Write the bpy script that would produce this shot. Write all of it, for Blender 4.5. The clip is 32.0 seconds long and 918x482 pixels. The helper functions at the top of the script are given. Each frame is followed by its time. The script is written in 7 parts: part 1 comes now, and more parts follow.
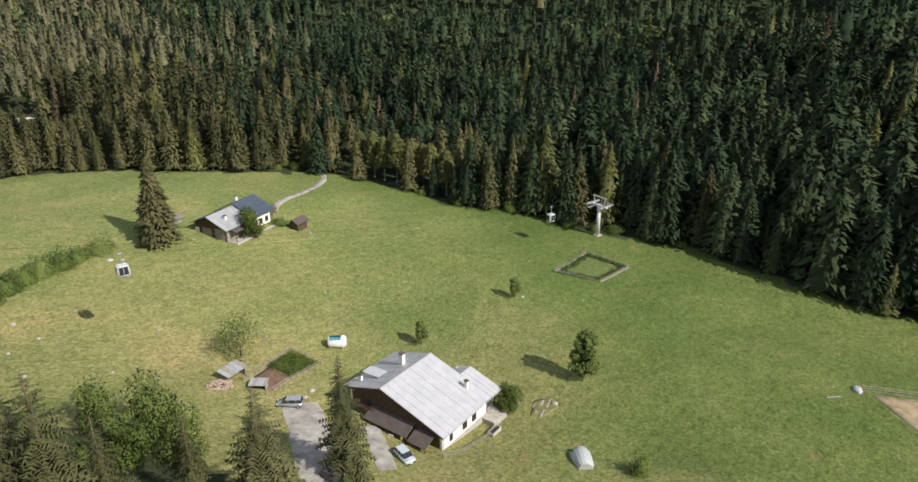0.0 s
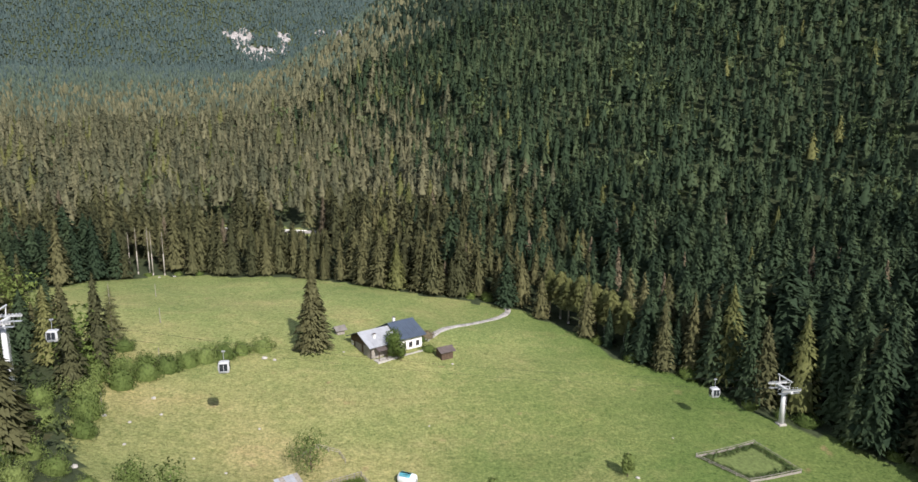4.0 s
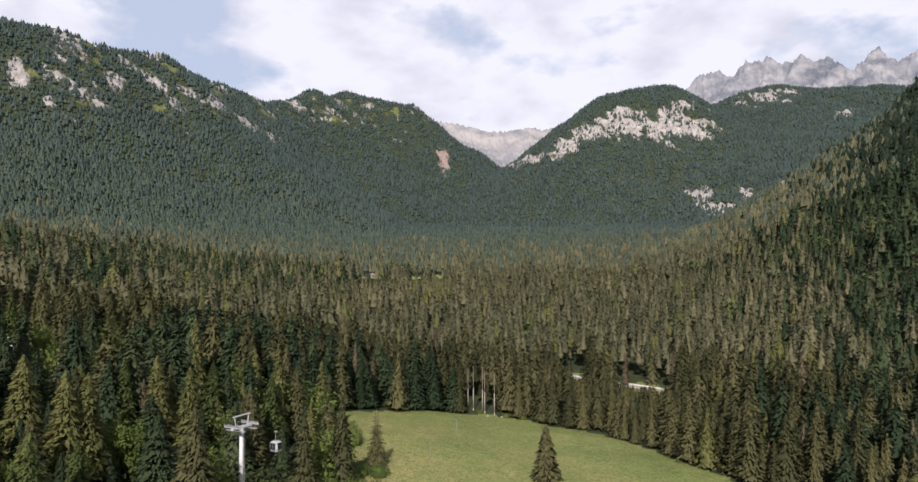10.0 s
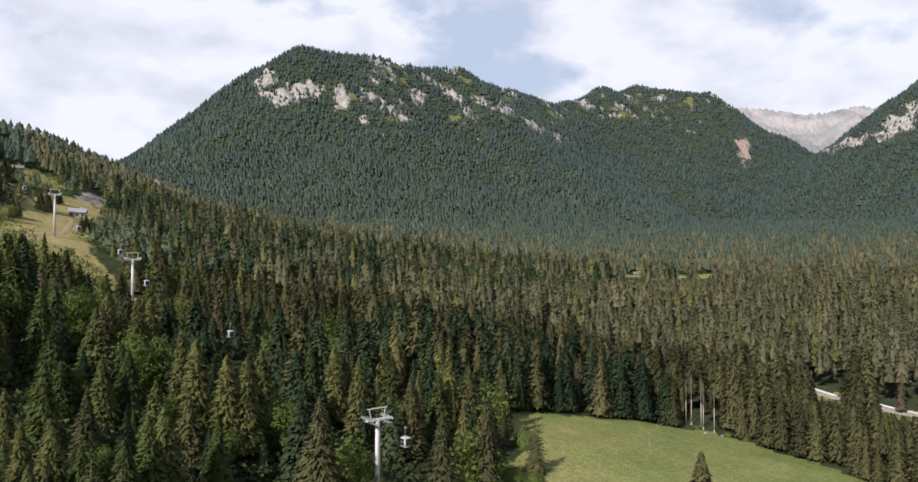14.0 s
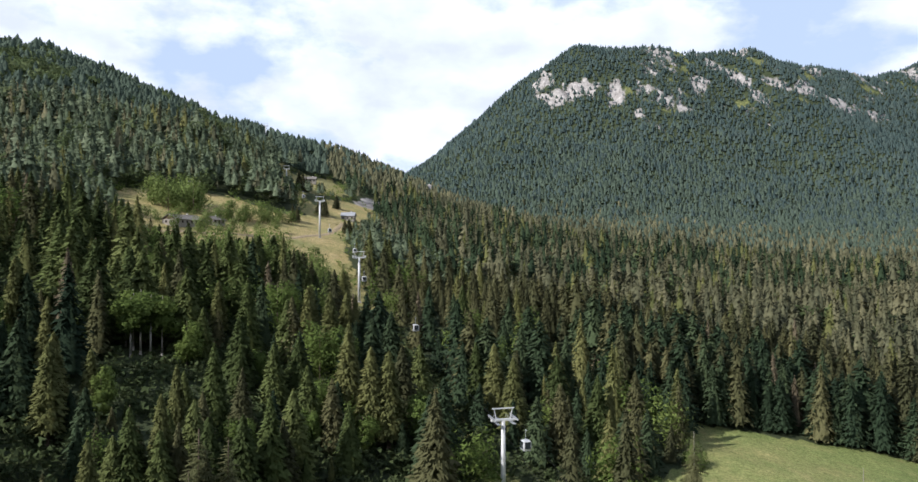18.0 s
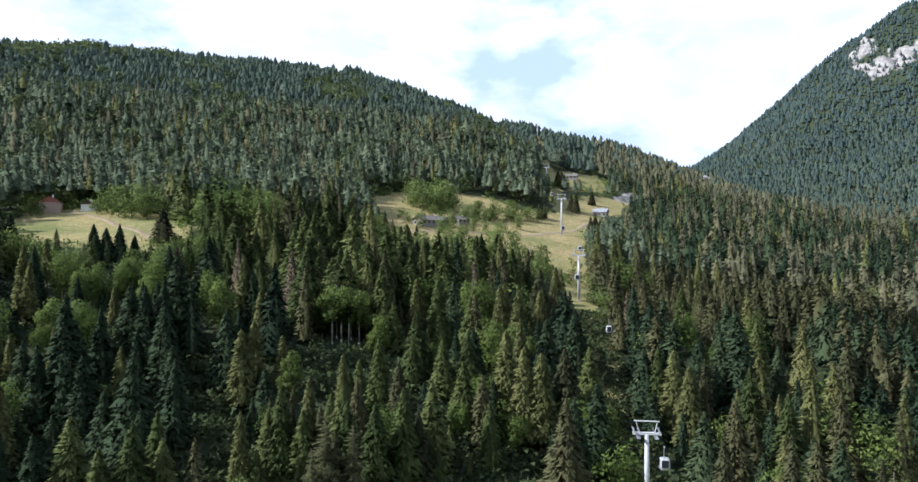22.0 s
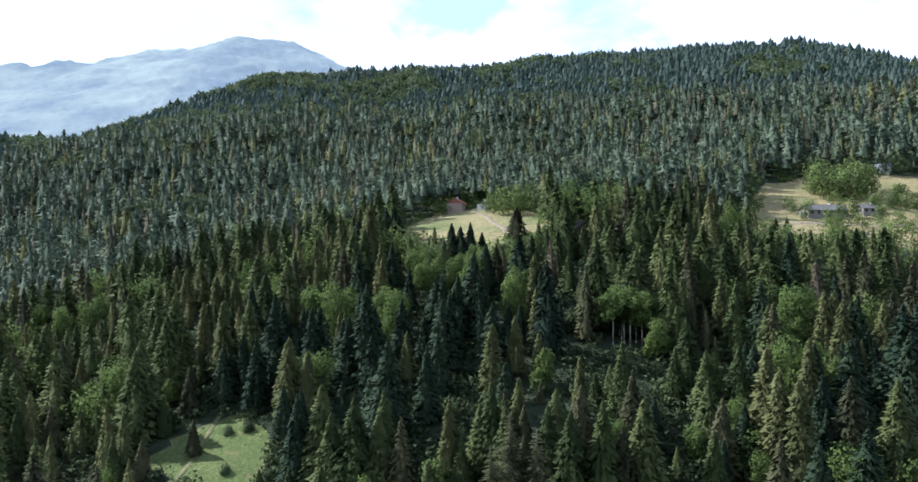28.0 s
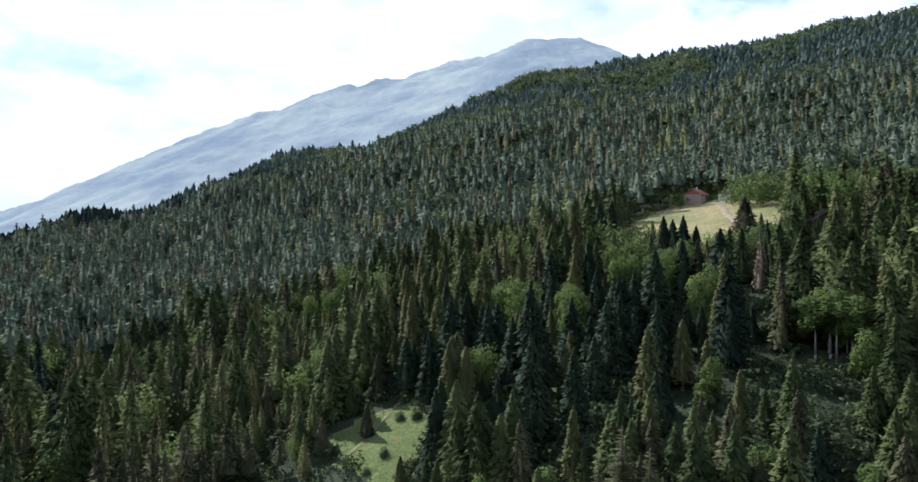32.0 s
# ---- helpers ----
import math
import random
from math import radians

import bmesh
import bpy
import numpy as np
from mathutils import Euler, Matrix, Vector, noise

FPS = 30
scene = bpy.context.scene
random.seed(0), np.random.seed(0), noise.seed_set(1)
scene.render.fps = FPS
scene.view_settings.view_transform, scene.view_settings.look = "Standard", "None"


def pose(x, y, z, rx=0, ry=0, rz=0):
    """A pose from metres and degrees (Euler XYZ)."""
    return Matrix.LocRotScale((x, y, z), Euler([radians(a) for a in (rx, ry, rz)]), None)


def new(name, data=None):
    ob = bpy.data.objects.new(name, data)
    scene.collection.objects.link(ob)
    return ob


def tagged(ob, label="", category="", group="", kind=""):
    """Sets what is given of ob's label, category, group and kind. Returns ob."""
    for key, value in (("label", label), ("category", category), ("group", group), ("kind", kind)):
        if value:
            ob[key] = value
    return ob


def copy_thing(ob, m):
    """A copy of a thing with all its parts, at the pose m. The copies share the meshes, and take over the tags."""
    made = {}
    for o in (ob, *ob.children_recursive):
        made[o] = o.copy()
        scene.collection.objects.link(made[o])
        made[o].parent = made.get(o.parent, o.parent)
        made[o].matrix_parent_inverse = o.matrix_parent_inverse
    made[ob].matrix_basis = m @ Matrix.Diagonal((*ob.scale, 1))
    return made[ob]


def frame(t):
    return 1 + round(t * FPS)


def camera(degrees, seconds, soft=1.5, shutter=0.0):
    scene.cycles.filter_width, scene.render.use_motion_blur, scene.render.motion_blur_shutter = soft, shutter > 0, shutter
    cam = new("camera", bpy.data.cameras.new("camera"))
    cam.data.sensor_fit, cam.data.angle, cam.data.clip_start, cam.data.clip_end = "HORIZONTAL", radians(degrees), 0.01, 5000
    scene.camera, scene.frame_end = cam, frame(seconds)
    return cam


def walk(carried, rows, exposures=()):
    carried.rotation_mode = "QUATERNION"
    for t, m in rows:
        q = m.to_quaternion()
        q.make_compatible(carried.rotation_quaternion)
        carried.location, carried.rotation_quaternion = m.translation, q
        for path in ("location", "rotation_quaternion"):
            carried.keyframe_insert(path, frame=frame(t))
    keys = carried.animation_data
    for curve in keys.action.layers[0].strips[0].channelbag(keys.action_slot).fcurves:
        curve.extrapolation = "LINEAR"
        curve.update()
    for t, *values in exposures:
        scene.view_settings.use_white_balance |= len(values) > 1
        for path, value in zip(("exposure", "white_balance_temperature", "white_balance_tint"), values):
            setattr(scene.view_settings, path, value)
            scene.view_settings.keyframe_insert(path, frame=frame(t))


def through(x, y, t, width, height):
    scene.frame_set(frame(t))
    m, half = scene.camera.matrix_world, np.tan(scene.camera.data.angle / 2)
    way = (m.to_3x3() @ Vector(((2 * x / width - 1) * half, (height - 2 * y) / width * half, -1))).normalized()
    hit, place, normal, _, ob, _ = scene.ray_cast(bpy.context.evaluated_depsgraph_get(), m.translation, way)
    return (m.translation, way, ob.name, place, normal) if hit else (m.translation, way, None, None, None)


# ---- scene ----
cam = camera(66.1, 32.0)
EXPOSURES = ((0, 0.32, 6050, 11), (3, 0.5, 5850, 14), (6, 0.62, 5650, 17), (9, 0.12, 6050, 19), (12, 0.05, 6050, 17), (16, 0.2, 5800, 14), (20, 0.44, 5420, 13), (25, 0.70, 5060, 15), (29, 0.76, 4900, 17), (32, 0.55, 5080, 19))
# seconds, place, bearing to the left of +y, pitch, roll
PATH = [
    (0, (-2.38, 0.34, 73.97), -37.99, -22.28, -0.41),
    (0.5, (2.29, -2.36, 73.69), -34.53, -20.83, -0.39),
    (1, (7.13, -4.59, 73.54), -31.20, -19.45, -0.27),
    (1.5, (12.25, -6.69, 73.33), -27.89, -18.01, -0.31),
    (2, (17.36, -8.66, 73.27), -24.74, -16.63, -0.35),
    (2.5, (22.72, -10.08, 73.06), -21.35, -15.21, -0.35),
    (3, (27.21, -10.81, 73.37), -18.26, -13.91, -0.19),
    (3.5, (31.64, -11.26, 73.40), -15.36, -12.54, -0.10),
    (5.5, (50.03, -9.68, 72.11), -2.79, -6.83, -0.01),
    (6, (54.57, -8.93, 71.90), 0.29, -5.42, 0.05),
    (6.5, (58.88, -7.57, 71.60), 3.30, -4.00, 0.09),
    (7, (63.21, -5.94, 71.43), 6.52, -2.59, 0.10),
    (7.5, (67.64, -4.18, 71.13), 9.68, -1.13, 0.09),
    (8, (71.87, -2.24, 70.96), 12.92, 0.33, 0.08),
    (8.5, (75.93, -0.00, 70.61), 15.86, 1.38, 0.08),
    (9, (79.61, 2.85, 70.27), 19.00, 1.50, 0.01),
    (9.5, (83.63, 5.39, 70.15), 22.14, 1.51, 0.01),
    (10, (87.57, 8.03, 70.13), 25.03, 1.49, -0.07),
    (10.5, (91.16, 11.19, 69.92), 27.93, 1.51, -0.12),
    (11, (94.40, 14.54, 69.85), 30.78, 1.48, -0.07),
    (11.5, (97.54, 18.06, 69.85), 33.62, 1.48, -0.03),
    (12, (100.66, 21.55, 69.87), 36.64, 1.46, -0.00),
    (12.5, (103.78, 25.06, 70.02), 39.91, 1.43, -0.02),
    (13, (106.54, 28.72, 70.14), 43.09, 1.39, 0.01),
    (13.5, (109.06, 32.81, 70.02), 46.22, 1.39, -0.06),
    (14, (111.02, 37.30, 70.00), 49.22, 1.35, -0.04),
    (14.5, (113.13, 41.18, 70.09), 51.91, 1.32, -0.01),
    (16.5, (120.61, 57.78, 70.26), 63.91, 1.25, 0.06),
    (17, (122.47, 62.28, 70.22), 67.05, 1.23, 0.07),
    (17.5, (124.16, 66.21, 70.24), 69.77, 1.20, -0.02),
    (18, (126.28, 70.48, 70.42), 72.87, 1.14, -0.01),
    (18.5, (127.66, 74.83, 70.46), 75.75, 1.11, -0.02),
    (19, (128.78, 79.53, 70.63), 79.03, 1.07, -0.01),
    (19.5, (129.63, 83.47, 70.72), 81.79, 1.03, -0.02),
    (20, (130.20, 88.31, 70.80), 85.24, 1.00, -0.06),
    (20.5, (130.29, 92.43, 70.85), 88.19, 0.94, -0.13),
    (21, (129.93, 97.06, 71.08), 91.36, 0.87, -0.13),
    (21.5, (129.29, 101.01, 71.26), 94.00, 0.81, -0.18),
    (22, (128.40, 105.48, 71.67), 97.23, 0.75, -0.12),
    (22.5, (127.87, 109.20, 72.01), 99.89, 0.69, -0.00),
    (23, (126.93, 113.94, 72.35), 102.99, 0.62, 0.09),
    (23.5, (126.08, 118.11, 72.74), 105.64, 0.54, 0.11),
    (24, (124.87, 122.75, 73.20), 108.92, 0.44, 0.12),
    (24.5, (123.60, 126.95, 73.62), 111.98, 0.35, 0.09),
    (25, (121.29, 131.72, 74.01), 115.64, 0.22, 0.03),
    (25.5, (119.12, 135.78, 74.13), 118.66, 0.16, -0.02),
    (27.5, (106.24, 149.17, 74.49), 131.55, -0.13, -0.05),
    (28, (102.66, 152.17, 74.40), 134.77, -0.13, -0.01),
    (28.5, (99.26, 155.08, 74.49), 137.52, -0.19, -0.06),
    (29, (95.37, 157.66, 74.47), 140.58, -0.22, -0.12),
    (29.5, (91.55, 159.84, 74.52), 143.28, -0.25, -0.22),
    (30, (87.48, 161.97, 74.50), 146.54, -0.28, -0.24),
    (30.5, (83.68, 163.66, 74.56), 149.38, -0.32, -0.25),
    (31, (79.33, 165.34, 74.45), 152.54, -0.35, -0.31),
    (31.5, (75.26, 166.66, 74.53), 155.36, -0.42, -0.45),
    (32, (70.59, 167.49, 74.70), 158.57, -0.49, -0.53),
]


def flown(eye, bearing, pitch, roll):
    return pose(*eye, 90 + pitch, 0, bearing) @ pose(0, 0, 0, 0, 0, roll)


walk(cam, [(t, flown(eye, bearing, pitch, roll)) for t, eye, bearing, pitch, roll in PATH], exposures=EXPOSURES)

# ---- world, sun ----
SUN_TO = Vector((0.215, -0.755, 0.62)).normalized()   # towards the sun: high in the south
world = bpy.data.worlds.new("sky")
scene.world = world
world.use_nodes = True
wn, wl = world.node_tree.nodes, world.node_tree.links
wn.clear()
w_out, w_bg = wn.new("ShaderNodeOutputWorld"), wn.new("ShaderNodeBackground")
w_sky = wn.new("ShaderNodeTexSky")
w_sky.sky_type, w_sky.sun_disc = "NISHITA", False
w_sky.sun_elevation, w_sky.sun_rotation = radians(38.3), radians(164.1)
w_sky.altitude, w_sky.air_density, w_sky.dust_density = 900, 1.0, 1.5
w_co, w_map = wn.new("ShaderNodeTexCoord"), wn.new("ShaderNodeMapping")
w_map.inputs["Scale"].default_value = (1.0, 1.0, 1.9)
w_map.inputs["Location"].default_value = (1.3, 4.2, 0.9)
w_n, w_n2 = wn.new("ShaderNodeTexNoise"), wn.new("ShaderNodeTexNoise")
w_n.inputs["Scale"].default_value, w_n.inputs["Detail"].default_value, w_n.inputs["Roughness"].default_value = 3.0, 10, 0.54
w_n2.inputs["Scale"].default_value, w_n2.inputs["Detail"].default_value = 7.5, 8
w_r, w_r2 = wn.new("ShaderNodeValToRGB"), wn.new("ShaderNodeValToRGB")
w_r.color_ramp.elements[0].position, w_r.color_ramp.elements[1].position = 0.385, 0.45
w_r2.color_ramp.elements[0].color, w_r2.color_ramp.elements[1].color = (11.0, 11.1, 11.5, 1), (13.8, 13.8, 13.8, 1)
w_r2.color_ramp.elements[0].position, w_r2.color_ramp.elements[1].position = 0.38, 0.56
w_mix = wn.new("ShaderNodeMix")
w_mix.data_type = "RGBA"
w_tint = wn.new("ShaderNodeMix")
w_tint.data_type, w_tint.inputs[0].default_value = "RGBA", 0.8
w_tint.inputs[7].default_value = (9.5, 10.7, 12.1, 1)
wl.new(w_co.outputs["Generated"], w_map.inputs["Vector"])
wl.new(w_map.outputs["Vector"], w_n.inputs["Vector"])
wl.new(w_map.outputs["Vector"], w_n2.inputs["Vector"])
wl.new(w_n.outputs["Fac"], w_r.inputs["Fac"])
wl.new(w_n2.outputs["Fac"], w_r2.inputs["Fac"])
w_xyz, w_up, w_few = wn.new("ShaderNodeSeparateXYZ"), wn.new("ShaderNodeMapRange"), wn.new("ShaderNodeMath")
w_up.interpolation_type, w_few.operation = "SMOOTHSTEP", "MULTIPLY"
w_up.inputs["From Min"].default_value, w_up.inputs["From Max"].default_value = 0.42, 0.85
w_up.inputs["To Min"].default_value, w_up.inputs["To Max"].default_value = 1.0, 0.12
wl.new(w_co.outputs["Generated"], w_xyz.inputs[0])
wl.new(w_xyz.outputs["Z"], w_up.inputs["Value"])
wl.new(w_r.outputs["Color"], w_few.inputs[0])
wl.new(w_up.outputs["Result"], w_few.inputs[1])
w_thin = wn.new("ShaderNodeMath")
w_thin.operation, w_thin.inputs[1].default_value = "MULTIPLY", 0.8
wl.new(w_up.outputs["Result"], w_thin.inputs[0])
wl.new(w_thin.outputs[0], w_tint.inputs[0])
wl.new(w_few.outputs[0], w_mix.inputs[0])
wl.new(w_sky.outputs["Color"], w_tint.inputs[6])
wl.new(w_tint.outputs[2], w_mix.inputs[6])
wl.new(w_r2.outputs["Color"], w_mix.inputs[7])
wl.new(w_mix.outputs[2], w_bg.inputs["Color"])
w_bg.inputs["Strength"].default_value = 0.064
wl.new(w_bg.outputs["Background"], w_out.inputs["Surface"])

sun = new("sun", bpy.data.lights.new("sun", "SUN"))
sun.data.energy, sun.data.angle, sun.data.color = 5.0, radians(0.6), (1.0, 0.89, 0.73)
sun.rotation_euler = SUN_TO.to_track_quat("Z", "Y").to_euler()
scene.view_settings.exposure = 0.0

# ---- materials ----


class Mat:
    """A small builder for procedural node materials."""

    def __init__(self, name, rough=0.8, metal=0.0, spec=0.3):
        self.m = bpy.data.materials.new(name)
        self.m.use_nodes = True
        self.n, self.l = self.m.node_tree.nodes, self.m.node_tree.links
        self.b = self.n["Principled BSDF"]
        self.b.inputs["Roughness"].default_value = rough
        self.b.inputs["Metallic"].default_value = metal
        self.b.inputs["Specular IOR Level"].default_value = spec

    def noise(self, scale, detail=5, rough=0.6, coord="Object", stretch=None):
        co, t = self.n.new("ShaderNodeTexCoord"), self.n.new("ShaderNodeTexNoise")
        t.inputs["Scale"].default_value, t.inputs["Detail"].default_value, t.inputs["Roughness"].default_value = scale, detail, rough
        if stretch:
            mp = self.n.new("ShaderNodeMapping")
            mp.inputs["Scale"].default_value = stretch
            self.l.new(co.outputs[coord], mp.inputs["Vector"])
            self.l.new(mp.outputs["Vector"], t.inputs["Vector"])
        else:
            self.l.new(co.outputs[coord], t.inputs["Vector"])
        return t.outputs["Fac"]

    def ramp(self, fac, stops):
        r = self.n.new("ShaderNodeValToRGB")
        el = r.color_ramp.elements
        while len(el) < len(stops):
            el.new(0.5)
        for e, (p, c) in zip(el, stops):
            e.position, e.color = p, (*c, 1)
        self.l.new(fac, r.inputs["Fac"])
        return r.outputs["Color"]

    def mix(self, fac, a, b, mode="MIX"):
        x = self.n.new("ShaderNodeMix")
        x.data_type, x.blend_type = "RGBA", mode
        for sock, v in ((x.inputs[0], fac), (x.inputs[6], a), (x.inputs[7], b)):
            if hasattr(v, "is_output"):
                self.l.new(v, sock)
            else:
                sock.default_value = v if isinstance(v, (int, float)) else (*v, 1)
        return x.outputs[2]

    def attr(self, name):
        a = self.n.new("ShaderNodeAttribute")
        a.attribute_name = name
        return a.outputs["Fac"]

    def math(self, op, a, b=0.0, clamp=False):
        x = self.n.new("ShaderNodeMath")
        x.operation, x.use_clamp = op, clamp
        for sock, v in ((x.inputs[0], a), (x.inputs[1], b)):
            if hasattr(v, "is_output"):
                self.l.new(v, sock)
            else:
                sock.default_value = v
        return x.outputs[0]

    def random(self):
        return self.n.new("ShaderNodeObjectInfo").outputs["Random"]

    def island(self):
        return self.n.new("ShaderNodeNewGeometry").outputs["Random Per Island"]

    def color(self, c):
        if hasattr(c, "is_output"):
            self.l.new(c, self.b.inputs["Base Color"])
        else:
            self.b.inputs["Base Color"].default_value = (*c, 1)
        return self

    def bump(self, h, strength=0.4, dist=0.05):
        b = self.n.new("ShaderNodeBump")
        b.inputs["Strength"].default_value, b.inputs["Distance"].default_value = strength, dist
        self.l.new(h, b.inputs["Height"])
        self.l.new(b.outputs["Normal"], self.b.inputs["Normal"])
        return self

    def leafy(self, amount, c):
        """Some light passes through thin leaves."""
        t, add = self.n.new("ShaderNodeBsdfTranslucent"), self.n.new("ShaderNodeMixShader")
        add.inputs[0].default_value = amount
        if hasattr(c, "is_output"):
            self.l.new(c, t.inputs["Color"])
        else:
            t.inputs["Color"].default_value = (*c, 1)
        out = self.n["Material Output"]
        self.l.new(self.b.outputs[0], add.inputs[1])
        self.l.new(t.outputs[0], add.inputs[2])
        self.l.new(add.outputs[0], out.inputs["Surface"])
        return self


def plain(name, c, rough=0.7, metal=0.0, vary=0.25, scale=3.0, spec=0.3, bump=0.0):
    """A colour with grain and larger stains."""
    m = Mat(name, rough, metal, spec)
    dark = tuple(v * (1 - vary) for v in c)
    lite = tuple(min(1, v * (1 + vary * 0.6)) for v in c)
    a = m.ramp(m.noise(scale, 6), ((0.3, dark), (0.7, lite)))
    b = m.ramp(m.noise(scale * 9, 3), ((0.3, (0.8, 0.8, 0.8)), (0.7, (1.0, 1.0, 1.0))))
    m.color(m.mix(0.7, a, b, "MULTIPLY"))
    if bump:
        m.bump(m.noise(scale * 6, 5), bump, 0.03)
    return m.m


def foliage(name, dark, mid, lite, through=0.12, size=0.06):
    """Needles or leaves: each tree has its own tone by the attribute tone, with variation over stands and twigs."""
    m = Mat(name, 0.85, 0, 0.06)
    stands = m.math("ADD", m.math("MULTIPLY", m.noise(0.02, 3), 0.34), m.math("MULTIPLY", m.noise(0.006, 4), 0.34))
    tone = m.math("ADD", m.math("MULTIPLY", m.attr("tone"), 0.54), m.math("SUBTRACT", stands, 0.10))
    c = m.ramp(tone, ((0.18, dark), (0.5, mid), (0.85, lite)))
    c = m.mix(0.75, c, m.ramp(m.noise(size * 40, 3), ((0.3, (0.55, 0.55, 0.5)), (0.7, (1.1, 1.1, 1.0)))), "MULTIPLY")
    c = m.mix(m.math("MULTIPLY", m.island(), 0.22), c, (0.5, 0.5, 0.42), "MULTIPLY")
    m.color(c)
    m.leafy(through, c)
    return m.m


M_SPRUCE = foliage("spruce_needles", (0.054, 0.060, 0.033), (0.102, 0.105, 0.053), (0.161, 0.155, 0.077), 0.16)
M_YOUNGSPRUCE = foliage("young_spruce_needles", (0.050, 0.071, 0.029), (0.111, 0.144, 0.052), (0.190, 0.214, 0.083), 0.26)
# dark firs; shade on the slopes is put into this colour too
M_DARK_SHADED = foliage("shade_painted_fir_needles", (0.024, 0.040, 0.025), (0.044, 0.068, 0.038), (0.080, 0.108, 0.056), 0.1)
# paler, bluer copies of the near needles: middle-distance haze in the base colour
M_HAZED_YOUNG = foliage("haze_paled_hillside_needles", (0.110, 0.146, 0.096), (0.152, 0.195, 0.128), (0.200, 0.240, 0.160), 0.24, size=0.012)
M_HAZED_SPRUCE = foliage("haze_paled_valley_needles", (0.083, 0.092, 0.060), (0.148, 0.150, 0.092), (0.220, 0.209, 0.127), 0.20, size=0.012)
# far dark copy: slope shade and missing crown self-shadow are in the colour
M_FAR_SHADED = foliage("far_shade_painted_needles", (0.015, 0.026, 0.020), (0.027, 0.042, 0.029), (0.048, 0.064, 0.042), 0.1, size=0.01)
# pale bluish tint stands for haze over distance, put into the needles
M_HAZED_FAR = foliage("haze_tinted_far_needles", (0.104, 0.142, 0.114), (0.122, 0.165, 0.132), (0.142, 0.186, 0.148), 0.36, size=0.01)
M_HAZED_MOUNTAIN = foliage("haze_tinted_mountain_needles", (0.078, 0.118, 0.120), (0.096, 0.138, 0.138), (0.120, 0.160, 0.154), 0.32, size=0.008)
M_LARCH = foliage("larch_needles", (0.125, 0.140, 0.058), (0.180, 0.192, 0.076), (0.240, 0.240, 0.100), 0.3)
M_DRY = foliage("dying_spruce_needles", (0.130, 0.108, 0.076), (0.180, 0.150, 0.105), (0.230, 0.192, 0.135), 0.1)
M_LEAF = foliage("broad_leaves", (0.100, 0.150, 0.044), (0.162, 0.222, 0.062), (0.230, 0.292, 0.088), 0.42)
M_SHRUB = foliage("grey_green_shrub_leaves", (0.084, 0.116, 0.052), (0.126, 0.164, 0.074), (0.178, 0.212, 0.106), 0.3)
M_HAZEL = foliage("hazel_leaves", (0.102, 0.146, 0.045), (0.163, 0.216, 0.067), (0.232, 0.285, 0.100), 0.25)
M_BOUGH = foliage("hanging_spruce_twigs", (0.094, 0.104, 0.052), (0.150, 0.158, 0.078), (0.215, 0.215, 0.108), 0.3)
M_UNDERGROWTH = foliage("shaded_shrub_leaves", (0.050, 0.070, 0.032), (0.078, 0.104, 0.046), (0.118, 0.146, 0.068), 0.25)
M_HERB = foliage("meadow_herb_leaves", (0.082, 0.129, 0.049), (0.121, 0.170, 0.068), (0.175, 0.204, 0.092), 0.25)
M_BARK = plain("bark", (0.17, 0.13, 0.10), 0.95, 0, 0.4, 1.2, 0.1, 0.5)
M_PALEBARK = plain("pale_bark", (0.42, 0.39, 0.34), 0.9, 0, 0.3, 1.5, 0.1, 0.4)


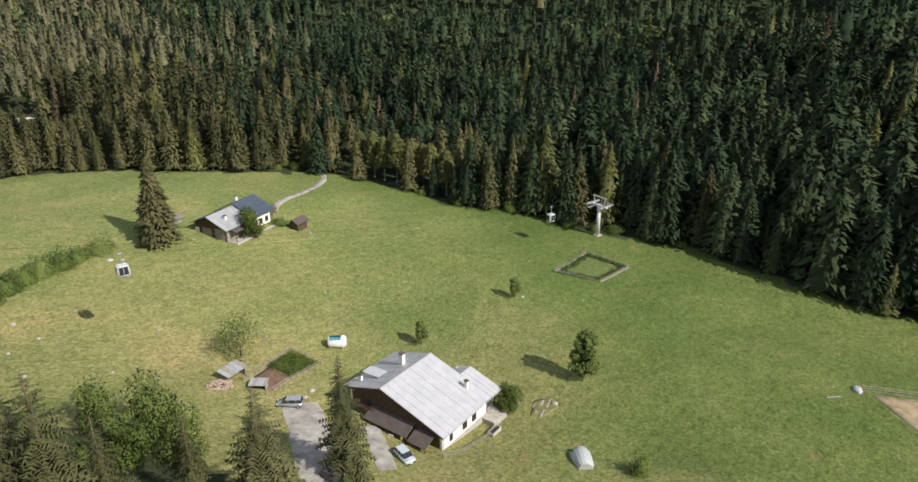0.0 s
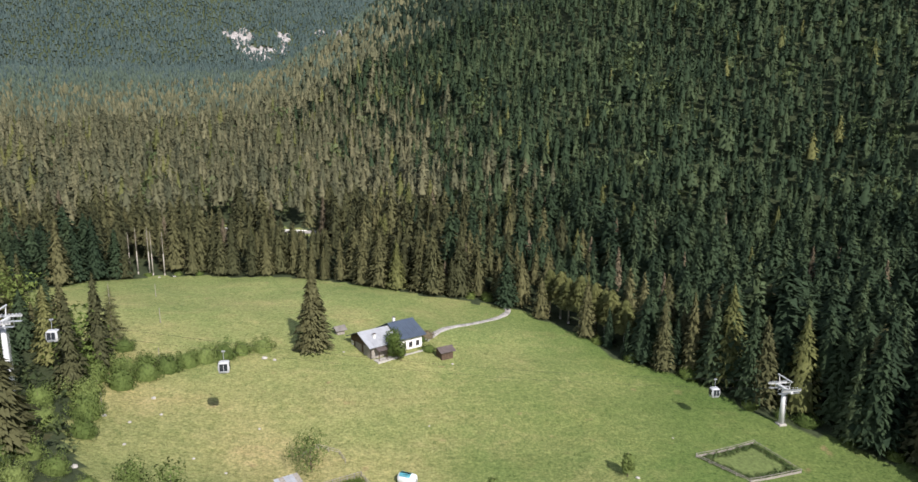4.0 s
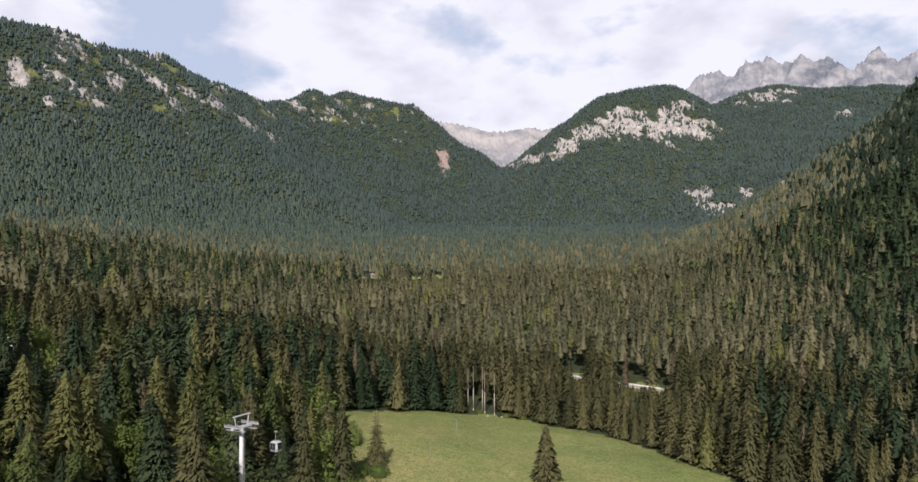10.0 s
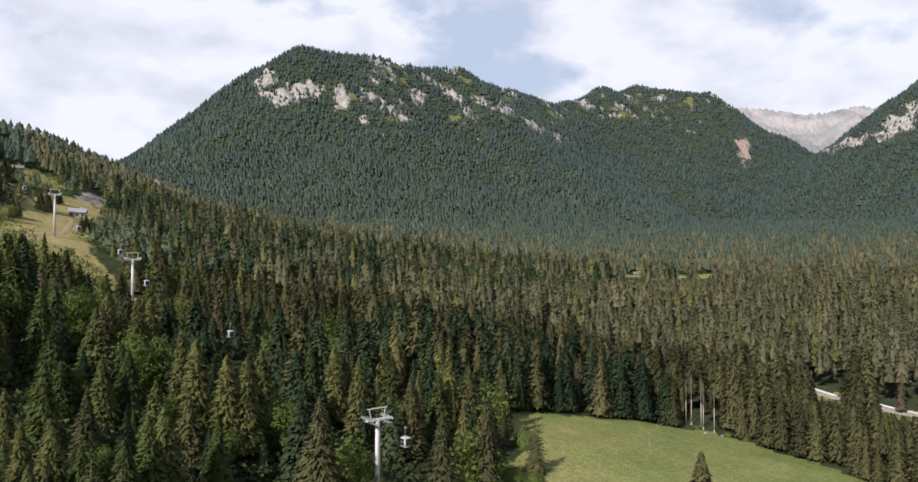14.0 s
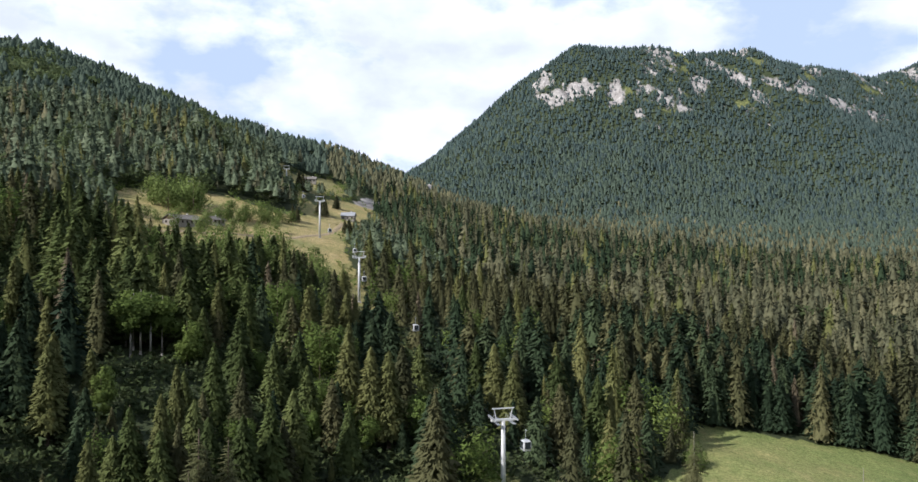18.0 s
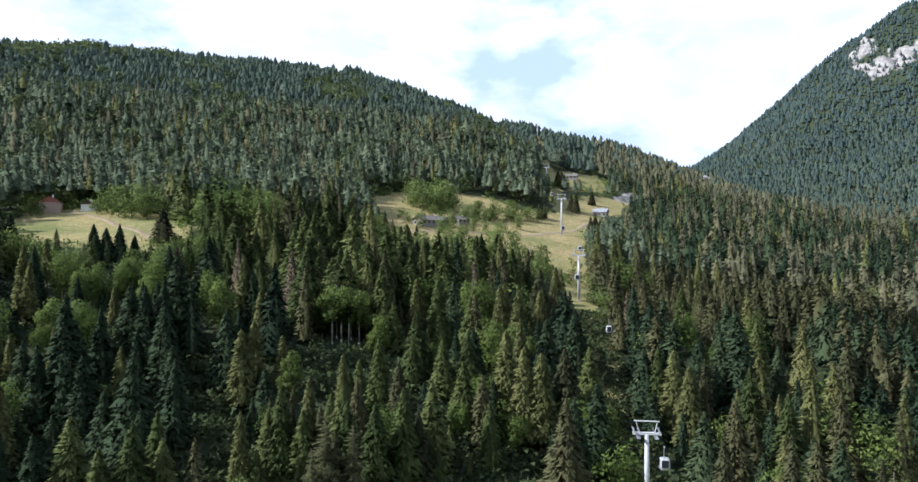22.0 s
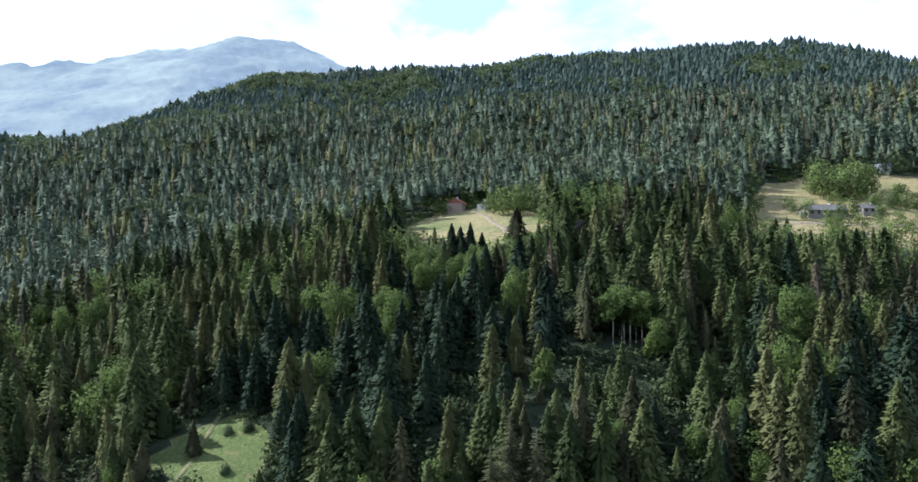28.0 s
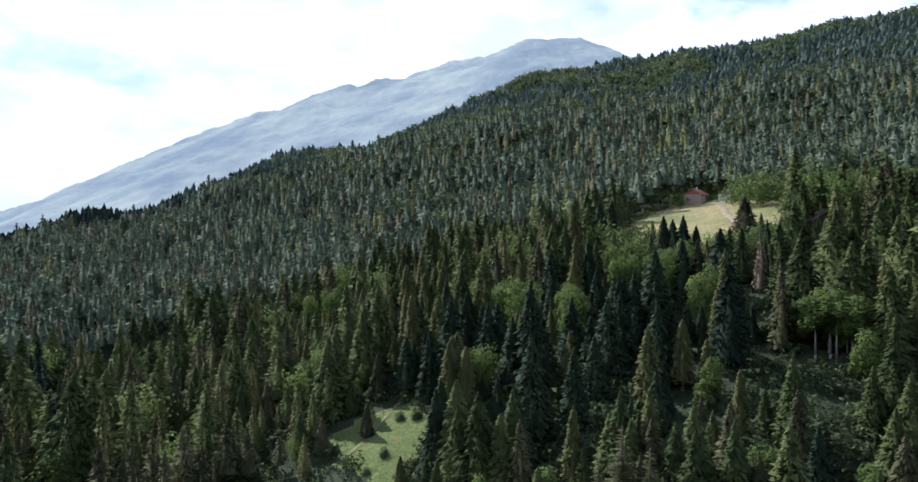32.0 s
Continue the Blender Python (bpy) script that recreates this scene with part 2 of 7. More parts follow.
def ground_material():
    m = Mat("alpine_ground", 0.95, 0, 0.1)
    meadow, rock, dry, lush = m.attr("meadow"), m.attr("rock"), m.attr("dry"), m.attr("lush")
    big, mid, fine = m.noise(0.035, 5, 0.62), m.noise(0.22, 5, 0.65), m.noise(1.7, 6, 0.78)
    green = m.ramp(big, ((0.30, (0.150, 0.192, 0.068)), (0.52, (0.196, 0.226, 0.086)), (0.70, (0.262, 0.256, 0.112))))
    straw = m.ramp(mid, ((0.35, (0.295, 0.245, 0.118)), (0.65, (0.40, 0.320, 0.175))))
    green = m.mix(lush, green, m.ramp(big, ((0.32, (0.078, 0.126, 0.033)), (0.55, (0.108, 0.156, 0.045)), (0.72, (0.140, 0.176, 0.054)))))
    patch = m.math("MULTIPLY", m.math("SUBTRACT", m.noise(0.075, 6, 0.7, stretch=(1, 1.6, 1)), 0.52), 5.0, True)
    patch = m.math("ADD", m.math("MULTIPLY", patch, m.math("SUBTRACT", 0.42, m.math("MULTIPLY", lush, 0.27))), dry, True)
    grass = m.mix(patch, green, straw)
    grass = m.mix(0.55, grass, m.ramp(m.noise(0.6, 8, 0.8), ((0.34, (0.46, 0.58, 0.42)), (0.60, (1.30, 1.24, 1.16)))), "MULTIPLY")
    bare = m.math("MULTIPLY", m.math("SUBTRACT", m.noise(0.17, 4, 0.6), 0.655), 9.0, True)
    grass = m.mix(m.math("MULTIPLY", bare, 0.8), grass, (0.25, 0.175, 0.10))
    grass = m.mix(0.75, grass, m.ramp(fine, ((0.38, (0.48, 0.54, 0.42)), (0.62, (1.42, 1.38, 1.34)))), "MULTIPLY")
    floor = m.ramp(mid, ((0.3, (0.034, 0.044, 0.023)), (0.6, (0.056, 0.070, 0.034)), (0.75, (0.086, 0.098, 0.044))))
    stone = m.ramp(m.noise(0.035, 9, 0.78, stretch=(1.6, 1.6, 0.7)), ((0.34, (0.16, 0.15, 0.145)), (0.48, (0.31, 0.295, 0.28)), (0.64, (0.47, 0.45, 0.43))))
    streak = m.ramp(m.noise(0.11, 7, 0.75, stretch=(1.8, 1.8, 0.45)), ((0.34, (0.42, 0.41, 0.40)), (0.46, (0.90, 0.89, 0.88)), (0.62, (1.15, 1.13, 1.11))))
    stone = m.mix(0.85, stone, streak, "MULTIPLY")
    stone = m.mix(m.math("MULTIPLY", m.attr("red"), 0.8), stone, m.ramp(m.noise(0.12, 6, 0.7), ((0.35, (0.17, 0.12, 0.10)), (0.65, (0.36, 0.265, 0.225)))))
    edge = m.math("MULTIPLY", m.math("ADD", m.math("SUBTRACT", meadow, 0.5), m.math("MULTIPLY", m.math("SUBTRACT", mid, 0.5), 0.7)), 3.0)
    c = m.mix(m.math("ADD", edge, 0.5, True), floor, grass)
    redge = m.math("MULTIPLY", m.math("ADD", m.math("SUBTRACT", rock, 0.5), m.math("MULTIPLY", m.math("SUBTRACT", m.noise(0.035, 9, 0.75), 0.5), 1.5)), 5.0)
    c = m.mix(m.math("ADD", redge, 0.5, True), c, stone)
    m.color(c)
    m.bump(m.math("ADD", fine, m.math("MULTIPLY", mid, 2.0)), 0.8, 0.4)
    return m.m


M_GROUND = ground_material()


# ---- helpers for things ----


def mesh_of(name, bm, material, smooth=False):
    bmesh.ops.recalc_face_normals(bm, faces=bm.faces)
    me = bpy.data.meshes.new(name)
    bm.to_mesh(me)
    bm.free()
    me.materials.append(material)
    if smooth:
        me.polygons.foreach_set("use_smooth", [True] * len(me.polygons))
    return me


def part(name, bm, material, parent, label="", smooth=False):
    """One mesh object under a thing or a part."""
    ob = new(name, mesh_of(name, bm, material, smooth) if isinstance(bm, bmesh.types.BMesh) else bm)
    ob.parent = parent
    return tagged(ob, label)


def thing(name, x, y, z, turn, label, category, group="", kind=""):
    ob = new(name)
    ob.empty_display_size = 0.3
    ob.matrix_basis = pose(x, y, z, 0, 0, turn)
    return tagged(ob, label, category, group, kind)


def fast_mesh(name, verts, tris, material, tone=None, smooth=False, normals=None):
    """A triangle mesh from arrays."""
    me = bpy.data.meshes.new(name)
    n, k = len(verts), len(tris)
    me.vertices.add(n)
    me.vertices.foreach_set("co", np.ascontiguousarray(verts, np.float32).ravel())
    me.loops.add(3 * k)
    me.loops.foreach_set("vertex_index", np.ascontiguousarray(tris, np.int32).ravel())
    me.polygons.add(k)
    me.polygons.foreach_set("loop_start", np.arange(0, 3 * k, 3, dtype=np.int32))
    if smooth or normals is not None:
        me.polygons.foreach_set("use_smooth", np.ones(k, bool))
    me.update(calc_edges=True)
    if tone is not None:
        me.attributes.new("tone", "FLOAT", "POINT").data.foreach_set("value", np.ascontiguousarray(tone, np.float32))
    if normals is not None:
        me.attributes.new("custom_normal", "FLOAT_VECTOR", "POINT").data.foreach_set("vector", np.ascontiguousarray(normals, np.float32).ravel())
    me.materials.append(material)
    return me


def block(bm, x0, x1, y0, y1, z0, z1, bevel=0.0):
    """A box between two corners, with bevelled edges."""
    got = bmesh.ops.create_cube(bm, size=1)["verts"]
    for v in got:
        v.co = Vector((x0 + (v.co.x + 0.5) * (x1 - x0), y0 + (v.co.y + 0.5) * (y1 - y0), z0 + (v.co.z + 0.5) * (z1 - z0)))
    if bevel:
        edges = list({e for v in got for e in v.link_edges})
        bmesh.ops.bevel(bm, geom=edges, offset=bevel, segments=2, affect="EDGES", profile=0.5)
    return bm


def box(x0, x1, y0, y1, z0, z1, bevel=0.0):
    return block(bmesh.new(), x0, x1, y0, y1, z0, z1, bevel)


def rod(bm, a, b, r0, r1=None, sides=8):
    """A tapered round bar from a to b."""
    a, b = Vector(a), Vector(b)
    r1 = r0 if r1 is None else r1
    q = (b - a).to_track_quat("Z", "Y").to_matrix()
    rings = []
    for p, r in ((a, r0), (b, r1)):
        rings.append([bm.verts.new(p + q @ Vector((r * math.cos(k * 6.28318 / sides), r * math.sin(k * 6.28318 / sides), 0))) for k in range(sides)])
    for k in range(sides):
        bm.faces.new((rings[0][k], rings[0][(k + 1) % sides], rings[1][(k + 1) % sides], rings[1][k]))
    bm.faces.new(rings[0][::-1])
    bm.faces.new(rings[1])
    return bm


def bar(a, b, r0, r1=None, sides=8):
    return rod(bmesh.new(), a, b, r0, r1, sides)


def slab(corners, thick):
    """A flat plate over four (or more) corners, with thickness below."""
    bm = bmesh.new()
    p = [Vector(c) for c in corners]
    n = (p[1] - p[0]).cross(p[2] - p[0]).normalized()
    n = n if n.z > 0 else -n
    hi, lo = [bm.verts.new(v) for v in p], [bm.verts.new(v - n * thick) for v in p]
    bm.faces.new(hi)
    bm.faces.new(lo[::-1])
    for k in range(len(p)):
        j = (k + 1) % len(p)
        bm.faces.new((hi[k], lo[k], lo[j], hi[j]))
    return bm


# ---- the lie of the land: spot heights for the valley floor, crest lines for the mountains ----
SPOTS = np.array((
    (55, 75, 2), (83, 73, 1), (134, 118, 0), (125, 45, -2), (185, 150, 2), (36, 162, 11), (58, 177, 11), (100, 207, 6),
    (-13, 170, 16), (-22, 267, 10), (-20, 127, 17), (17, -21, 24), (-69, 45, 45), (4, 60, 19), (-42, -72, 50), (-130, -44, 75),
    (-182, -130, 90), (-250, 50, 84), (-175, 117, 51), (-334, 118, 87), (-408, 147, 95), (-493, 122, 122), (-170, 193, 42),
    (-428, 290, 80), (-297, 607, 54), (17, 300, 10), (150, 320, 14), (0, 900, 85), (20, -160, 34), (150, -90, 0), (-60, 1500, 130),
    (-200, -330, 90)), float)


def spread(r):
    return np.sqrt(r * r + 60.0 ** 2)


_gap = np.hypot(SPOTS[:, None, 0] - SPOTS[None, :, 0], SPOTS[:, None, 1] - SPOTS[None, :, 1])
_n = len(SPOTS)
_sys = np.zeros((_n + 1, _n + 1))
_sys[:_n, :_n] = spread(_gap)
_sys[_n, :_n] = _sys[:_n, _n] = 1
WEIGHTS = np.linalg.solve(_sys, np.append(SPOTS[:, 2], 0.0))

# crest lines: slope at the top and at the foot, reach of the top slope, roundness; then bearing to the left of +y, height angle and
# distance, seen from about the middle of the flight
EYE = (85.0, 75.0, 68.0)
CRESTS = {}
CRESTS["west_hill"] = (0.50, 0.46, 300, 50, ((196, -3.0, 700), (184, 2.1, 650), (176, -2.0, 660), (166, 7.7, 690), (155, 5.8, 740), (146, 13.5, 800), (132, 14.4, 830), (121, 14.7, 840), (113, 15.0, 850), (105, 14.3, 830), (98, 6.6, 810), (92, 10.4, 790), (86, 8.9, 770), (80, 0.2, 740), (74, 1.0, 740)))
CRESTS["peak_ridge"] = (1.15, 0.40, 300, 50, ((74.5, 2.5, 1640), (70, 4.3, 1560), (65.5, 14.8, 1530), (62.5, 16.6, 1530), (57.5, 16.1, 1560), (53, 15.5, 1640), (51.4, 15.5, 1660), (50.2, 15.6, 1680), (48.3, 14.4, 1720), (42, 12.4, 2000), (38.6, 12.9, 2200), (37.6, 13.4, 2240), (36.6, 13.0, 2270), (35, 13.6, 2330), (29.6, 12.4, 2380), (25, 9.2, 2350)))
CRESTS["knob"] = (1.1, 0.45, 300, 90, ((20, -0.8, 2050), (17, 2.5, 2120), (13, 13.2, 2230), (9, 13.7, 2280), (6.5, 6.1, 2300), (4, 2.2, 2350)))
CRESTS["knob_back"] = (0.6, 0.4, 300, 40, ((8.5, 10.6, 2600), (5, 11.9, 2700), (2.6, 12.7, 2760), (0.6, 13.0, 2800), (-2, 12.4, 2850), (-6, 12.2, 2850), (-9, 11.4, 2850), (-14, 12.6, 2850)))
CRESTS["east_nose"] = (1.5, 0.60, 250, 20, ((-3, 1.8, 1240), (-6, 5.6, 1180), (-9.5, 12.8, 1120), (-14.2, 16.3, 1040), (-22, 18.2, 980)))
CRESTS["east_ridge"] = (0.72, 0.60, 300, 40, ((-24, 18.6, 930), (-38, 20.0, 850), (-55, 20.5, 800), (-75, 20.5, 780), (-95, 18.0, 780), (-125, 10.0, 850)))


# far mountains, standing behind the sheet's own hills
FAR_CRESTS = {}
FAR_CRESTS["valley_head"] = (0.6, 0.45, 300, 30, ((40, 9.5, 4300), (28, 11.3, 4200), (23, 10.4, 4200), (17, 10.6, 4250), (8, 12, 4300)))
FAR_CRESTS["spires"] = (1.3, 0.5, 160, 4, ((9, 11.0, 4300), (6.9, 13.2, 4280), (6, 14.1, 4280), (4.7, 14.4, 4250), (2, 15.0, 4250), (-0.2, 14.5, 4220), (-0.7, 14.3, 4210), (-1.1, 14.9, 4200), (-1.6, 14.3, 4200), (-3.1, 14.7, 4230), (-4.3, 13.7, 4230), (-5.4, 14.3, 4250), (-5.8, 14.8, 4250), (-6.8, 13.3, 4250), (-7.9, 14.2, 4220), (-10.1, 14.8, 4200), (-12.3, 15.0, 4200), (-20, 16.5, 4000)))
FAR_CRESTS["south_peak"] = (0.5, 0.5, 300, 8, ((205, -2.0, 3000), (194, 1.5, 3000), (188, 3.2, 3000), (181, 6.6, 3000), (177, 8.8, 2950), (173.6, 10.1, 2900), (171.1, 10.4, 2900), (168.9, 11.7, 2860), (166.8, 12.5, 2860), (166.1, 12.1, 2860), (164.4, 12.8, 2850), (162.1, 13.0, 2850), (157.7, 14.4, 2800), (154.1, 14.8, 2800), (151.8, 15.8, 2800), (147.5, 15.7, 2800), (146, 14.7, 2800), (145.1, 13.2, 2850), (140, 12.0, 2900), (132, 11, 3000)))


def bearing_point(bearing, rise, far):
    a = math.radians(bearing)
    return EYE[0] - far * math.sin(a), EYE[1] + far * math.cos(a), EYE[2] + far * math.tan(math.radians(rise))


ALL_CRESTS = {**CRESTS, **FAR_CRESTS}
CREST_XYZ = {name: np.array([bearing_point(*row) for row in spec[-1]]) for name, spec in ALL_CRESTS.items()}


def wobble(x, y, size, seed):
    """A cheap smooth noise from a few crossed waves, about -1 to 1."""
    r = np.random.RandomState(seed)
    out = 0 * x
    for k in range(7):
        a, ph, s = r.uniform(0, 6.283), r.uniform(0, 6.283), size * r.uniform(0.6, 1.7)
        out = out + np.sin((x * math.cos(a) + y * math.sin(a)) * 6.283 / s + ph + 1.7 * np.sin((x * math.sin(a) - y * math.cos(a)) * 4.1 / s))
    return out / 4.5


def crest_height(name, x, y):
    steep, easy, reach, round_, _ = ALL_CRESTS[name]
    p = CREST_XYZ[name]
    best = np.full(np.shape(x), -1e9)
    for a, b in zip(p[:-1], p[1:]):
        d = b[:2] - a[:2]
        s = np.clip(((x - a[0]) * d[0] + (y - a[1]) * d[1]) / (d @ d), 0, 1)
        far = np.hypot(x - a[0] - s * d[0], y - a[1] - s * d[1])
        far = np.sqrt(far * far + round_ ** 2) - round_
        best = np.maximum(best, a[2] + s * (b[2] - a[2]) - easy * far - (steep - easy) * reach * (1 - np.exp(-far / reach)))
    return best


def height(x, y):
    x, y = np.asarray(x, float), np.asarray(y, float)
    base = WEIGHTS[-1] + 0 * x
    for (sx, sy, _), w in zip(SPOTS, WEIGHTS[:-1]):
        base = base + w * spread(np.hypot(x - sx, y - sy))
    far = np.hypot(x - 0, y - 150)
    base = np.where(far > 700, np.clip(base, -30, 60 + 0.075 * np.clip(far - 200, 0, 2500)), np.clip(base, -30, 130))
    z = base
    for name in CRESTS:
        h = crest_height(name, x, y)
        k = 12.0
        z = np.maximum(z, h) + k * np.log1p(np.exp(-np.abs(z - h) / k))
    rough = np.clip((far - 260) / 700, 0, 1)
    z = z + rough * (6 * wobble(x, y, 260, 3) + 7 * np.clip((far - 900) / 900, 0, 1) * wobble(x, y, 520, 5) + 3 * wobble(x, y, 70, 7))
    gully = np.clip((x - 175 + 0.25 * (y - 60)) / 90, 0, 1) * np.clip((700 - far) / 250, 0, 1)
    z = z + gully * (7 * wobble(x, y, 120, 13) + 3 * wobble(x, y, 50, 14))
    return z + 0.5 * wobble(x, y, 38, 11)

# ---- ground cover ----
MEADOWS = {}
MEADOWS["main"] = ((166, 47), (161, 60), (157, 98), (150, 113), (139, 124), (136, 144), (120, 160), (115, 180), (106, 200), (97, 209), (79, 214), (57, 229), (35, 247), (12, 256), (-17, 263), (-36, 252), (-54, 212), (-57, 200), (-40, 185), (-26, 177), (-20, 163), (-10, 150), (-10, 128), (-6, 112), (0, 102), (10, 92), (17, 82), (22, 62), (28, 45), (36, 30), (46, 18), (70, 0), (110, -30), (170, -30), (185, 10))
MEADOWS["glade"] = ((38, -9), (28, -28), (20, -27), (5, -20), (13, -5), (18, 8), (29, 9))
MEADOWS["farm"] = ((-132, -118), (-112, -95), (-113, -70), (-108, -41), (-130, -35), (-161, -45), (-175, -70), (-190, -100), (-185, -135), (-150, -130))
MEADOWS["lift"] = ((-232, 14), (-258, 4), (-296, -9), (-322, 6), (-352, 44), (-352, 62), (-326, 90), (-345, 118), (-400, 125), (-440, 150), (-440, 178), (-400, 168), (-340, 145), (-290, 130), (-240, 122), (-190, 116), (-218, 98), (-222, 65), (-192, 40), (-215, 20))
MEADOWS["upper"] = ((-469, 96), (-423, 105), (-447, 150), (-502, 158), (-545, 150))
MEADOWS["road_glade"] = ((-18, 340), (10, 326), (46, 318), (44, 328), (30, 336), (-5, 346))
MEADOWS["far"] = ((-305, 585), (-288, 575), (-262, 588), (-236, 606), (-214, 640), (-232, 655), (-262, 640), (-290, 625))


def inside(name, x, y):
    poly = MEADOWS[name]
    if name != "main":
        x, y = x + 5 * wobble(x, y, 34, 81) + 2 * wobble(x, y, 11, 83), y + 5 * wobble(x, y, 31, 82)
    else:
        x, y = x + 1.5 * wobble(x, y, 16, 84), y + 1.5 * wobble(x, y, 14, 85)
    hit = np.zeros(np.shape(x), bool)
    for (x0, y0), (x1, y1) in zip(poly, poly[1:] + poly[:1]):
        cross = (y0 > y) != (y1 > y)
        with np.errstate(divide="ignore", invalid="ignore"):
            hit ^= cross & (x < (x1 - x0) * (y - y0) / (y1 - y0 + 1e-12) + x0)
    return hit


LIFT_LINE = ((150, 112), (-20, 127), (-175, 117), (-338, 117), (-677, 92))


def line_gap(line, x, y):
    best = np.full(np.shape(x), 1e9)
    for a, b in zip(line[:-1], line[1:]):
        dx, dy = b[0] - a[0], b[1] - a[1]
        s = np.clip(((x - a[0]) * dx + (y - a[1]) * dy) / (dx * dx + dy * dy), 0, 1)
        best = np.minimum(best, np.hypot(x - a[0] - s * dx, y - a[1] - s * dy))
    return best


def in_meadow(x, y):
    hit = np.zeros(np.shape(x), bool)
    for name in MEADOWS:
        hit |= inside(name, x, y)
    return hit


def in_lane(x, y):
    """The strip that is kept clear under the ropeway."""
    return (line_gap(LIFT_LINE[1:], x, y) < np.where(x < -400, 5.0, np.where(x > -70, 5.0, 7.5))) & (x < -12)


# cliffs: bearing, rise, half width, half height (degrees), tilt
CLIFFS = ((62.9, 13.4, 2.28, 0.68, -0.25), (65.3, 14.4, 0.72, 0.61, -0.4), (59.6, 13.2, 0.60, 0.81, 0.3),
          (19.8, 8.35, 1.80, 0.36, -0.25), (17, 9.25, 1.68, 0.54, -0.35), (14.5, 10.6, 1.68, 0.81, -0.3), (11.8, 10.75, 1.68, 0.88, 0), (9, 10.6, 1.68, 1.01, 0), (6.5, 10.5, 1.20, 0.68, 0), (12.5, 11.8, 1.92, 0.41, -0.1), (8, 12, 1.20, 0.41, 0),
          (5, 4.15, 1.44, 0.43, -0.15), (6.4, 5.2, 1.20, 0.61, 0), (3, 5, 0.48, 0.74, 0), (0.1, 5.7, 0.36, 0.34, 0))
CLIFFS += ((1.4, 12.3, 2.00, 0.50, 0), (-4, 10.6, 0.80, 0.30, 0), (27, 8, 0.38, 1.01, 0.25), (34.4, 9, 0.52, 0.13, 0), (30.9, 8.9, 0.60, 0.13, 0.1), (33.1, 12.7, 0.69, 0.19, -0.1), (37.3, 11.4, 0.69, 0.24, 0), (34, 11.3, 0.60, 0.24, 0), (45.8, 12.2, 0.69, 0.34, 0.5), (43.4, 10.9, 1.12, 0.34, 0.5), (41.2, 9.9, 0.60, 0.19, 0.4),
           (50.3, 15.5, 0.78, 0.39, 0), (48, 13.2, 0.52, 0.30, 0.3), (-10.1, 10.2, 0.34, 0.68, -0.8), (-19.4, 14.1, 0.30, 0.41, 0), (76.1, 4.8, 0.9, 0.4, -0.1), (75.0, 5.3, 0.6, 0.3, -0.2), (79.8, 4.7, 1.0, 0.3, 0), (94.5, 9.2, 0.96, 0.41, 0))
# reddish scree: bearing, rise, half width, half height
SCREE = ((27.0, 8.0, 1.2, 2.0), (-10.1, 10.2, 1.6, 2.0), (-19.4, 14.1, 1.6, 1.6))


def bearings(x, y, z):
    dx, dy = x - EYE[0], y - EYE[1]
    far = np.hypot(dx, dy)
    return np.degrees(np.arctan2(-dx, dy)), np.degrees(np.arctan2(z - EYE[2], far)), far


def rockiness(x, y, z):
    az, el, far = bearings(x, y, z)
    n = wobble(x + 2 * z, y, 90, 21) + 0.7 * wobble(x, y + 2 * z, 33, 22) + 0.5 * wobble(x + z, y - z, 14, 23)
    out = np.zeros(np.shape(x))
    for a, e, wa, we, tilt in CLIFFS:
        d = np.hypot((az - a) / wa, (el - e - tilt * (az - a)) / we)
        out = np.maximum(out, np.clip(1.5 - d + 0.75 * n, 0, 1))
    high = np.clip((el - 8.3) / 3.0, 0, 1) * ((az > 25) & (az < 58) & (far > 1100))
    out = np.maximum(out, np.clip(high * (0.20 + 0.50 * n), 0, 1))
    return out


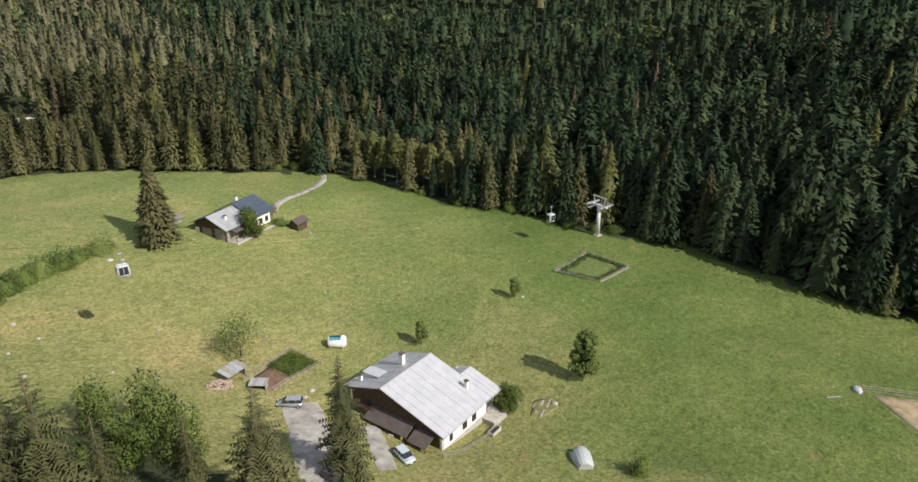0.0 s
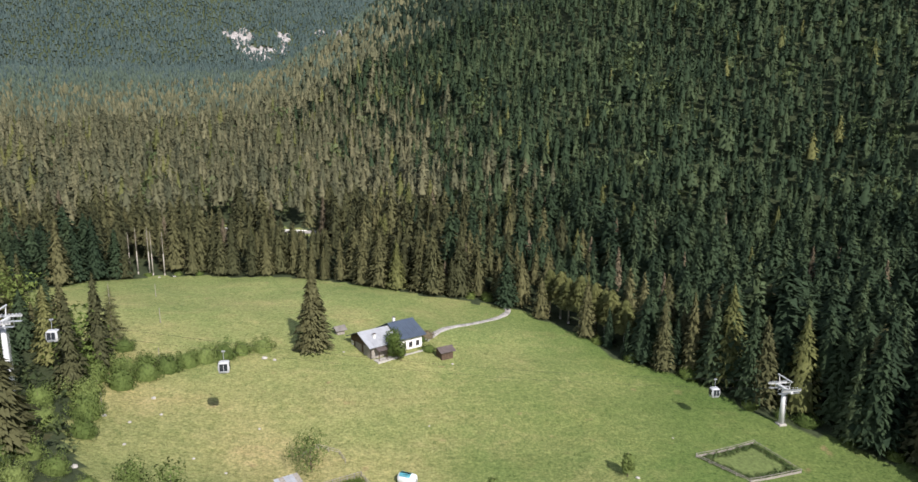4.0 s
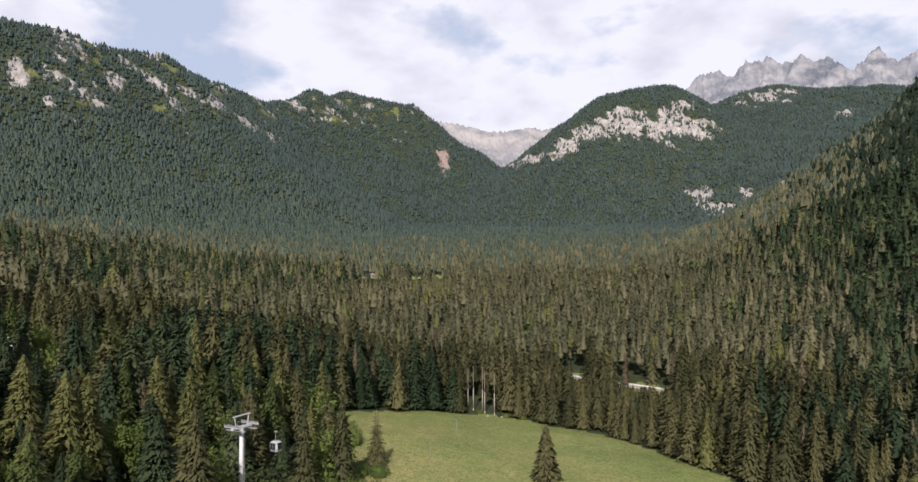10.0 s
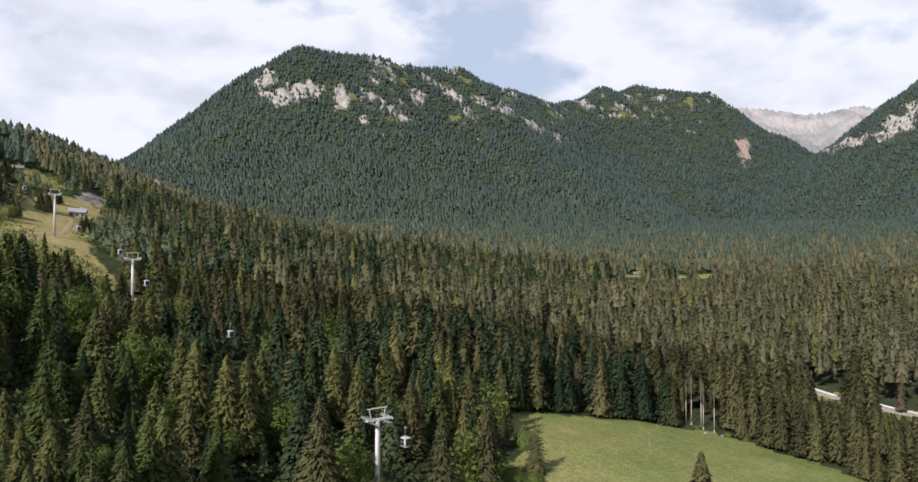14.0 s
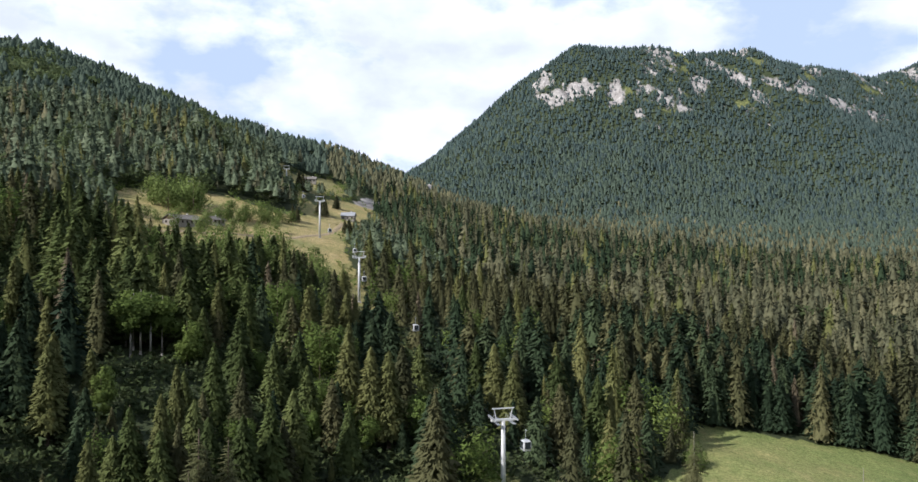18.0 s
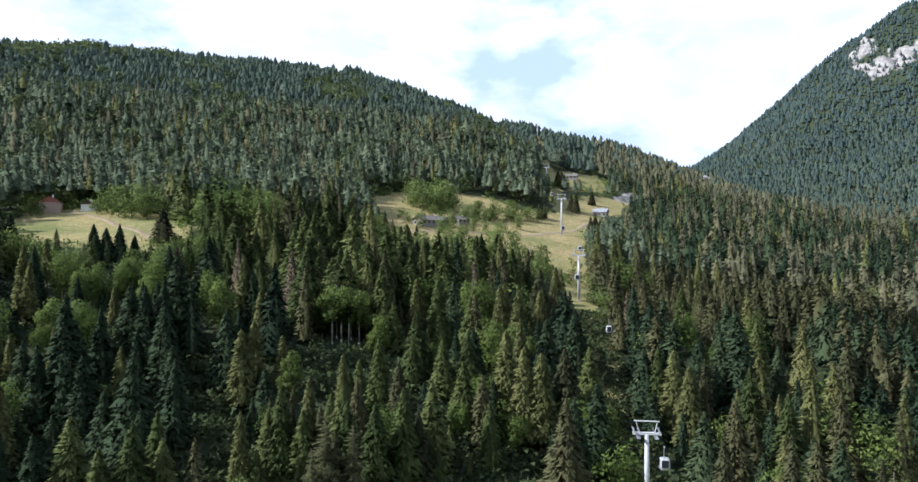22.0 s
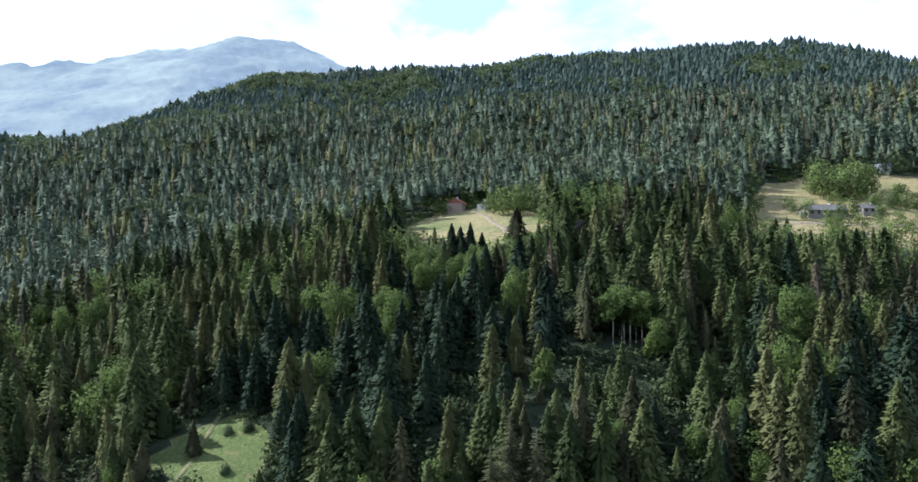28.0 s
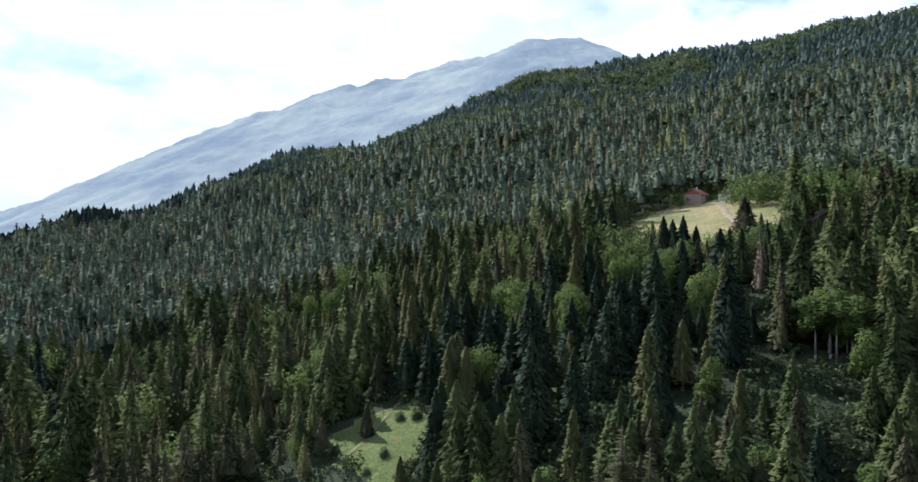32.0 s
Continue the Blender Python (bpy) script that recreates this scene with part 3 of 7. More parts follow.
# ---- ground: one sheet to the horizon, fine near the flight and coarse far off ----
def build_ground():
    cx, cy = 45.0, 70.0
    radii = [0.0]
    while radii[-1] < 4880:
        radii.append(radii[-1] + max(3.6, radii[-1] * 0.0125))
    radii = np.array(radii[1:])
    # finer towards the mountains that are seen
    a = np.radians(np.concatenate([np.linspace(65, 165, 330, endpoint=False), np.linspace(165, 290, 240, endpoint=False), np.linspace(290, 425, 90, endpoint=False)]))
    na = len(a)
    x = np.append(cx, (cx + radii[:, None] * np.cos(a)).ravel())
    y = np.append(cy, (cy + radii[:, None] * np.sin(a)).ravel())
    z = height(x, y)
    rock = rockiness(x, y, z)
    z = z + rock * 14 * wobble(x * 1.0, y + z, 60, 31) * (np.hypot(x - cx, y - cy) > 600)
    k, j = np.meshgrid(np.arange(len(radii) - 1), np.arange(na), indexing="ij")
    v00, v01 = 1 + k * na + j, 1 + k * na + (j + 1) % na
    v10, v11 = v00 + na, v01 + na
    tris = np.concatenate([np.stack([v00, v10, v11], -1).reshape(-1, 3), np.stack([v00, v11, v01], -1).reshape(-1, 3),
                           np.stack([0 * np.arange(na), 1 + np.arange(na), 1 + (np.arange(na) + 1) % na], -1)])
    me = fast_mesh("ground", np.stack([x, y, z], -1), tris, M_GROUND, smooth=True)
    mead = np.maximum(in_meadow(x, y) * 1.0, in_lane(x, y) * 0.75)
    az, el, far = bearings(x, y, z)
    mead = np.maximum(mead, ((far > 1300) & (el > 11.3) & (az > 25) & (az < 59) & (wobble(x, y, 120, 41) + 0.5 * wobble(x, y, 40, 42) > 0.42)) * 0.52)
    lush = np.clip((x - 35) / 70 - (y - 90) / 260 + 0.25 * wobble(x, y, 60, 45), 0, 1)
    dry = np.clip(0.06 + 0.38 * wobble(x, y, 45, 43) + (40 - x) / 420 - (y - 190) / 160, 0, 1) * 0.6 * (1 - 0.8 * lush)
    glade = inside("glade", x, y)
    lush, dry = np.where(glade, 1.0, lush), np.where(glade, 0.15, dry)
    dry, lush = np.where(far > 1200, 0.25, dry), np.where(far > 1200, 0.6, lush)
    hill = inside("lift", x, y) | inside("farm", x, y)
    lush = np.where(hill, 0.55, np.where(inside("upper", x, y), 0.9, lush))
    dry = np.where(hill, np.where(y > 0, 0.85, 0.62) + 0.4 * wobble(x, y, 34, 44), dry)
    red = np.zeros(len(x))
    for ra, re, rw, rh in SCREE:
        red = np.maximum(red, np.clip(1.6 - np.hypot((az - ra) / rw, (el - re) / rh), 0, 1))
    for name, v in (("red", red), ("meadow", mead), ("rock", rock), ("lush", lush), ("dry", np.clip(dry, 0, 1))):
        me.attributes.new(name, "FLOAT", "POINT").data.foreach_set("value", v.astype(np.float32))
    return tagged(new("ground", me), "green alpine meadow and forest floor rising into rocky mountains", "ground", kind="structure")


ground = build_ground()

# ---- trees ----
# height look-up on a square grid, to place thousands of trees quickly
GRID = 20.0
_gx = np.arange(-2900, 3100 + GRID, GRID)
_gz = height(*np.meshgrid(_gx, _gx, indexing="ij"))


def quick_z(x, y):
    u, v = np.clip((x + 2900) / GRID, 0, len(_gx) - 1.001), np.clip((y + 2900) / GRID, 0, len(_gx) - 1.001)
    i, j = u.astype(int), v.astype(int)
    a, b = u - i, v - j
    return _gz[i, j] * (1 - a) * (1 - b) + _gz[i + 1, j] * a * (1 - b) + _gz[i, j + 1] * (1 - a) * b + _gz[i + 1, j + 1] * a * b


def open_to_valley(x, y, z, top):
    """Whether the valley's middle can be seen from a tree's top (the far sides of the mountains stay bare)."""
    ok = np.zeros(len(x), bool)
    for ex, ey, ez in ((10, 0, 66), (120, 60, 63), (80, 155, 67)):
        clear = np.ones(len(x), bool)
        for s in np.linspace(0.15, 0.97, 26):
            px, py = ex + (x - ex) * s, ey + (y - ey) * s
            clear &= quick_z(px, py) + 6 < ez + (z + top - ez) * s
        ok |= clear
    return ok


def outward(v, t, n):
    """Turns each triangle's front to the outside of its crown."""
    a, b, c = v[t[:, 0]], v[t[:, 1]], v[t[:, 2]]
    back = (np.cross(b - a, c - a) * n[t].sum(1)).sum(1) < 0
    t[back] = t[back][:, ::-1]
    return v, t, n / np.linalg.norm(n, axis=1)[:, None]


def skirt_tree(levels, spokes, seed, top=1.0, wide=0.16, low=0.06):
    """A spruce of jagged drooping skirts, one unit tall: verts, triangles, normals."""
    r = np.random.RandomState(seed)
    vs, ts, ns = [], [], []
    for k in range(levels):
        f = k / levels
        zc = low + (top - low) * (f ** 0.9)
        zt = min(top, zc + (top - low) * 1.9 / levels)
        rad = wide * (1 - f) ** 0.85 * r.uniform(0.85, 1.12) + 0.012
        turn = r.uniform(0, 6.28)
        rim = []
        for j in range(2 * spokes):
            q = rad * (r.uniform(0.85, 1.2) if j % 2 == 0 else r.uniform(0.45, 0.65))
            a = turn + j * math.pi / spokes + r.uniform(-0.12, 0.12)
            rim.append((q * math.cos(a), q * math.sin(a), zc - (0.02 if j % 2 == 0 else -0.025) * r.uniform(0.5, 1.3)))
        for j in range(2 * spokes):
            n0, a = len(vs), turn + (j + 0.5) * math.pi / spokes
            vs += [(0, 0, zt), rim[j], rim[(j + 1) % (2 * spokes)]]
            ns += [(math.cos(a), math.sin(a), 0.32 + r.uniform(-0.15, 0.15))] * 3
            ts.append((n0, n0 + 1, n0 + 2))
    return outward(np.array(vs), np.array(ts), np.array(ns, float))


def tuft_tree(tufts, seed, wide=0.17, low=0.04, size=0.075, bulge=0.8, core=6):
    """A spruce of many small drooping twig tufts round a dark inner cone, one unit tall."""
    r = np.random.RandomState(seed)
    f = np.sort(r.uniform(0, 1, tufts) ** 1.12)
    z = low + (0.97 - low) * f
    a = np.arange(tufts) * 2.39996 + r.uniform(-0.5, 0.5, tufts)
    limb = 0.06 * np.sin(a * 3 + seed + z * 21) + 0.05 * np.sin(a * 5 - z * 33 + 2 * seed)
    whorl = 0.95 + 0.08 * np.sin(z * 6.283 * 11 + np.sin(a * 2) * 0.8) + limb
    reach = (wide * (1 - f) ** bulge + 0.010) * r.uniform(0.74, 1.12, tufts) * whorl
    ln = np.minimum(size * r.uniform(0.7, 1.3, tufts), reach * 1.1)
    out, side = np.stack([np.cos(a), np.sin(a), 0 * a], -1), np.stack([-np.sin(a), np.cos(a), 0 * a], -1)
    dip = r.uniform(-1.0, 0.15, tufts)[:, None]
    tip = out * reach[:, None] + np.stack([0 * a, 0 * a, z], -1)
    root = tip - out * ln[:, None] - np.array((0, 0, 1.0)) * ln[:, None] * dip
    w = (ln * r.uniform(0.22, 0.42, tufts))[:, None]
    roll = np.array((0, 0, 1.0)) * (ln * r.uniform(-0.35, 0.35, tufts))[:, None]
    v = np.stack([root + side * w + roll, root - side * w - roll, tip], 1).reshape(-1, 3)
    t = np.arange(3 * tufts).reshape(-1, 3)
    face = out * (0.85 + 0.8 * limb[:, None]) + np.array((0, 0, 0.42)) + r.normal(size=(tufts, 3)) * 0.13
    n = np.repeat(face, 3, 0)
    n0 = len(v)
    ring = [(0.5 * wide * math.cos(k * 6.283 / core), 0.5 * wide * math.sin(k * 6.283 / core), low + 0.02) for k in range(core)]
    v = np.concatenate([v, np.array(ring + [(0, 0, 0.96)])])
    n = np.concatenate([n, np.array([(x, y, 0.3 * wide) for x, y, _ in ring] + [(0, 0, 1)])])
    t = np.concatenate([t, np.array([(n0 + k, n0 + (k + 1) % core, n0 + core) for k in range(core)])])
    return outward(v, t, n)


def leafy_tree(leaves, seed, wide=0.30, low=0.25, leaf=0.07, lobes=11):
    """A crown of loose leaf clumps, one unit tall."""
    r = np.random.RandomState(seed)
    blobs = [(r.uniform(-0.55, 0.55) * wide, r.uniform(-0.55, 0.55) * wide, r.uniform(low + 0.12, 0.86), r.uniform(0.42, 0.75) * wide * 0.75) for _ in range(lobes)]
    vs, ts, ns = [], [], []
    mid = np.array((0, 0, low + 0.35))
    for k in range(leaves):
        bx, by, bz, br = blobs[k % lobes]
        d = r.normal(size=3)
        d /= np.linalg.norm(d)
        p = np.array((bx, by, bz)) + d * br * r.uniform(0.6, 1.05) * (1, 1, 1.1)
        a, b = np.cross(d, r.normal(size=3)), r.normal(size=3)
        b = b - 0.6 * d * b.dot(d)
        a = a / np.linalg.norm(a) * leaf
        b = b / np.linalg.norm(b) * leaf
        n0 = len(vs)
        vs += [p - a * 0.5, p + a * 0.5, p + b]
        ts.append((n0, n0 + 1, n0 + 2))
        ns += [d + 1.2 * (p - mid) + (0, 0, 0.25) + r.normal(size=3) * 0.15] * 3
    return outward(np.array(vs), np.array(ts), np.array(ns))


def stand(name, x, y, z, tall, templates, material, seed, label, fat=1.0, category="forest"):
    """Many trees joined into one mesh."""
    r = np.random.RandomState(seed)
    n = len(x)
    pick, turn, girth = r.randint(0, len(templates), n), r.uniform(0, 6.28, n), r.uniform(0.8, 1.25, n) * fat
    tone0 = r.uniform(0, 1, n)
    V, T, O, N, base = [], [], [], [], 0
    for k, (tv, tt, tn) in enumerate(templates):
        w = np.where(pick == k)[0]
        if not len(w):
            continue
        c, s = np.cos(turn[w])[:, None], np.sin(turn[w])[:, None]
        h, g = tall[w][:, None], girth[w][:, None]
        vx = (tv[:, 0] * c - tv[:, 1] * s) * h * g + x[w][:, None]
        vy = (tv[:, 0] * s + tv[:, 1] * c) * h * g + y[w][:, None]
        vz = tv[:, 2] * h + z[w][:, None] - 0.3
        V.append(np.stack([vx, vy, vz], -1).reshape(-1, 3))
        T.append((tt[None] + (base + np.arange(len(w)) * len(tv))[:, None, None]).reshape(-1, 3))
        N.append(np.stack([tn[:, 0] * c - tn[:, 1] * s, tn[:, 0] * s + tn[:, 1] * c, tn[:, 2] + 0 * c], -1).reshape(-1, 3))
        O.append(np.repeat(tone0[w], len(tv)))
        base += len(w) * len(tv)
    me = fast_mesh(name, np.concatenate(V), np.concatenate(T), material, np.concatenate(O), normals=np.concatenate(N))
    return tagged(new(name, me), label, category, kind="stuff")


def wooded(x, y, z):
    """Where forest stands: outside meadows, lanes and cliffs."""
    ok = ~(in_meadow(x, y) | in_lane(x, y))
    az, el, far = bearings(x, y, z)
    luck = np.random.RandomState(57).uniform(0.3, 1.12, len(x))
    ok &= ~((rockiness(x, y, z) > luck) & (far > 300))
    ok &= ~((far > 1300) & (el > 11.0) & (az > 25) & (az < 59) & (wobble(x, y, 120, 41) + 0.5 * wobble(x, y, 40, 42) > 0.22 + luck * 0.5))
    return ok


# trees are cut low along sight lines from points of the flight: from, towards
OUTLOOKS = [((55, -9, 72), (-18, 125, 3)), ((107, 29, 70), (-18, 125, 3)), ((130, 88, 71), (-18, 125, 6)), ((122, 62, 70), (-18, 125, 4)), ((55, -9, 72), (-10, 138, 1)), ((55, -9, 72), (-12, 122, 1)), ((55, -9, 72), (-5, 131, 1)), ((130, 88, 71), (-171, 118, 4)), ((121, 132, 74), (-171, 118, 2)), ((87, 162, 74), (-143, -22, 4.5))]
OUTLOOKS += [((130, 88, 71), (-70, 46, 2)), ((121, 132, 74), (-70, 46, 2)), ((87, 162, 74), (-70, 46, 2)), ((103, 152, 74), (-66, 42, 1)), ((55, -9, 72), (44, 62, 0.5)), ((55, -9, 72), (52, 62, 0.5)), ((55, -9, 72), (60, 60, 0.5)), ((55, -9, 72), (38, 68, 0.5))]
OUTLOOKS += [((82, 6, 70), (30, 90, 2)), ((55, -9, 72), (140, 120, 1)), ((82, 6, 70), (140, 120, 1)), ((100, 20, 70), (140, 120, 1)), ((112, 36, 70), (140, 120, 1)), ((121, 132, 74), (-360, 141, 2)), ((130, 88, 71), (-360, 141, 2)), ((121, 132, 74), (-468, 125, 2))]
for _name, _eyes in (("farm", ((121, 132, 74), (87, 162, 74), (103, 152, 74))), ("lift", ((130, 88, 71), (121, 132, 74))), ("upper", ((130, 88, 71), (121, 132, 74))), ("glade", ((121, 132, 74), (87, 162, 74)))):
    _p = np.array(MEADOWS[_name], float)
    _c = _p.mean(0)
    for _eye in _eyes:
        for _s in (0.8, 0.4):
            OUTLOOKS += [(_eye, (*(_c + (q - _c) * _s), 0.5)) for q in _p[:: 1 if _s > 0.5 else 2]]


# trees that stand out on the near slope: place and height
KNOWN_SPRUCES = ((-36.3, 10.6, 19), (-35.2, 27.7, 20), (-82.9, 72.2, 22), (-76.9, 84.1, 21), (-3.8, 22.9, 24), (-12.1, -4.6, 19), (-28.6, -0.9, 19), (-13.9, 75.9, 22), (-21.0, 80.7, 20), (-16.7, 78.5, 16), (-52.9, 70.4, 14), (-52.7, 78.2, 16), (-40.0, 100.9, 19), (-7.1, 49.6, 15), (-10.8, 64.9, 18),
                 (-3.5, 64.7, 16), (7.1, -52.3, 12), (41.7, -23.9, 12), (-34.8, 90.2, 17), (-56.1, 84.4, 18), (54.5, -54.9, 15), (47.1, -52.5, 14), (-29.8, 14.7, 21), (-12.5, 27.1, 19), (-12.4, 5.7, 17), (-7.9, 52.1, 20), (-6.9, 57.1, 17), (-9.3, 59.9, 17), (-17.2, 62.1, 17))
KNOWN_SPRUCES += ((-10.1, 71.0, 20), (-33.2, 70.8, 17), (-39.4, 85.1, 17), (-25.9, 92.6, 16), (-34.4, 146.3, 20), (-55.1, 155.0, 20), (-38.0, 158.6, 20), (-38.8, 170.1, 21), (-140.7, 154.2, 20), (-56.3, 115.8, 20), (-49.2, 109.5, 22), (-64.5, 134.3, 20), (-77.2, 82.8, 20), (-139.0, 189.8, 22), (-100.3, 169.3, 20))
KNOWN_LARCHES = ((6.1, -4.3, 21), (2.8, -1.0, 19), (-39.0, 40.3, 14), (-24.9, -119.2, 21), (-15.9, -88.0, 20), (-15.7, -112.1, 20), (-20.3, -82.6, 19), (-44.6, 95.1, 25), (-91.2, 64.2, 17), (-37.7, 33.6, 17), (-99.2, 91.4, 20), (29.9, -85.0, 13), (19.1, -90.1, 15), (-38.8, 99.7, 24), (-37.9, 103.8, 24),
                 (-95.5, 90.2, 20), (-89.9, 96.2, 21), (-100.4, 102.7, 20), (-46.9, 138.8, 22), (-55.8, 136.7, 23), (-27.0, 35.1, 20), (-148.9, 108.2, 18))
KNOWN_LEAFY = ((23.3, -160.2, 15), (17.7, -142.3, 15), (9.4, -136.1, 15), (-31.4, -47.9, 15), (-37.9, -21.7, 15), (-71.7, 5.8, 12), (-97.6, 81.1, 19), (-64.5, -31.7, 11), (-68.3, -29.8, 11), (-35.0, 85.3, 9), (19.8, -45.2, 10), (-28.9, -33.6, 17), (-34.4, -12.5, 17), (-59.5, 15.6, 16), (-123.0, 152.4, 13),
               (-62.4, 75.4, 10), (-37.4, 42.5, 11), (-68.6, -40.2, 13), (-70.8, -23.8, 12), (-0.2, -8.5, 14), (-4.8, -6.8, 13))
KNOWN = np.array(KNOWN_SPRUCES + KNOWN_LARCHES + KNOWN_LEAFY, float)
FARM_SPRUCES = ((-97, -50, 15), (-98, -46, 13.5), (-99.5, -42, 15), (-102, -38, 11), (-95, -48, 12), (-101, -90, 19), (-98, -94, 18), (-91, -84, 21), (-88, -90, 20), (-94, -79, 18), (-85, -95, 19))
FARM_LEAFY = ((-82, -55, 12), (-84, -48, 11), (-85, -62, 12), (-99, -76, 8), (-96, -16, 10), (-98, -25, 9), (-92, -32, 9), (-88, -70, 11), (-106, -26, 8), (-104, -18, 9))
# bushy openings on the near slope
BUSHY = np.array(((4, 15), (-2, 39), (-30, 25), (-48, 51), (-21, 31), (22, -47), (4, -29), (-45, 73), (-18, 32), (-7, 39), (-53, 49), (-9, -3), (1, 23), (-8, 1), (-34, 20), (-58, 62), (-3, 32)), float)
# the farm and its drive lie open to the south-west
# farm and drive: trees cut low under sight lines from the flight's start
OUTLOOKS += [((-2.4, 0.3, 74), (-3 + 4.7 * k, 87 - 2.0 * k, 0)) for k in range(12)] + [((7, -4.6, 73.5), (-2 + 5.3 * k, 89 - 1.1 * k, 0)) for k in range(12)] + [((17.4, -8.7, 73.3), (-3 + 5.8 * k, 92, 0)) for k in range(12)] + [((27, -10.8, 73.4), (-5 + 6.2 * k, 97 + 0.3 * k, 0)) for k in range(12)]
# short gaps in the wood before the forest road
ROAD_GAPS = ((-11, 340), (-6, 336), (19, 329), (33, 325))
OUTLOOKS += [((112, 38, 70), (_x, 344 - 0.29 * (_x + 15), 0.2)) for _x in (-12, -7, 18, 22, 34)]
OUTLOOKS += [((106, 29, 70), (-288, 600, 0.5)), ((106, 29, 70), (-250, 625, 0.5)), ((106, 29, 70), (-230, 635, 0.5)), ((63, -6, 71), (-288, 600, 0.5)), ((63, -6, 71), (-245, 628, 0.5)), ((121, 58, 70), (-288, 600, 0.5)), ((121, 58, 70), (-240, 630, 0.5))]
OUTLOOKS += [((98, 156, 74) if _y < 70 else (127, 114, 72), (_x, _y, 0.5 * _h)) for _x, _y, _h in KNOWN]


def near_any(spots, x, y, gap):
    hit = np.zeros(len(x), bool)
    for row in spots:
        hit |= np.hypot(x - row[0], y - row[1]) < gap
    return hit


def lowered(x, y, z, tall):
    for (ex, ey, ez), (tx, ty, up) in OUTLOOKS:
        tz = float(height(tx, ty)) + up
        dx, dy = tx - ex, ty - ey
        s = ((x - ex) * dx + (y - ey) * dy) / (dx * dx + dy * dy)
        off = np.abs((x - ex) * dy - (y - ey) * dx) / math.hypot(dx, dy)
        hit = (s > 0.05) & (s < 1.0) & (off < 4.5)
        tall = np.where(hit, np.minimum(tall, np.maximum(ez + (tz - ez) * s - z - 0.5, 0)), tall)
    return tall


def scatter(r0, r1, step, seed):
    r = np.random.RandomState(seed)
    g = np.arange(-r1, r1, step)
    x, y = [v.ravel() for v in np.meshgrid(g, g)]
    x, y = x + r.uniform(-0.45, 0.45, len(x)) * step + 45, y + r.uniform(-0.45, 0.45, len(y)) * step + 70
    d = np.hypot(x - 45, y - 70)
    keep = (d >= r0) & (d < r1)
    x, y, d = x[keep], y[keep], d[keep]
    bear = np.degrees(np.arctan2(-(x - 45), y - 70)) % 360
    keep = ~((bear > 200) & (bear < 278) & (d > 330)) & ((d < 2650) | (bear < 12) | (bear > 343))
    x, y = x[keep], y[keep]
    z = quick_z(x, y) if r0 > 500 else height(x, y)
    keep = wooded(x, y, z)
    x, y, z = x[keep], y[keep], z[keep]
    tall = np.clip(r.normal(19.0, 4.2, len(x)), 8, 28) * (1 + 0.18 * wobble(x, y, 80, 51))
    if r1 < 600:
        off = (line_gap(((112, 206), (117, 188), (126, 167)), x, y) < 4.2) | (line_gap(((-31, 266), (-15, 264)), x, y) < 5)
        tall = np.where((x > 120) & (y < 150), tall * 1.3, tall)
        off |= (line_gap(((52, 12), (46, 72)), x, y) < 24) & (y < 68) & (x > 24.5)
        off |= near_any(KNOWN, x, y, 3.6) | near_any(BUSHY, x, y, 6.5)
        off |= (x > -12) & (x < 30) & (y > 58) & (y < 112)
        off |= near_any(ROAD_GAPS, x, y, 7)
        off |= np.hypot((x + 178) / 25, (y + 34) / 21) < 1
        tall = np.where(off | (np.hypot(x - 140, y - 120) < 9), 0, tall)
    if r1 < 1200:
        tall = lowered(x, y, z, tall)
        s = tall > 3.5
        x, y, z, tall = x[s], y[s], z[s], tall[s]
    return x, y, z, tall, r



def far_mountain(name, span, material, label, jag):
    """A mountain behind the valley: a relief of its own, its haze a glow in the material."""
    near, far, a0, a1 = span
    d, a = np.meshgrid(np.linspace(near, far, 70), np.radians(np.linspace(a0, a1, 420)), indexing="ij")
    x, y = EYE[0] - d * np.sin(a), EYE[1] + d * np.cos(a)
    z = crest_height(name.replace("backdrop_", ""), x, y)
    ridge = 1 - np.abs(wobble(x, y, 420, 91)) * 1.6
    z = z + jag * (0.55 * ridge + 0.5 * (0.6 - np.abs(wobble(x, y, 150, 92))) + 0.45 * (0.5 - np.abs(wobble(x, y, 50, 93))) - 0.5)
    z = np.maximum(z, -20 + 0 * z)
    n, m = d.shape
    k, j = np.meshgrid(np.arange(n - 1), np.arange(m - 1), indexing="ij")
    v = k * m + j
    tris = np.concatenate([np.stack([v, v + m, v + m + 1], -1).reshape(-1, 3), np.stack([v, v + m + 1, v + 1], -1).reshape(-1, 3)])
    me = fast_mesh(name, np.stack([x, y, z], -1).reshape(-1, 3), tris, material, smooth=True)
    return tagged(new(name, me), label, "mountain", kind="structure")


def far_material(name, low, high, haze_glow, strength, scale):
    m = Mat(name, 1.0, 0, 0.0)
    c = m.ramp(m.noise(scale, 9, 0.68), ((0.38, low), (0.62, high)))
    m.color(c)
    # the haze of distance is put in as a bluish emission
    m.b.inputs["Emission Color"].default_value = (*haze_glow, 1)
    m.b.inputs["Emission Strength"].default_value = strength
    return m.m


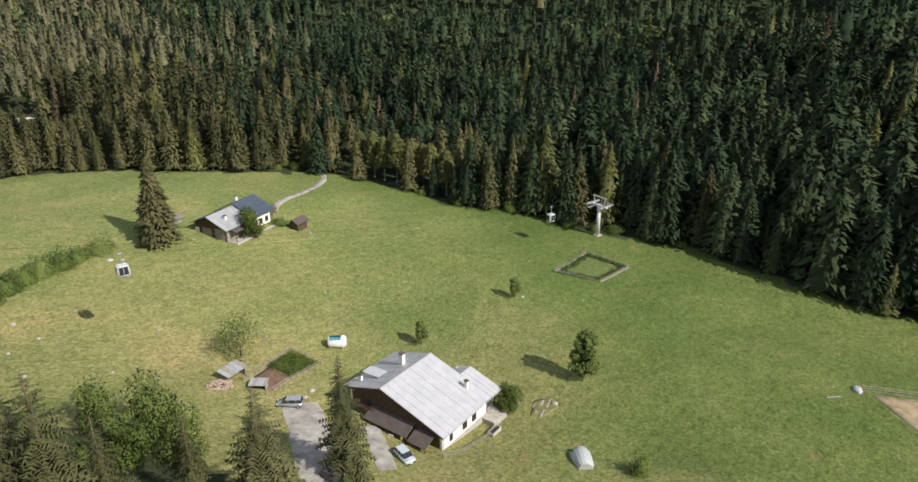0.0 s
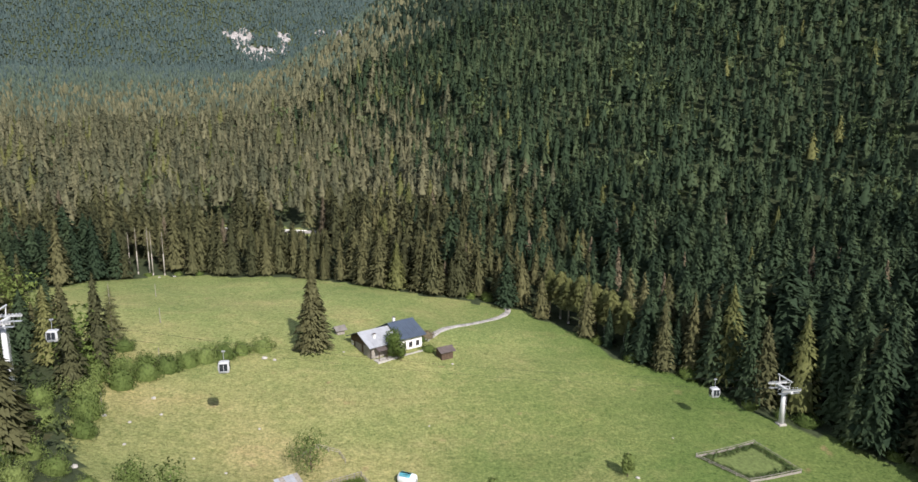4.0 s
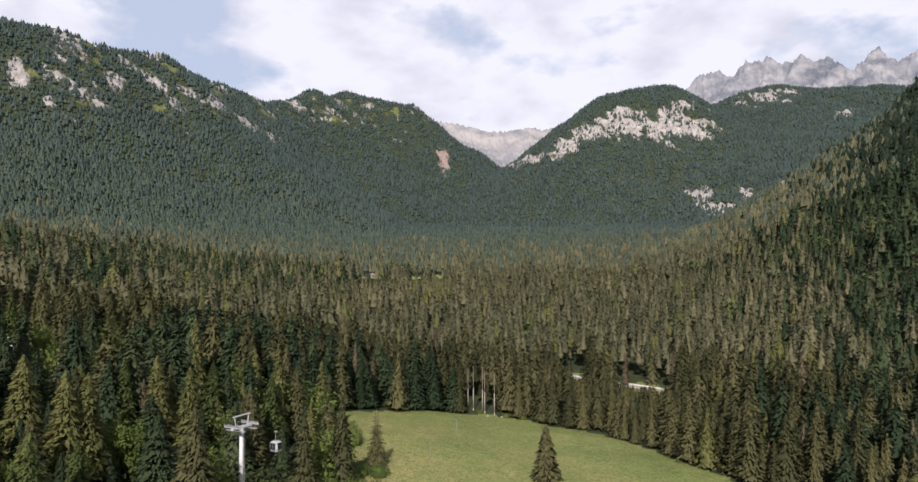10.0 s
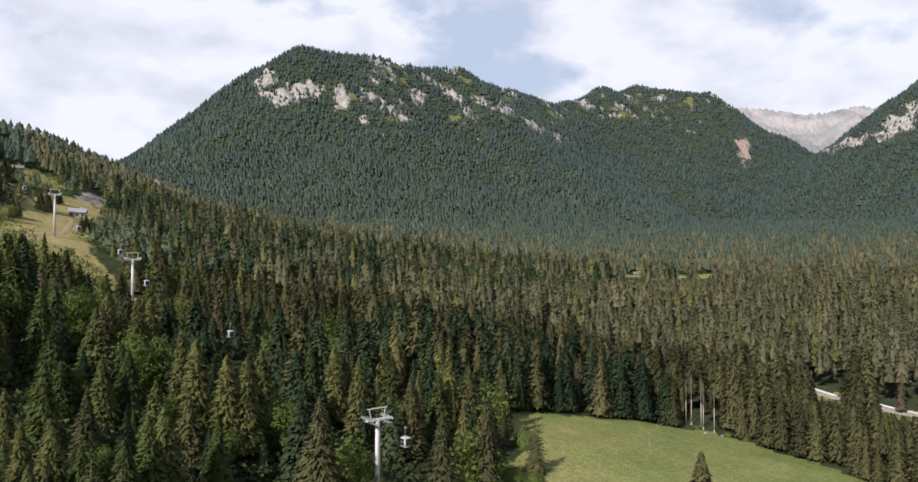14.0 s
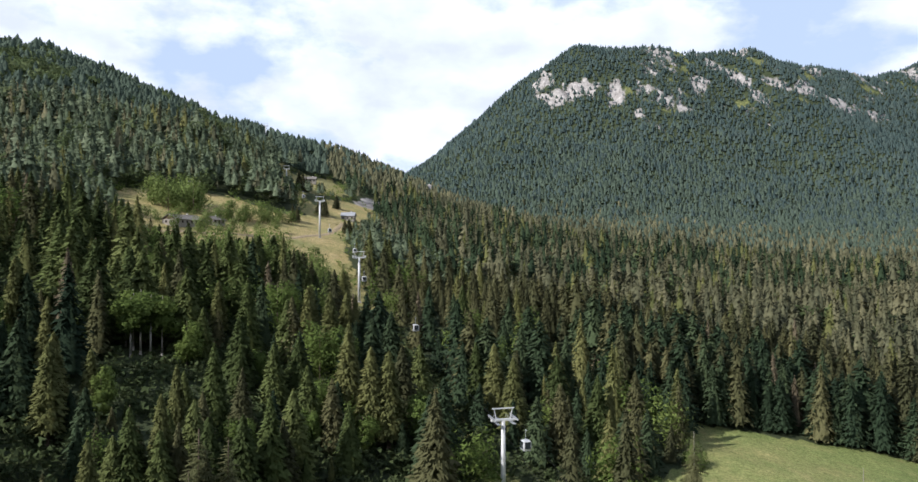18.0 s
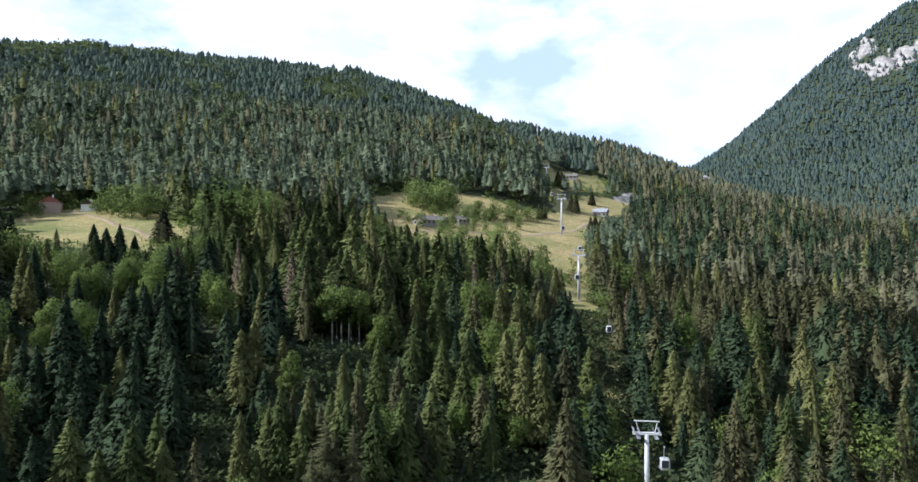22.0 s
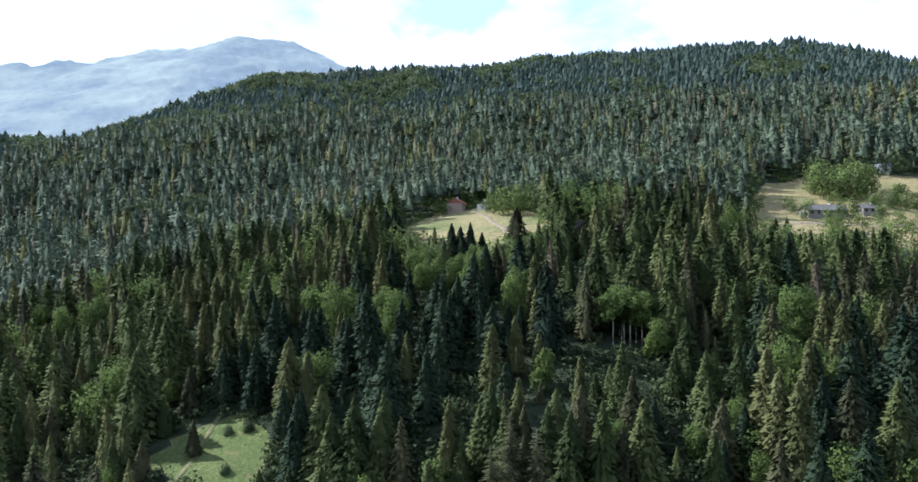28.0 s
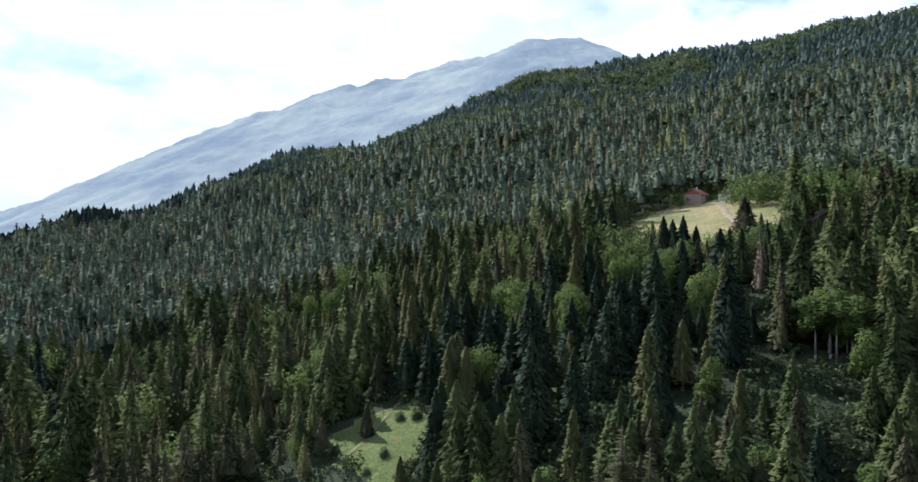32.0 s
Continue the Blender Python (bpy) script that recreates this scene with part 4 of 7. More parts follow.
far_mountain("backdrop_valley_head", (2700, 4700, 6, 44), far_material("pale_rock_haze_glow", (0.17, 0.17, 0.17), (0.34, 0.31, 0.29), (0.55, 0.68, 0.85), 0.12, 0.006), "pale rock walls closing the valley, with a haze glow", 45)
far_mountain("backdrop_spires", (2500, 4600, -24, 9), far_material("grey_rock_haze_glow", (0.09, 0.09, 0.095), (0.30, 0.285, 0.275), (0.45, 0.6, 0.8), 0.15, 0.007), "grey jagged rock spires with a faint haze glow", 60)
far_mountain("backdrop_south_peak", (1800, 3300, 128, 206), far_material("slope_haze_glow", (0.07, 0.095, 0.09), (0.22, 0.24, 0.17), (0.52, 0.575, 0.62), 0.33, 0.0035), "mountain with a bare grassy summit and a bluish haze glow", 14)

def spruce_mesh(seed, branches=190, wide=0.17, low=0.05, thin=1.0):
    """A detailed spruce crown, one unit tall: drooping boughs with side twigs."""
    r = np.random.RandomState(seed)
    vs, ts = [], []

    def tri(a, b, c):
        n = len(vs)
        vs.extend((a, b, c))
        ts.append((n, n + 1, n + 2))

    for k in range(branches):
        f = (k + r.uniform(0, 1)) / branches
        z = low + (0.985 - low) * f ** 1.05
        ln = (wide * (1 - f) ** 0.75 + 0.012) * r.uniform(0.55, 1.18)
        a = k * 2.39996 + r.uniform(-0.3, 0.3)
        out, side = np.array((math.cos(a), math.sin(a), 0)), np.array((-math.sin(a), math.cos(a), 0))
        lift, droop = r.uniform(0.0, 0.30), r.uniform(0.45, 0.85) * (1.1 - 0.6 * f)
        pts = [np.array((0, 0, z)) + out * ln * s + np.array((0, 0, ln * (lift * s - droop * s * s))) for s in (0.05, 0.35, 0.62, 0.84, 1.0)]
        for i in range(4):
            w = ln * (0.40, 0.42, 0.33, 0.20)[i] * r.uniform(0.75, 1.2) * thin
            p, q = pts[i], pts[i + 1]
            m = q + (q - p) * 0.35
            hang = np.array((0, 0, -w * r.uniform(0.25, 0.7)))
            tri(p, m + side * w + hang, q)
            tri(p, q, m - side * w + hang)
            tri(p, q, (p + q) * 0.5 + np.array((0, 0, -w * r.uniform(0.55, 1.0))) + out * w * 0.3)
    v = np.array(vs)
    flat = v * (1, 1, 0) + (1e-4, 0, 0)
    return outward(v, np.array(ts), flat / np.linalg.norm(flat, axis=1)[:, None] * 0.6 + (0, 0, 0.75))


def drooping_mesh(seed, whorls=30, wide=0.24, low=0.04):
    """A spruce seen close, one unit tall: tiers of hanging boughs fringed with twigs."""
    r = np.random.RandomState(seed)
    vs, down = [], np.array((0, 0, -1.0))
    for k in range(whorls):
        f = (k + r.uniform(-0.2, 0.2)) / whorls
        n = 8 if f < 0.7 else 6
        for j in range(n):
            ln = (wide * (1 - f) ** 0.8 + 0.012) * r.uniform(0.5, 1.15)
            a = j * 6.283 / n + k * 1.1 + r.uniform(-0.3, 0.3)
            out, side = np.array((math.cos(a), math.sin(a), 0)), np.array((-math.sin(a), math.cos(a), 0))
            z = low + (0.985 - low) * f + r.uniform(-0.012, 0.012)
            lift, droop = r.uniform(0.05, 0.25), r.uniform(0.45, 0.8) * (1.1 - 0.6 * f)
            axis = [np.array((0, 0, z)) + out * ln * u + np.array((0, 0, ln * (lift * u - droop * u * u + 0.12 * u ** 4))) for u in np.linspace(0.1, 1.0, 8)]
            for i in range(7):
                p, q, u = axis[i], axis[i + 1], i / 7
                tw = ln * (0.34 - 0.22 * u) * r.uniform(0.7, 1.25)
                for sgn in (-1, 1):
                    tip = p + side * sgn * tw + out * tw * r.uniform(0.3, 0.8) + down * tw * r.uniform(0.2, 0.7)
                    vs += [p, q * 0.6 + p * 0.4, tip]
                vs += [p, q, (p + q) / 2 + down * tw * r.uniform(0.6, 1.1) + side * tw * r.uniform(-0.3, 0.3)]
            vs += [axis[6] + side * 0.02 * ln, axis[6] - side * 0.02 * ln, axis[7] + out * 0.06 * ln]
    v = np.array(vs)
    flat = v * (1, 1, 0) + (1e-4, 0, 0)
    nrm = flat / np.linalg.norm(flat, axis=1)[:, None] * 0.65 + (0, 0, 0.7) + np.repeat(r.normal(size=(len(v) // 3, 3)) * 0.22, 3, 0)
    return outward(v, np.arange(len(v)).reshape(-1, 3), nrm)


def trunk_mesh(name, material, foot=0.018, top=0.98):
    bm = bmesh.new()
    prev = 0.0
    for a, b, r0, r1 in ((0, 0.06, foot * 1.35, foot), (0.06, 0.5, foot, foot * 0.6), (0.5, top, foot * 0.6, 0.002)):
        rod(bm, (0, 0, a - (0.05 if a == 0 else 0)), (0, 0, b), r0, r1, 7)
    return mesh_of(name, bm, material, True)


def crown_variants(name, material, made):
    out = []
    for k, (v, t, n) in enumerate(made):
        tone = np.full(len(v), (0.3, 0.65, 0.45, 0.85, 0.15)[k % 5])
        out.append(fast_mesh(name, v, t, material, tone, normals=n))
    return out


DARK_SHADED_CROWNS = crown_variants("crown", M_DARK_SHADED, [tuft_tree(1700, s, w, 0.03, 0.050, b) for s, w, b in ((15, 0.20, 0.82), (16, 0.23, 0.78), (17, 0.185, 0.82))])
YOUNG_CROWNS = crown_variants("crown", M_YOUNGSPRUCE, [tuft_tree(1700, s, w, 0.03, 0.050, b) for s, w, b in ((6, 0.21, 0.82), (7, 0.235, 0.8), (8, 0.19, 0.8), (9, 0.22, 0.72), (10, 0.25, 0.84))])
SPRUCE_CROWNS = crown_variants("crown", M_SPRUCE, [tuft_tree(1700, s, w, 0.03, 0.050, b) for s, w, b in ((1, 0.20, 0.85), (2, 0.23, 0.85), (3, 0.185, 0.8), (4, 0.205, 0.75), (5, 0.235, 0.85))])
LARCH_CROWNS = crown_variants("crown", M_LARCH, [tuft_tree(1800, s, 0.15, 0.12, 0.042, 0.6) for s in (11, 12)])
BOUGH_CROWNS = crown_variants("crown", M_BOUGH, [drooping_mesh(s, n, w) for s, n, w in ((72, 36, 0.20), (73, 34, 0.25), (74, 34, 0.25), (75, 32, 0.23))])
DRY_CROWNS = crown_variants("crown", M_DRY, [tuft_tree(700, s, 0.15, 0.12, 0.045, 0.7) for s in (21, 22)])
LEAF_CROWNS = crown_variants("crown", M_LEAF, [leafy_tree(3600, s, w, 0.10, 0.047, 16) for s, w in ((31, 0.46), (32, 0.36), (33, 0.58))])
OPEN_LEAF_CROWNS = crown_variants("crown", M_HAZEL, [leafy_tree(1500, 39, 0.66, 0.05, 0.045, 26)])
DARK_LEAF_CROWNS = crown_variants("crown", M_HAZEL, [leafy_tree(3600, s, w, 0.06, 0.047, 18) for s, w in ((36, 0.5), (37, 0.46), (38, 0.55))])
ASH_CROWNS = crown_variants("crown", M_HAZEL, [leafy_tree(4200, s, 0.24, 0.14, 0.052, 30) for s in (34, 35)])
BIRCH_CROWNS = crown_variants("crown", M_LEAF, [leafy_tree(2200, s, 0.26, 0.34, 0.040, 16) for s in (41, 42)])
PALE_LARCH_CROWNS = crown_variants("crown", M_LARCH, [tuft_tree(1500, s, 0.17, 0.34, 0.045, 0.45) for s in (13, 14)])
BARE_CROWNS = crown_variants("crown", M_DRY, [spruce_mesh(s, 36, 0.06, 0.72, 0.5) for s in (51, 52)])
FAR_LEAF_CROWNS = crown_variants("crown", M_HAZEL, [leafy_tree(620, s, w, 0.06, 0.075, 14) for s, w in ((61, 0.55), (62, 0.62), (63, 0.46), (64, 0.5))])
TRUNK, PALE_TRUNK = trunk_mesh("trunk", M_BARK), trunk_mesh("trunk", M_PALEBARK, 0.014)


def tree(name, x, y, tall, crowns, pick, turn, label, group="", trunk=None, fat=1.0, z=None):
    ob = thing(name, x, y, (float(height(x, y)) if z is None else z) - 0.1, turn, label, "tree", group)
    ob.scale = (tall * fat, tall * fat, tall)
    part("trunk", trunk or TRUNK, None, ob)
    part("crown", crowns[pick % len(crowns)], None, ob)
    return ob


L1 = [tuft_tree(640, s, w, 0.05, 0.050, b, 7) for s, w, b in ((101, 0.20, 0.78), (102, 0.235, 0.82), (103, 0.18, 0.75), (104, 0.21, 0.68), (105, 0.245, 0.82))]
L1T = [tuft_tree(230, s, w, 0.34, 0.056, b, 6) for s, w, b in ((101, 0.165, 0.72), (102, 0.19, 0.76), (103, 0.15, 0.68), (104, 0.175, 0.64), (105, 0.20, 0.76))]
L2 = [tuft_tree(48, s, w, 0.42, 0.085, b, 5) for s, w, b in ((111, 0.165, 0.68), (112, 0.19, 0.72), (113, 0.15, 0.64), (114, 0.175, 0.76))]
L3 = [skirt_tree(2, 3, s, wide=w, low=0.35) for s, w in ((121, 0.20), (122, 0.235), (123, 0.18))]
L4 = [skirt_tree(1, 3, s, wide=w, low=0.2) for s, w in ((131, 0.22), (132, 0.26))]
B1 = [leafy_tree(750, s, w, 0.10, 0.056, 15) for s, w in ((141, 0.46), (142, 0.56))]
B3 = [leafy_tree(26, s, w, 0.3, 0.26, 7) for s, w in ((153, 0.5), (154, 0.58))]
B2 = [leafy_tree(90, s, w, 0.2, 0.15) for s, w in ((151, 0.5), (152, 0.56))]

FOREST_LABEL = "dense dark green spruce forest covering the slope"
# nearest wood, tree by tree where the flight passes, joined behind
x, y, z, tall, rs = scatter(0, 260, 5.5, 61)
slope_side = ((x < 45) & (y < 185)) | (y < -20)
x_keep = ~(slope_side & (rs.uniform(0, 1, len(x)) < 0.56))
x, y, z, tall, slope_side = x[x_keep], y[x_keep], z[x_keep], np.where(slope_side, tall * 1.08, tall)[x_keep], slope_side[x_keep]
leafy = (rs.uniform(0, 1, len(x)) < (0.12 + 0.1 * wobble(x, y, 50, 72)) * np.where(np.hypot((x + 24) / 50, (y + 6) / 50) < 1, 0.45, 1.1)) & slope_side
larch = ~leafy & (rs.uniform(0, 1, len(x)) < np.where(slope_side, 0.18, 0.03))
gap = slope_side & (wobble(x, y, 60, 71) > 0.75)      # bushy openings on the slope
young = slope_side & (rs.uniform(0, 1, len(x)) < 0.25)
tall = np.where(young, tall * 0.62, tall)
keep = ~(gap & ~leafy)
single = keep & (x > -80) & (x < 36) & (y > -70) & (y < 115) & (rs.uniform(0, 1, len(x)) < 0.9)
order = np.where(single)[0]
order = order[np.argsort(np.hypot(x[order] + 5, y[order] - 25))][:300]
single = np.zeros(len(x), bool)
single[order] = True
# dark needles paint the shade that lies on these parts of the slope
shaded_firs = slope_side & (np.hypot((x + 24) / 50, (y + 6) / 50) < 1 + 0.2 * wobble(x, y, 40, 76)) & (rs.uniform(0, 1, len(x)) < 0.96)
shaded_firs |= (x < -20) & (x > -130) & (y > 70) & (y < 260) & (rs.uniform(0, 1, len(x)) < 0.74 + 0.3 * wobble(x, y, 45, 77))
green = slope_side & ~shaded_firs & (y < 98 + 15 * wobble(x, y, 60, 75)) & (rs.uniform(0, 1, len(x)) < 0.85)
for k in order:
    turn = float(rs.uniform(0, 360))
    if leafy[k]:
        tree("broadleaf_tree", x[k], y[k], tall[k] * 0.8, LEAF_CROWNS, k, turn, "light green broad-leaved tree among spruces", "broadleaf trees on the slope")
    elif larch[k]:
        tree("larch_tree", x[k], y[k], tall[k], LARCH_CROWNS, k, turn, "yellowish green larch standing in the forest", "larches on the slope")
    else:
        tree("spruce_tree", x[k], y[k], tall[k], DARK_SHADED_CROWNS if shaded_firs[k] else YOUNG_CROWNS if green[k] else SPRUCE_CROWNS, k, turn, "dark green spruce standing at the forest edge", "spruces of the near wood", fat=1.18)
for k, (kx, ky, kh) in enumerate(KNOWN_SPRUCES):
    tree("spruce_tree", kx, ky, kh, DARK_SHADED_CROWNS if kx < 6 and -20 < ky < 46 else YOUNG_CROWNS if k % 3 else SPRUCE_CROWNS, k, k * 57, "tall green spruce standing out on the slope", "tall spruces on the slope", fat=1.2)
for k, (kx, ky, kh) in enumerate(KNOWN_LARCHES):
    tree("larch_tree", kx, ky, kh, LARCH_CROWNS, k, k * 57, "yellowish brown larch standing in the forest", "larches on the slope", fat=1.25)
for k, (kx, ky, kh) in enumerate(KNOWN_LEAFY):
    tree("broadleaf_tree", kx, ky, kh, LEAF_CROWNS, k, k * 57, "light green broad-leaved tree among spruces", "broadleaf trees on the slope", fat=0.85)
rest = keep & ~single
# trees that stand in the open show their whole crown
open_tree = slope_side.copy()
for _a in range(8):
    open_tree |= in_meadow(x + 10 * math.cos(_a * 0.785), y + 10 * math.sin(_a * 0.785))


def stand_near(name, pick, material, seed, label, fat=1.0):
    for tail, who, made in (("", pick & open_tree, L1), ("_depth", pick & ~open_tree, L1T)):
        if who.any():
            stand(name + tail, x[who], y[who], z[who], tall[who], made, material, seed, label, fat)


s = rest & ~leafy & ~larch
dying = s & (rs.uniform(0, 1, len(x)) < 0.025) & (np.hypot(x + 10, y - 150) > 45) & ~((x > 60) & (y < 130))
s &= ~dying
stand("near_dying_spruces", x[dying], y[dying], z[dying], tall[dying], L1, M_DRY, 80, "greyish brown dying spruces in the forest", 0.7)
# shade of the eastern valley side, put in through the dark needle colour
shady = s & ((rs.uniform(0, 1, len(x)) < 0.5 + (x - 122 + 0.1 * (y - 150) + 14 * wobble(x, y, 70, 73)) / 80) | shaded_firs)
stand_near("shady_near_forest", shady, M_DARK_SHADED, 89, "dark fir forest on the steep valley sides, shade painted in", 1.18)
s &= ~shady
g = s & green
stand_near("near_young_forest", g, M_YOUNGSPRUCE, 78, "fresh green spruce forest on the slope", 1.3)
s &= ~green
stand_near("near_forest", s, M_SPRUCE, 81, FOREST_LABEL)
s = rest & larch
stand("near_larches", x[s], y[s], z[s], tall[s], L1, M_LARCH, 82, "yellowish green larches scattered in the forest", 0.9)
s = rest & leafy
stand("near_broadleaf_trees", x[s], y[s], z[s], tall[s] * 0.75, B1, M_LEAF, 83, "light green broad-leaved trees between the spruces")

x, y, z, tall, rs = scatter(260, 560, 5.5, 62)
s = open_to_valley(x, y, z, tall)
x, y, z, tall = x[s], y[s], z[s], tall[s]
leafy = rs.uniform(0, 1, len(x)) < np.where((x < -60) & (y < 160), 0.08 + 0.75 * np.clip(wobble(x, y, 70, 72) * 1.5 - 0.25, 0, 1), 0.04)
larch = ~leafy & (rs.uniform(0, 1, len(x)) < np.where(x > 90, 0.015, 0.06 + 0.5 * np.clip(wobble(x, y, 110, 74) - 0.2, 0, 1) * (x < 0)))
s = ~leafy & ~larch
# the dark needle colour carries the slope's shade here as well
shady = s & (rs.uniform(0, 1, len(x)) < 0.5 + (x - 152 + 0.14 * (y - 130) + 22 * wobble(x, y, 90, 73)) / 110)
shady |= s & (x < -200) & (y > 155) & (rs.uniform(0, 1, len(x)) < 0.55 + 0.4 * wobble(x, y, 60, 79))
stand("shady_middle_forest", x[shady], y[shady], z[shady], tall[shady], L2, M_DARK_SHADED, 90, "dark fir forest on the steep slope, shade painted in")
s &= ~shady
g = s & (((x < -20) & (y < 170 + 25 * wobble(x, y, 90, 75))) | (y < 10)) & (rs.uniform(0, 1, len(x)) < 0.85)
# needles paled to stand for the haze at this distance
stand("middle_young_forest", x[g], y[g], z[g], tall[g], L2, M_HAZED_YOUNG, 79, "fresh green spruce forest on the slope", 1.3)
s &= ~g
stand("middle_forest", x[s], y[s], z[s], tall[s], L2, M_HAZED_SPRUCE, 84, FOREST_LABEL)
stand("middle_larches", x[larch], y[larch], z[larch], tall[larch], L2, M_LARCH, 85, "yellowish green larches scattered in the forest", 0.9)
stand("middle_broadleaf_trees", x[leafy], y[leafy], z[leafy], tall[leafy] * 0.7, B2, M_SHRUB, 86, "light green broad-leaved trees on the hillside")

x, y, z, tall, rs = scatter(560, 1150, 5.2, 63)
s = open_to_valley(x, y, z, tall)
x, y, z, tall = x[s], y[s], z[s], tall[s] * 0.60
# far shaded slope, darkened by its needle colour
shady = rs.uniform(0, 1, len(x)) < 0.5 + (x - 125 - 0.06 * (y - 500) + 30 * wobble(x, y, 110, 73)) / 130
stand("shady_hill_forest", x[shady], y[shady], z[shady], tall[shady], L3, M_FAR_SHADED, 91, "dark fir forest on the steep slope, shade painted in", 1.15)
# the share of trees with the bluish haze tint grows with distance
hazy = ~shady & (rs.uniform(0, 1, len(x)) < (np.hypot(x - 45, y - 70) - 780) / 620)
s = ~shady & ~hazy
valley = s & (y > 150) & (rs.uniform(0, 1, len(x)) < (960 - np.hypot(x - 45, y - 70)) / 400)
stand("valley_forest", x[valley], y[valley], z[valley], tall[valley], L3, M_HAZED_SPRUCE, 98, FOREST_LABEL, 1.1)
s &= ~valley
light = s & (y < 60) & (x < 60) & (rs.uniform(0, 1, len(x)) < np.clip(0.16 + 0.9 * (wobble(x, y, 130, 78) - 0.15) + 0.5 * (y < -330), 0.06, 0.9))
stand("hill_broadleaf_trees", x[light], y[light], z[light], tall[light] * 0.85, B3, M_SHRUB, 94, "light green broad-leaved trees on the hillside")
s &= ~light
stand("hill_forest", x[s], y[s], z[s], tall[s], L3, M_HAZED_FAR, 87, FOREST_LABEL, 1.4)
stand("upper_hill_forest", x[hazy], y[hazy], z[hazy], tall[hazy], L3, M_HAZED_MOUNTAIN, 92, "spruce forest on the upper slopes, tinted bluish for haze", 1.35)
x, y, z, tall, rs = scatter(1150, 2980, 7.2, 64)
s = open_to_valley(x, y, z, tall)
x, y, z, tall = x[s], y[s], z[s], tall[s] * 0.52
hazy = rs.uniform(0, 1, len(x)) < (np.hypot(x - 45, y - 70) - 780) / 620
stand("mountain_forest", x[hazy], y[hazy], z[hazy], tall[hazy], L4, M_HAZED_MOUNTAIN, 88, "spruce forest on the mountain, tinted bluish for haze", 1.2)
stand("lower_mountain_forest", x[~hazy], y[~hazy], z[~hazy], tall[~hazy], L4, M_HAZED_FAR, 93, FOREST_LABEL, 1.2)

# shrubs and young growth on the slope and along the wood's edge
rs = np.random.RandomState(95)
x, y = rs.uniform(-150, 60, 12000), rs.uniform(-90, 150, 12000)
z = height(x, y)
s = wooded(x, y, z) & ((wobble(x, y, 60, 71) > 0.0) | (rs.uniform(0, 1, len(x)) < 0.3)) & (np.hypot(x - 10, y - 30) < 150) & ~((x > -12) & (x < 30) & (y > 58) & (y < 112))
s |= in_lane(x, y) & (rs.uniform(0, 1, len(x)) < 0.85) & (x < -26)
s |= near_any(BUSHY, x, y, 9.5)
x, y, z = x[s], y[s], z[s]
S1 = [leafy_tree(30, k, 0.9, -0.1, 0.3) for k in (161, 162, 163)]
stand("undergrowth", x, y, z, rs.uniform(1.2, 4.0, len(x)), S1, M_UNDERGROWTH, 96, "grey-green shrubs and young growth under the trees", category="undergrowth")

# ---- materials of things ----
M_TIN = plain("galvanised_roof_sheet", (0.48, 0.485, 0.52), 0.55, 0.1, 0.12, 0.6, 0.5)
M_TINOLD = plain("weathered_roof_sheet", (0.40, 0.41, 0.43), 0.45, 0.2, 0.2, 0.6, 0.5)
M_SLATE = plain("dark_blue_roof_sheet", (0.065, 0.085, 0.12), 0.4, 0.1, 0.2, 0.6, 0.5)
M_BROWNROOF = plain("brown_roof_sheet", (0.105, 0.085, 0.078), 0.6, 0.0, 0.25, 0.8)
M_REDROOF = plain("red_clay_roof", (0.36, 0.15, 0.10), 0.85, 0, 0.3, 1.2)
M_PLASTER = plain("white_render", (0.78, 0.77, 0.745), 0.9, 0, 0.14, 0.7, 0.2, 0.15)
M_WOOD = plain("dark_timber", (0.10, 0.070, 0.048), 0.85, 0, 0.4, 2.0, 0.2, 0.3)
M_GREYWOOD = plain("weathered_timber", (0.30, 0.275, 0.24), 0.9, 0, 0.3, 2.0, 0.2, 0.3)
M_FRESHWOOD = plain("fresh_split_wood", (0.42, 0.32, 0.25), 0.85, 0, 0.3, 4.0)
M_GLASS = plain("window_glass", (0.03, 0.035, 0.04), 0.08, 0.0, 0.1, 1.0, 0.6)
M_STEEL = plain("galvanised_steel", (0.50, 0.52, 0.54), 0.4, 0.6, 0.12, 1.0, 0.5)
M_LIGHTSTEEL = plain("light_grey_painted_steel", (0.62, 0.63, 0.63), 0.5, 0.1, 0.1, 1.0, 0.4)
M_RUBBER = plain("black_rubber", (0.02, 0.02, 0.02), 0.85, 0, 0.2, 3.0)
M_GRAVEL = plain("pale_gravel", (0.36, 0.34, 0.31), 0.95, 0, 0.45, 0.5, 0.1, 0.4)
M_DIRT = plain("trodden_earth", (0.33, 0.265, 0.165), 0.95, 0, 0.35, 0.6, 0.1, 0.4)
M_TALLGRASS = plain("tall_grass", (0.13, 0.165, 0.055), 0.95, 0, 0.4, 1.4, 0.1, 0.8)
M_OLDROOF = plain("mossy_grey_roof", (0.20, 0.185, 0.165), 0.85, 0, 0.3, 0.8)
M_SOIL = plain("tilled_soil", (0.17, 0.115, 0.08), 0.95, 0, 0.35, 0.8, 0.1, 0.6)
M_ROUGHGRASS = plain("rough_dry_grass", (0.20, 0.19, 0.085), 0.95, 0, 0.4, 0.9, 0.1, 0.6)
M_STONE = plain("limestone", (0.42, 0.40, 0.36), 0.9, 0, 0.25, 1.5, 0.2, 0.5)
